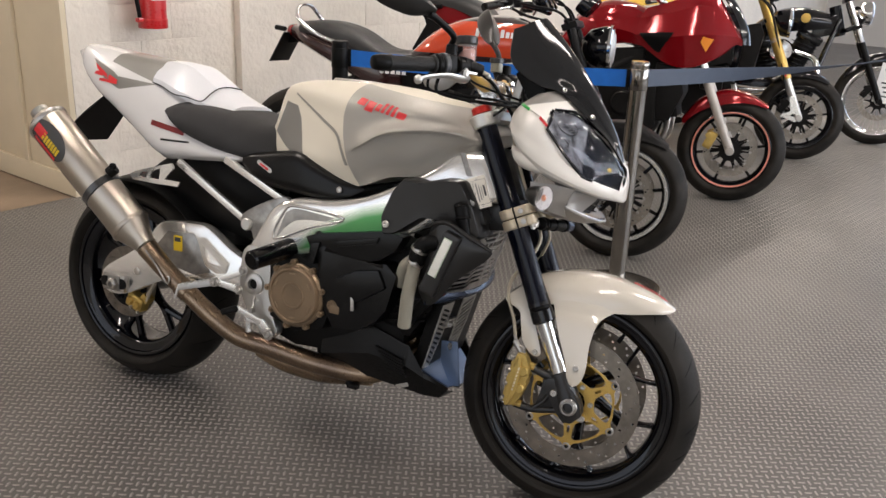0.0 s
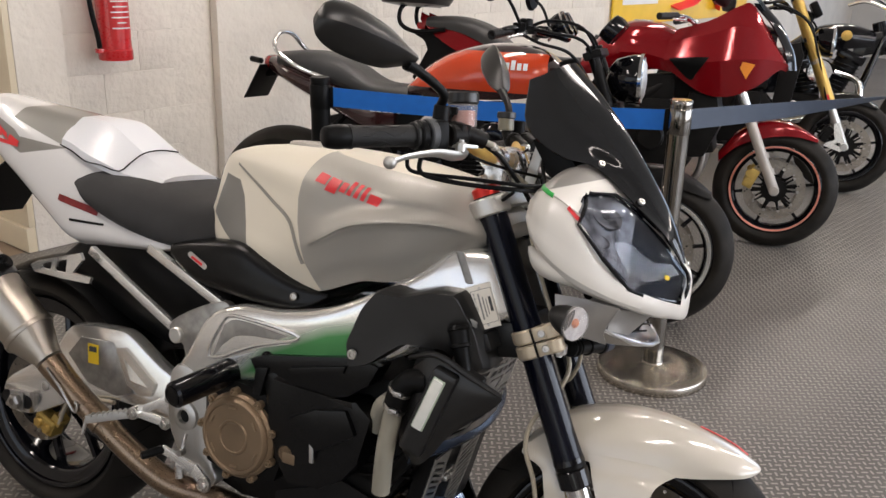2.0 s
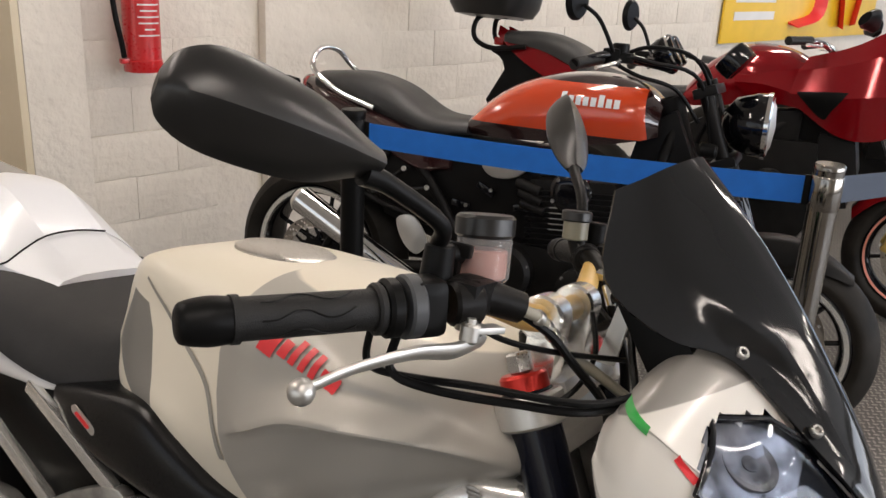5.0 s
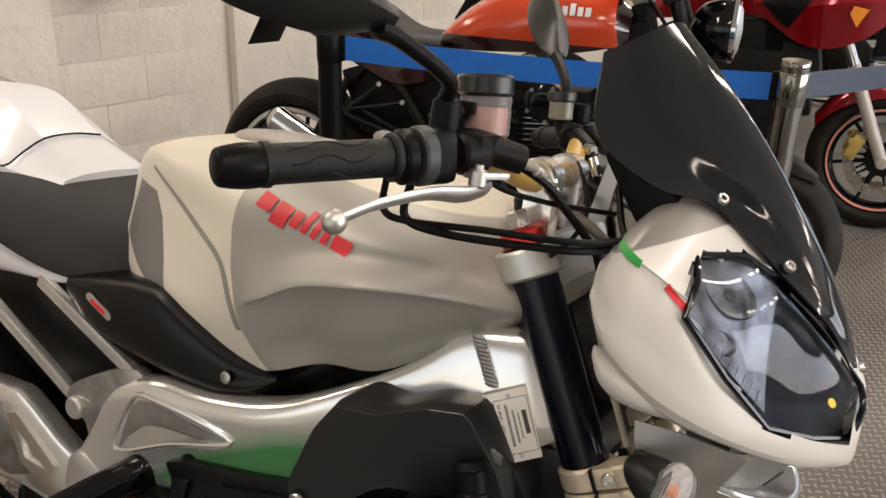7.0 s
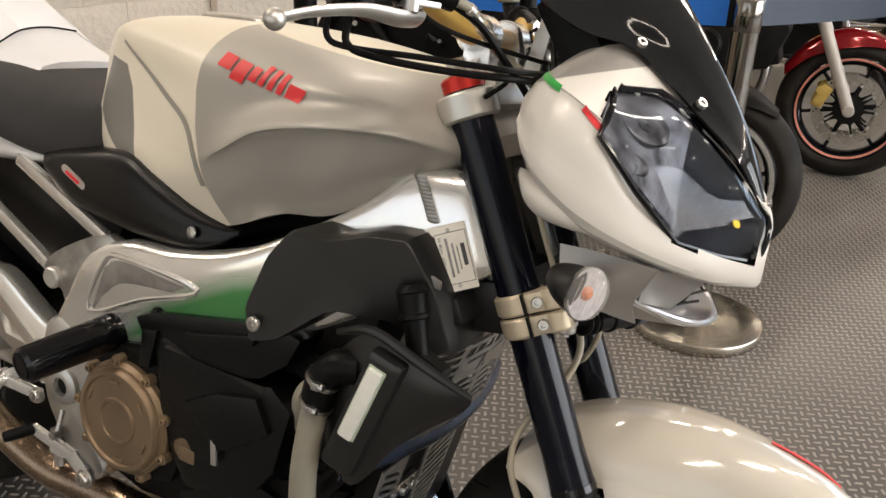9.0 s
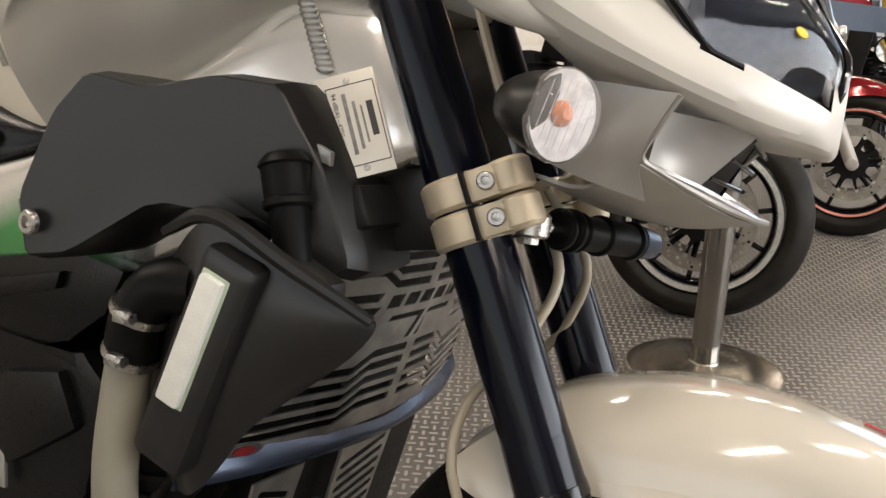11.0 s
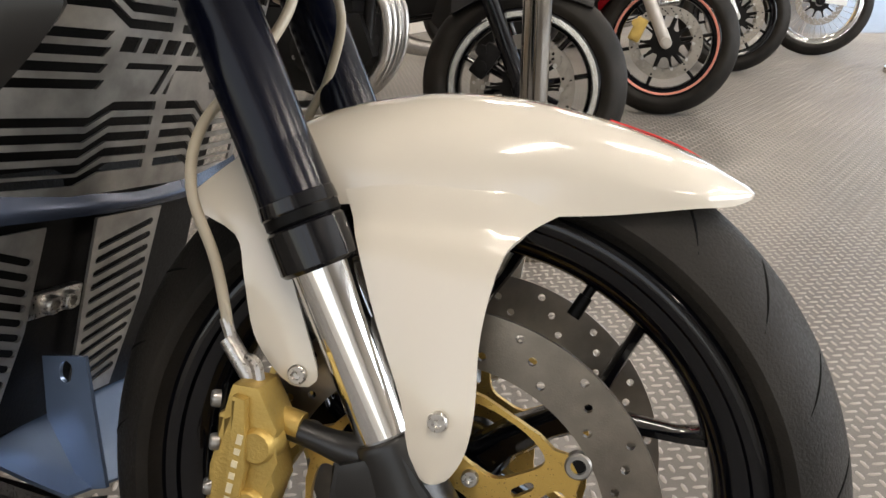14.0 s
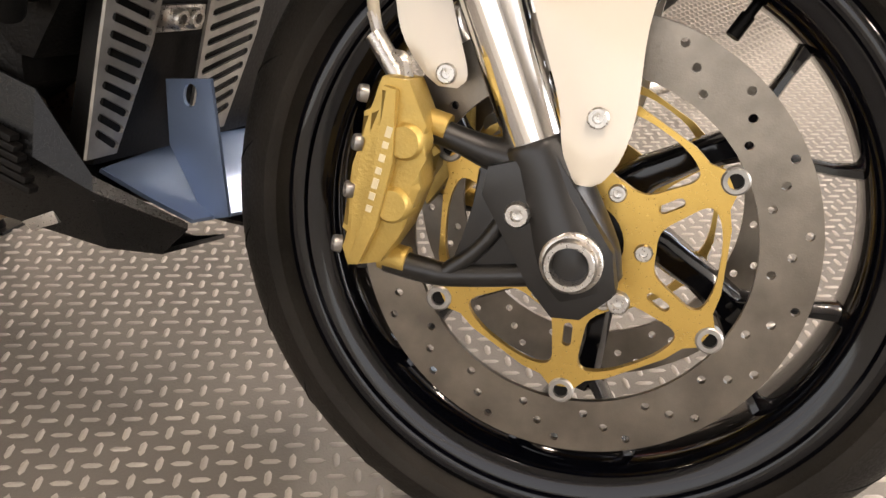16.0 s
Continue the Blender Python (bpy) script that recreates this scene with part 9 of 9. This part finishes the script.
part("side_stand", rod((0.56, 0.13, 0.30), (0.50, 0.24, 0.023), 0.012), CAST_BLACK, red)

# roadster with gold fork
gold = thing("motorcycle", pose(0.930, 6.560, 0, -5, 0, -18), "black roadster motorcycle with gold upside-down fork", "motorcycle", "parked motorcycles")
wheel(gold, "front_wheel", 1.48, 0.300, 0.120, 0.218, GLOSS_BLACK, 10, CAST_BLACK, "black front wheel")
wheel(gold, "rear_wheel", 0.0, 0.315, 0.17, 0.218, GLOSS_BLACK, 10, CAST_BLACK, "black rear wheel")
discs(gold, 1.48, 0.300, 0.155, CAST_BLACK, (-1, 1), (-0.11, 0.07))
simple_fork(gold, 1.48, 0.300, 1.063, 1.22, GOLD, ALU_SATIN, 0.10, True)
for s in (-1, 1):
    part("caliper_bracket", flat([[(1.48, 0.33), (1.50, 0.30), (1.46, 0.27), (1.36, 0.30), (1.37, 0.32), (1.42, 0.34), (1.40, 0.44), (1.43, 0.45)], [(1.46, 0.30), (1.42, 0.315), (1.455, 0.33)]], 0.02, s * 0.115, 0.004), ALU, gold, "white alloy caliper bracket")
    part("reflector", box(0.012, 0.006, 0.045, pose(1.345, s * 0.132, 0.595, 0, -24, 0), 0.002), DECAL_RED, gold)
    part("fork_yoke_clamp", rod((1.255, s * 0.10, 0.795), (1.24, s * 0.10, 0.83), 0.033, bevel=0.004), ALU_SATIN, gold)
    part("frame_tube", tube([(1.10, s * 0.06, 0.85), (0.70, s * 0.14, 0.74), (0.30, s * 0.13, 0.72), (0.0, s * 0.10, 0.80)], 0.018, 10, 5), CAST_BLACK, gold)
    part("mirror_head", tube([(0.93, s * 0.36, 1.24), (0.91, s * 0.41, 1.25), (0.90, s * 0.46, 1.25)], [0.02, 0.04, 0.025], 12, 4, 0.5), BLACK_PLASTIC, gold)
    part("cylinder", joined(rod((0.85, s * 0.10, 0.50), (0.88, s * 0.33, 0.53), 0.075, seg=20, bevel=0.01), box(0.15, 0.07, 0.16, pose(0.88, s * 0.33, 0.53), 0.02)), ENGINE, gold)
part("front_mudguard", hull([(1.27, [(0, 0.57), (0.05, 0.56), (0.065, 0.53)]), (1.38, [(0, 0.625), (0.055, 0.612), (0.07, 0.57)]), (1.52, [(0, 0.625), (0.055, 0.612), (0.07, 0.57)]), (1.64, [(0, 0.565), (0.04, 0.555), (0.055, 0.54)])], 5, 4), GLOSS_BLACK, gold, "short black front mudguard")
part("fuel_tank", hull([(0.45, [(0, 0.86), (0.06, 0.855), (0.10, 0.83), (0.09, 0.80)]), (0.60, [(0, 1.0), (0.09, 0.985), (0.15, 0.92), (0.13, 0.82)]), (0.80, [(0, 1.05), (0.11, 1.03), (0.18, 0.95), (0.15, 0.84)]), (1.0, [(0, 0.99), (0.08, 0.975), (0.13, 0.92), (0.11, 0.87)])], 6, 5), GLOSS_BLACK, gold, "gloss black fuel tank")
part("seat", hull([(-0.15, [(0, 0.90), (0.08, 0.895), (0.10, 0.86)]), (0.15, [(0, 0.87), (0.11, 0.865), (0.14, 0.82)]), (0.46, [(0, 0.87), (0.07, 0.86), (0.09, 0.82)])], 5, 5), VINYL, gold, "flat black seat")
part("engine", prism([(0.55, 0.36), (0.68, 0.26), (1.0, 0.30), (1.02, 0.55), (0.90, 0.66), (0.60, 0.64)], -0.14, 0.14, 0.03), ENGINE, gold, "dark boxer engine block")
part("handlebar", tube([(0.90, -0.40, 1.13), (1.0, -0.20, 1.15), (1.06, 0, 1.10), (1.0, 0.20, 1.15), (0.90, 0.40, 1.13)], 0.0125, 10, 5), GLOSS_BLACK, gold)
hl = part("headlamp", lathe([(0.03, -0.09), (0.08, -0.055), (0.092, 0.0), (0.095, 0.03), (0.07, 0.05), (0.001, 0.06)], 36, Matrix.Translation((1.29, 0, 0.93)) @ Matrix.Rotation(radians(-90), 4, "Z")), GLOSS_BLACK, gold, "round black headlamp with a bright rim")
part("rim", lathe([(0.088, 0.026), (0.099, 0.028), (0.099, 0.042), (0.086, 0.046)], 36, Matrix.Translation((1.29, 0, 0.93)) @ Matrix.Rotation(radians(-90), 4, "Z"), True), CHROME, hl)
part("exhaust_header", tube([(1.02, -0.20, 0.50), (1.05, -0.15, 0.34), (0.85, -0.10, 0.24), (0.45, -0.14, 0.27)], 0.022, 12, 5), CHROME, gold)
part("muffler", tube([(0.45, -0.14, 0.27), (0.15, -0.2, 0.34), (-0.20, -0.22, 0.42)], [0.035, 0.05, 0.05], 16, 5), STEEL, gold)
part("oil_cooler", prism([(1.02, 0.52), (1.05, 0.90), (1.14, 0.92), (1.17, 0.84), (1.13, 0.54)], -0.13, 0.13, 0.015), CAST_BLACK, gold, "black oil cooler behind the fork")
part("gearbox_cover", prism([(0.22, 0.40), (0.30, 0.72), (0.60, 0.84), (0.98, 0.86), (0.98, 0.62), (0.60, 0.55), (0.50, 0.36)], -0.15, 0.15, 0.02), ENGINE, gold, "dark engine side cover")
part("instrument", joined(box(0.05, 0.20, 0.10, Matrix.Translation((1.20, 0, 1.12)) @ Matrix.Rotation(radians(-30), 4, "Y"), 0.02), rod((1.16, -0.05, 1.05), (1.18, -0.05, 1.10), 0.03)), BLACK_PLASTIC, gold, "black instrument pod")
for pts in ([(0.95, -0.30, 1.13), (1.08, -0.22, 1.10), (1.20, -0.10, 1.00), (1.18, -0.06, 0.82)], [(0.95, 0.30, 1.13), (1.08, 0.20, 1.12), (1.22, 0.08, 1.02), (1.18, 0.05, 0.84)], [(0.98, -0.26, 1.12), (1.16, -0.20, 1.04), (1.26, -0.13, 0.82), (1.36, -0.13, 0.50)]):
    part("control_cable", tube(pts, 0.007, 8, 5), BLACK_PLASTIC, gold, "black looped control cable")
part("side_stand", rod((0.56, 0.13, 0.30), (0.50, 0.24, 0.023), 0.012), CAST_BLACK, gold)

# black cruiser with wire wheels
cru = thing("motorcycle", pose(1.70, 7.26, 0, -5, 0, -18), "black cruiser motorcycle with wire wheels and chrome engine", "motorcycle", "parked motorcycles")
wheel(cru, "front_wheel", 1.55, 0.335, 0.10, 0.260, CHROME, 36, STEEL, "wire-spoked chrome front wheel", True)
wheel(cru, "rear_wheel", 0.0, 0.32, 0.15, 0.215, CHROME, 36, STEEL, "wire-spoked chrome rear wheel", True)
discs(cru, 1.55, 0.335, 0.145, CAST_BLACK, (-1,), (-0.10, 0.07))
simple_fork(cru, 1.55, 0.335, 1.20, 1.10, CHROME, CAST_BLACK)
part("front_mudguard", hull([(1.28, [(0, 0.55), (0.04, 0.54), (0.06, 0.49)]), (1.40, [(0, 0.665), (0.05, 0.65), (0.065, 0.60)]), (1.55, [(0, 0.705), (0.05, 0.69), (0.065, 0.64)]), (1.70, [(0, 0.665), (0.045, 0.65), (0.06, 0.61)])], 5, 4), GLOSS_BLACK, cru, "black front mudguard")
part("fuel_tank", hull([(0.55, [(0, 0.84), (0.05, 0.83), (0.08, 0.80), (0.06, 0.78)]), (0.72, [(0, 0.965), (0.08, 0.95), (0.14, 0.89), (0.12, 0.80)]), (0.92, [(0, 1.0), (0.10, 0.98), (0.17, 0.91), (0.14, 0.82)]), (1.12, [(0, 0.96), (0.07, 0.945), (0.11, 0.90), (0.10, 0.85)])], 6, 5), GLOSS_BLACK, cru, "gloss black teardrop tank")
part("tank_badge", lathe([(0.035, 0), (0.035, 0.004), (0.02, 0.006), (0.001, 0.006)], 24, Matrix.Translation((0.93, -0.172, 0.915)) @ Matrix.Rotation(radians(180), 4, "Z")), GOLD, cru)
part("seat", hull([(-0.20, [(0, 0.80), (0.09, 0.79), (0.11, 0.75)]), (0.15, [(0, 0.76), (0.13, 0.75), (0.15, 0.70)]), (0.56, [(0, 0.82), (0.07, 0.81), (0.09, 0.77)])], 5, 5), VINYL, cru, "low black seat")
part("engine", joined(prism([(0.55, 0.30), (1.0, 0.28), (1.05, 0.42), (0.95, 0.50), (0.60, 0.50)], -0.15, 0.15, 0.03), rod((0.72, 0, 0.48), (0.62, 0, 0.76), 0.085, seg=24), rod((0.86, 0, 0.48), (0.98, 0, 0.76), 0.085, seg=24)), ENGINE, cru, "black v-twin engine")
for k in range(8):
    part("fin", rod((0.715 - 0.0105 * k, 0, 0.52 + 0.028 * k), (0.7135 - 0.0105 * k, 0, 0.526 + 0.028 * k), 0.105, seg=24), GLOSS_BLACK, cru)
    part("fin", rod((0.868 + 0.0125 * k, 0, 0.52 + 0.028 * k), (0.870 + 0.0125 * k, 0, 0.526 + 0.028 * k), 0.105, seg=24), GLOSS_BLACK, cru)
for d in (0, 1):
    part("exhaust_pipe", tube([(0.70 + 0.2 * d, -0.10, 0.66), (0.80 + 0.25 * d, -0.18, 0.60), (0.82 + 0.2 * d, -0.20, 0.40), (0.60, -0.21, 0.30 + 0.05 * d), (0.0, -0.21, 0.30 + 0.09 * d), (-0.35, -0.21, 0.32 + 0.10 * d)], [0.024, 0.024, 0.024, 0.03, 0.045, 0.045], 14, 5), CHROME, cru)
part("air_cleaner", lathe([(0.085, -0.03), (0.09, 0.0), (0.08, 0.03), (0.001, 0.035)], 32, Matrix.Translation((0.79, -0.17, 0.66)) @ Matrix.Rotation(radians(180), 4, "Z")), CHROME, cru)
hl = part("headlamp", lathe([(0.03, -0.10), (0.075, -0.06), (0.088, 0.0), (0.09, 0.03), (0.07, 0.045), (0.001, 0.055)], 36, Matrix.Translation((1.36, 0, 0.98)) @ Matrix.Rotation(radians(-90), 4, "Z")), CHROME, cru)
part("handlebar", tube([(0.95, -0.42, 1.15), (1.05, -0.28, 1.17), (1.17, -0.12, 1.12), (1.18, 0, 1.10), (1.17, 0.12, 1.12), (1.05, 0.28, 1.17), (0.95, 0.42, 1.15)], 0.0125, 10, 5), CHROME, cru)
for s in (-1, 1):
    part("frame_tube", tube([(1.18, s * 0.04, 0.92), (1.08, s * 0.11, 0.55), (1.02, s * 0.13, 0.30), (0.6, s * 0.13, 0.25)], 0.018, 10, 5), GLOSS_BLACK, cru)
    part("rear_strut", tube([(0.0, s * 0.13, 0.32), (0.30, s * 0.12, 0.62), (0.50, s * 0.10, 0.74)], 0.016, 10, 4), GLOSS_BLACK, cru)
part("rear_mudguard", hull([(-0.34, [(0, 0.45), (0.06, 0.44), (0.085, 0.40)]), (-0.22, [(0, 0.62), (0.07, 0.60), (0.095, 0.54)]), (0.0, [(0, 0.71), (0.07, 0.695), (0.095, 0.62)]), (0.25, [(0, 0.70), (0.07, 0.69), (0.09, 0.62)])], 5, 4), GLOSS_BLACK, cru)
part("primary_cover", joined(prism([(0.30, 0.30), (0.36, 0.42), (0.60, 0.46), (0.96, 0.44), (1.02, 0.36), (0.96, 0.26), (0.40, 0.24)], -0.185, 0.185, 0.03), prism([(0.26, 0.46), (0.34, 0.72), (0.55, 0.76), (0.60, 0.50)], -0.14, 0.14, 0.02)), GLOSS_BLACK, cru, "black primary cover and oil tank")
part("rocker_cover", joined(box(0.20, 0.17, 0.07, Matrix.Translation((0.61, 0, 0.775)) @ Matrix.Rotation(radians(-20), 4, "Y"), 0.02), box(0.20, 0.17, 0.07, Matrix.Translation((0.985, 0, 0.775)) @ Matrix.Rotation(radians(22), 4, "Y"), 0.02)), GLOSS_BLACK, cru, "black rocker cover")
part("steering_head", joined(rod((1.20, 0, 0.80), (1.13, 0, 1.02), 0.045, bevel=0.006), prism([(0.98, 0.76), (1.02, 0.92), (1.16, 0.96), (1.20, 0.82)], -0.05, 0.05, 0.012), box(0.07, 0.28, 0.035, Matrix.Translation((1.26, 0, 0.86)) @ Matrix.Rotation(radians(-28), 4, "Y"), 0.01)), GLOSS_BLACK, cru, "black steering head and lower yoke")
part("regulator", box(0.05, 0.16, 0.10, Matrix.Translation((1.08, 0, 0.42)) @ Matrix.Rotation(radians(-14), 4, "Y"), 0.012), CAST_BLACK, cru)
part("side_stand", rod((0.62, 0.13, 0.28), (0.56, 0.25, 0.024), 0.012), CAST_BLACK, cru)

# ---- barrier, extinguisher, signs ----
BASE_STEEL = material("scuffed_base_steel", (0.50, 0.46, 0.40), 0.24, 1.0, 0.22, 14, 0.0, 240)


def barrier_post(x, y, label, mat):
    t = thing("barrier_post", pose(x, y, 0), label, "barrier post", "belt barrier posts")
    part("base", transformed(lathe([(0.186, 0.0), (0.188, 0.003), (0.188, 0.027), (0.185, 0.031), (0.178, 0.0325), (0.10, 0.037), (0.05, 0.041), (0.036, 0.046), (0.034, 0.050)], 64), Matrix.Rotation(radians(90), 4, "X")), BASE_STEEL, t, "flat polished steel disc base")
    part("pole", transformed(lathe([(0.034, 0.04), (0.034, 0.940), (0.035, 0.941), (0.035, 0.951), (0.032, 0.955), (0.001, 0.955)], 40), Matrix.Rotation(radians(90), 4, "X")), mat, t)
    part("belt_head", transformed(lathe([(0.0348, 0.846), (0.0365, 0.849), (0.0365, 0.925), (0.0348, 0.928)], 40), Matrix.Rotation(radians(90), 4, "X")), mat, t)
    return t


P1, P2, P3 = Vector((-0.515, 3.61, 0)), Vector((0.683, 3.358, 0)), Vector((3.40, 5.97, 0))
barrier_post(P1.x, P1.y, "black belt barrier post on a steel base", BLACK_PLASTIC)
barrier_post(P2.x, P2.y, "brushed steel belt barrier post on a flat disc base", POST_STEEL)
barrier_post(P3.x, P3.y, "brushed steel belt barrier post on a flat disc base", POST_STEEL)


def belt(a, b, mat, label, twist=0.0, sag=0.012):
    n = 24
    rows = []
    side = (b - a).normalized().cross(Vector((0, 0, 1)))
    for i in range(n + 1):
        u = i / n
        c = a.lerp(b, u) + Vector((0, 0, 0.888 - sag * math.sin(math.pi * u)))
        ang = twist * math.sin(math.pi * u) ** 2
        up = Vector((0, 0, math.cos(ang))) + side * math.sin(ang)
        rows.append([c - up * 0.033, c, c + up * 0.033])
    ob = single("barrier_belt", shell(rows, 0.0015, 1, 2), mat, Matrix(), label, "barrier belt", "barrier belts")
    along = math.atan2(b.y - a.y, b.x - a.x)
    for p, d in ((a, 0.006), (b, -0.006)):
        part("end_clip", box(0.016, 0.007, 0.072, Matrix.Translation(p + Vector((d * math.cos(along), d * math.sin(along), 0.888))) @ Matrix.Rotation(along, 4, "Z"), 0.002), BLACK_PLASTIC, ob)


d12 = (P2 - P1).normalized() * 0.035
d23 = (P3 - P2).normalized() * 0.035
belt(P1 + d12, P2 - d12, BELT_BLUE, "taut royal blue woven barrier belt")
belt(P2 + d23, P3 - d23, BELT_GREY, "twisted dark blue-grey woven barrier belt", 1.25, 0.05)

# fire extinguisher on the block wall
ex = thing("fire_extinguisher", ROOM @ pose(0.445, -0.11, 0.865), "red fire extinguisher hung on the block wall", "fire extinguisher")
RX = Matrix.Rotation(radians(90), 4, "X")
EXR = material("red_cylinder_enamel", (0.52, 0.012, 0.014), 0.28, vary=0.06, bump=0.0, coat=0.6)
part("cylinder", transformed(lathe([(0.074, 0.045), (0.074, 0.40), (0.066, 0.44), (0.040, 0.475), (0.022, 0.485), (0.020, 0.50)], 40), RX), EXR, ex, "red steel cylinder")
part("skirt", transformed(lathe([(0.076, 0.0), (0.078, 0.004), (0.078, 0.046), (0.074, 0.05)], 40), RX), EXR, ex)
part("valve", joined(rod((0, 0, 0.49), (0, 0, 0.535), 0.018), box(0.11, 0.02, 0.014, pose(0.035, 0, 0.55, 0, -12, 0), 0.004), box(0.10, 0.02, 0.01, pose(0.035, 0, 0.525), 0.003)), CAST_BLACK, ex)
part("hose", tube([(-0.02, 0, 0.51), (-0.08, -0.02, 0.50), (-0.125, -0.02, 0.40), (-0.118, -0.02, 0.24), (-0.098, -0.02, 0.12), (-0.088, -0.015, 0.06)], 0.011, 12, 6), BLACK_PLASTIC, ex, "black discharge hose")
part("nozzle_clip", box(0.035, 0.03, 0.02, pose(-0.085, -0.01, 0.045), 0.004), EXR, ex)
lab = part("label_panel", shell([[Vector((0.0755 * math.sin(a), -0.0755 * math.cos(a), z)) for a in (-0.75, -0.35, 0.05, 0.45, 0.75)] for z in (0.10, 0.20, 0.30, 0.40)], 0.0006), material("label_red", (0.50, 0.02, 0.02), 0.35, vary=0.04, bump=0.0), ex)
for k in range(11):
    z = 0.385 - 0.024 * k
    wd = (0.62, 0.5, 0.64, 0.6, 0.3)[k % 5]
    part("label_line", shell([[Vector((0.0768 * math.sin(a), -0.0768 * math.cos(a), z + dz)) for a in (-wd, -wd * 0.3, wd * 0.3, wd)] for dz in (0, 0.006 if k != 2 else 0.018)], 0.0005, 2, 2), PAPER, lab)
part("bracket", box(0.06, 0.05, 0.02, pose(0, 0.085, 0.43), 0.003), CAST_BLACK, ex)

# painted board on the wall further along
bd = thing("wall_sign", ROOM @ pose(7.22, -0.02, 1.46), "yellow and red printed sign board on the block wall", "sign")
part("board", box(3.4, 0.02, 1.30, Matrix(), 0.004), material("yellow_board", (0.80, 0.50, 0.02), 0.4, vary=0.05, bump=0.0), bd)
for k in range(5):
    part("sign_line", box(0.75, 0.003, 0.07, pose(-1.15, -0.0125, 0.15 - 0.145 * k), 0), PAPER, bd)
part("letter_shape", tube([(0.05, -0.012, 0.5), (-0.40, -0.012, 0.45), (-0.35, -0.012, 0.1), (0.0, -0.012, -0.05), (0.05, -0.012, -0.4), (-0.45, -0.012, -0.5)], 0.11, 8, 5, 0.08), DECAL_RED, bd)
part("letter_shape", tube([(0.45, -0.012, 0.55), (0.75, -0.012, -0.55)], 0.12, 8, 5, 0.08), DECAL_RED, bd)
part("letter_shape", tube([(1.05, -0.012, -0.55), (1.35, -0.012, 0.55)], 0.12, 8, 5, 0.08), DECAL_RED, bd)

# card on the cruiser's wheel
card = thing("price_card", pose(1.70, 7.26, 0, -5, 0, -18) @ pose(1.62, -0.075, 0.47, 0, 6, 0), "white printed card hung on the wire wheel", "price card")
part("sheet", box(0.21, 0.003, 0.297, Matrix(), 0), PAPER, card)
for k in range(7):
    part("printed_line", box(0.15 - 0.03 * (k % 3), 0.001, 0.012, pose(0, -0.0022, 0.10 - 0.033 * k), 0), material("blue_grey_print", (0.12, 0.16, 0.25), 0.6, bump=0.0) if k == 0 else INK, card)

# ---- floor studs ----
def studs(x0, x1, y0, y1):
    """Raised bars of the matting: alternate bars stand square to one another, in world place, turned by two degrees."""
    px, py = 0.0216, 0.0236
    turn = radians(2)
    ix = np.arange(int((x1 - x0) / px))
    iy = np.arange(int((y1 - y0) / py))
    gx, gy = np.meshgrid(ix, iy)
    gx, gy = gx.ravel(), gy.ravel()
    flip = (gx + gy) % 2 == 1
    cx, cy = x0 + gx * px, y0 + gy * py
    wx, wy = cx * math.cos(turn) - cy * math.sin(turn), cx * math.sin(turn) + cy * math.cos(turn)
    a = radians(54.5)
    inside = (-(wx + 2.03) * math.sin(a) + (wy - 4.36) * math.cos(a)) < -0.02
    wx, wy, flip = wx[inside], wy[inside], flip[inside]
    L, w, h = 0.0112, 0.0034, 0.0024
    base = np.array([(-L, 0, 0), (-L * 0.55, -w, 0), (L * 0.55, -w, 0), (L, 0, 0), (L * 0.55, w, 0), (-L * 0.55, w, 0), (-L * 0.6, 0, h), (L * 0.6, 0, h)])
    ang = np.where(flip, math.pi / 2 + turn, turn)
    c, s = np.cos(ang)[:, None], np.sin(ang)[:, None]
    vx = wx[:, None] + base[None, :, 0] * c - base[None, :, 1] * s
    vy = wy[:, None] + base[None, :, 0] * s + base[None, :, 1] * c
    vz = np.broadcast_to(base[None, :, 2], vx.shape)
    verts = np.stack([vx, vy, vz], -1).reshape(-1, 3)
    tri = np.array([(0, 1, 6), (1, 2, 7), (1, 7, 6), (2, 3, 7), (3, 4, 7), (4, 5, 6), (4, 6, 7), (5, 0, 6)])
    faces = (tri[None] + 8 * np.arange(len(wx))[:, None, None]).reshape(-1, 3)
    me = bpy.data.meshes.new("floor_studs")
    me.vertices.add(len(verts))
    me.vertices.foreach_set("co", verts.ravel())
    me.loops.add(faces.size)
    me.loops.foreach_set("vertex_index", faces.ravel().astype(np.int32))
    me.polygons.add(len(faces))
    me.polygons.foreach_set("loop_start", np.arange(0, faces.size, 3, dtype=np.int32))
    me.update(calc_edges=True)
    me.validate()
    me.materials.append(STUD_MAT)
    return tagged(new("floor_studs", me), "raised grey bars of the studded rubber matting", "matting", kind="stuff")


studs(-2.8, 5.0, -0.4, 8.0)

# ---- blocks of the wall, last ----
def block_meshes():
    out = []
    for w in (0.3985, 0.1965):
        bm = box(w, 0.02, 0.1945, Matrix.Translation((w / 2, 0.010, 0.096)), 0.007, 2)
        out.append(mesh_of("block", bm, WALL_PAINT))
    return out


BLOCKS = block_meshes()
rng = random.Random(5)
for row in range(9):
    x = 0.24 if row % 2 else 0.24 - 0.0
    first = row % 2 == 1
    while x < 7.6:
        w = 0.194 if first else 0.396
        if not (x + w > 1.08 and x < 1.80):
            b = new("block", BLOCKS[1 if first else 0])
            b.parent = wall_north
            b.matrix_parent_inverse = Matrix()
            b.location = (x, 0.0025 + rng.uniform(-0.003, 0.003), 0.196 * row + 0.004)
            b.rotation_euler = (rng.uniform(-0.004, 0.004), 0, rng.uniform(-0.003, 0.003))
        x += w + 0.004
        first = False
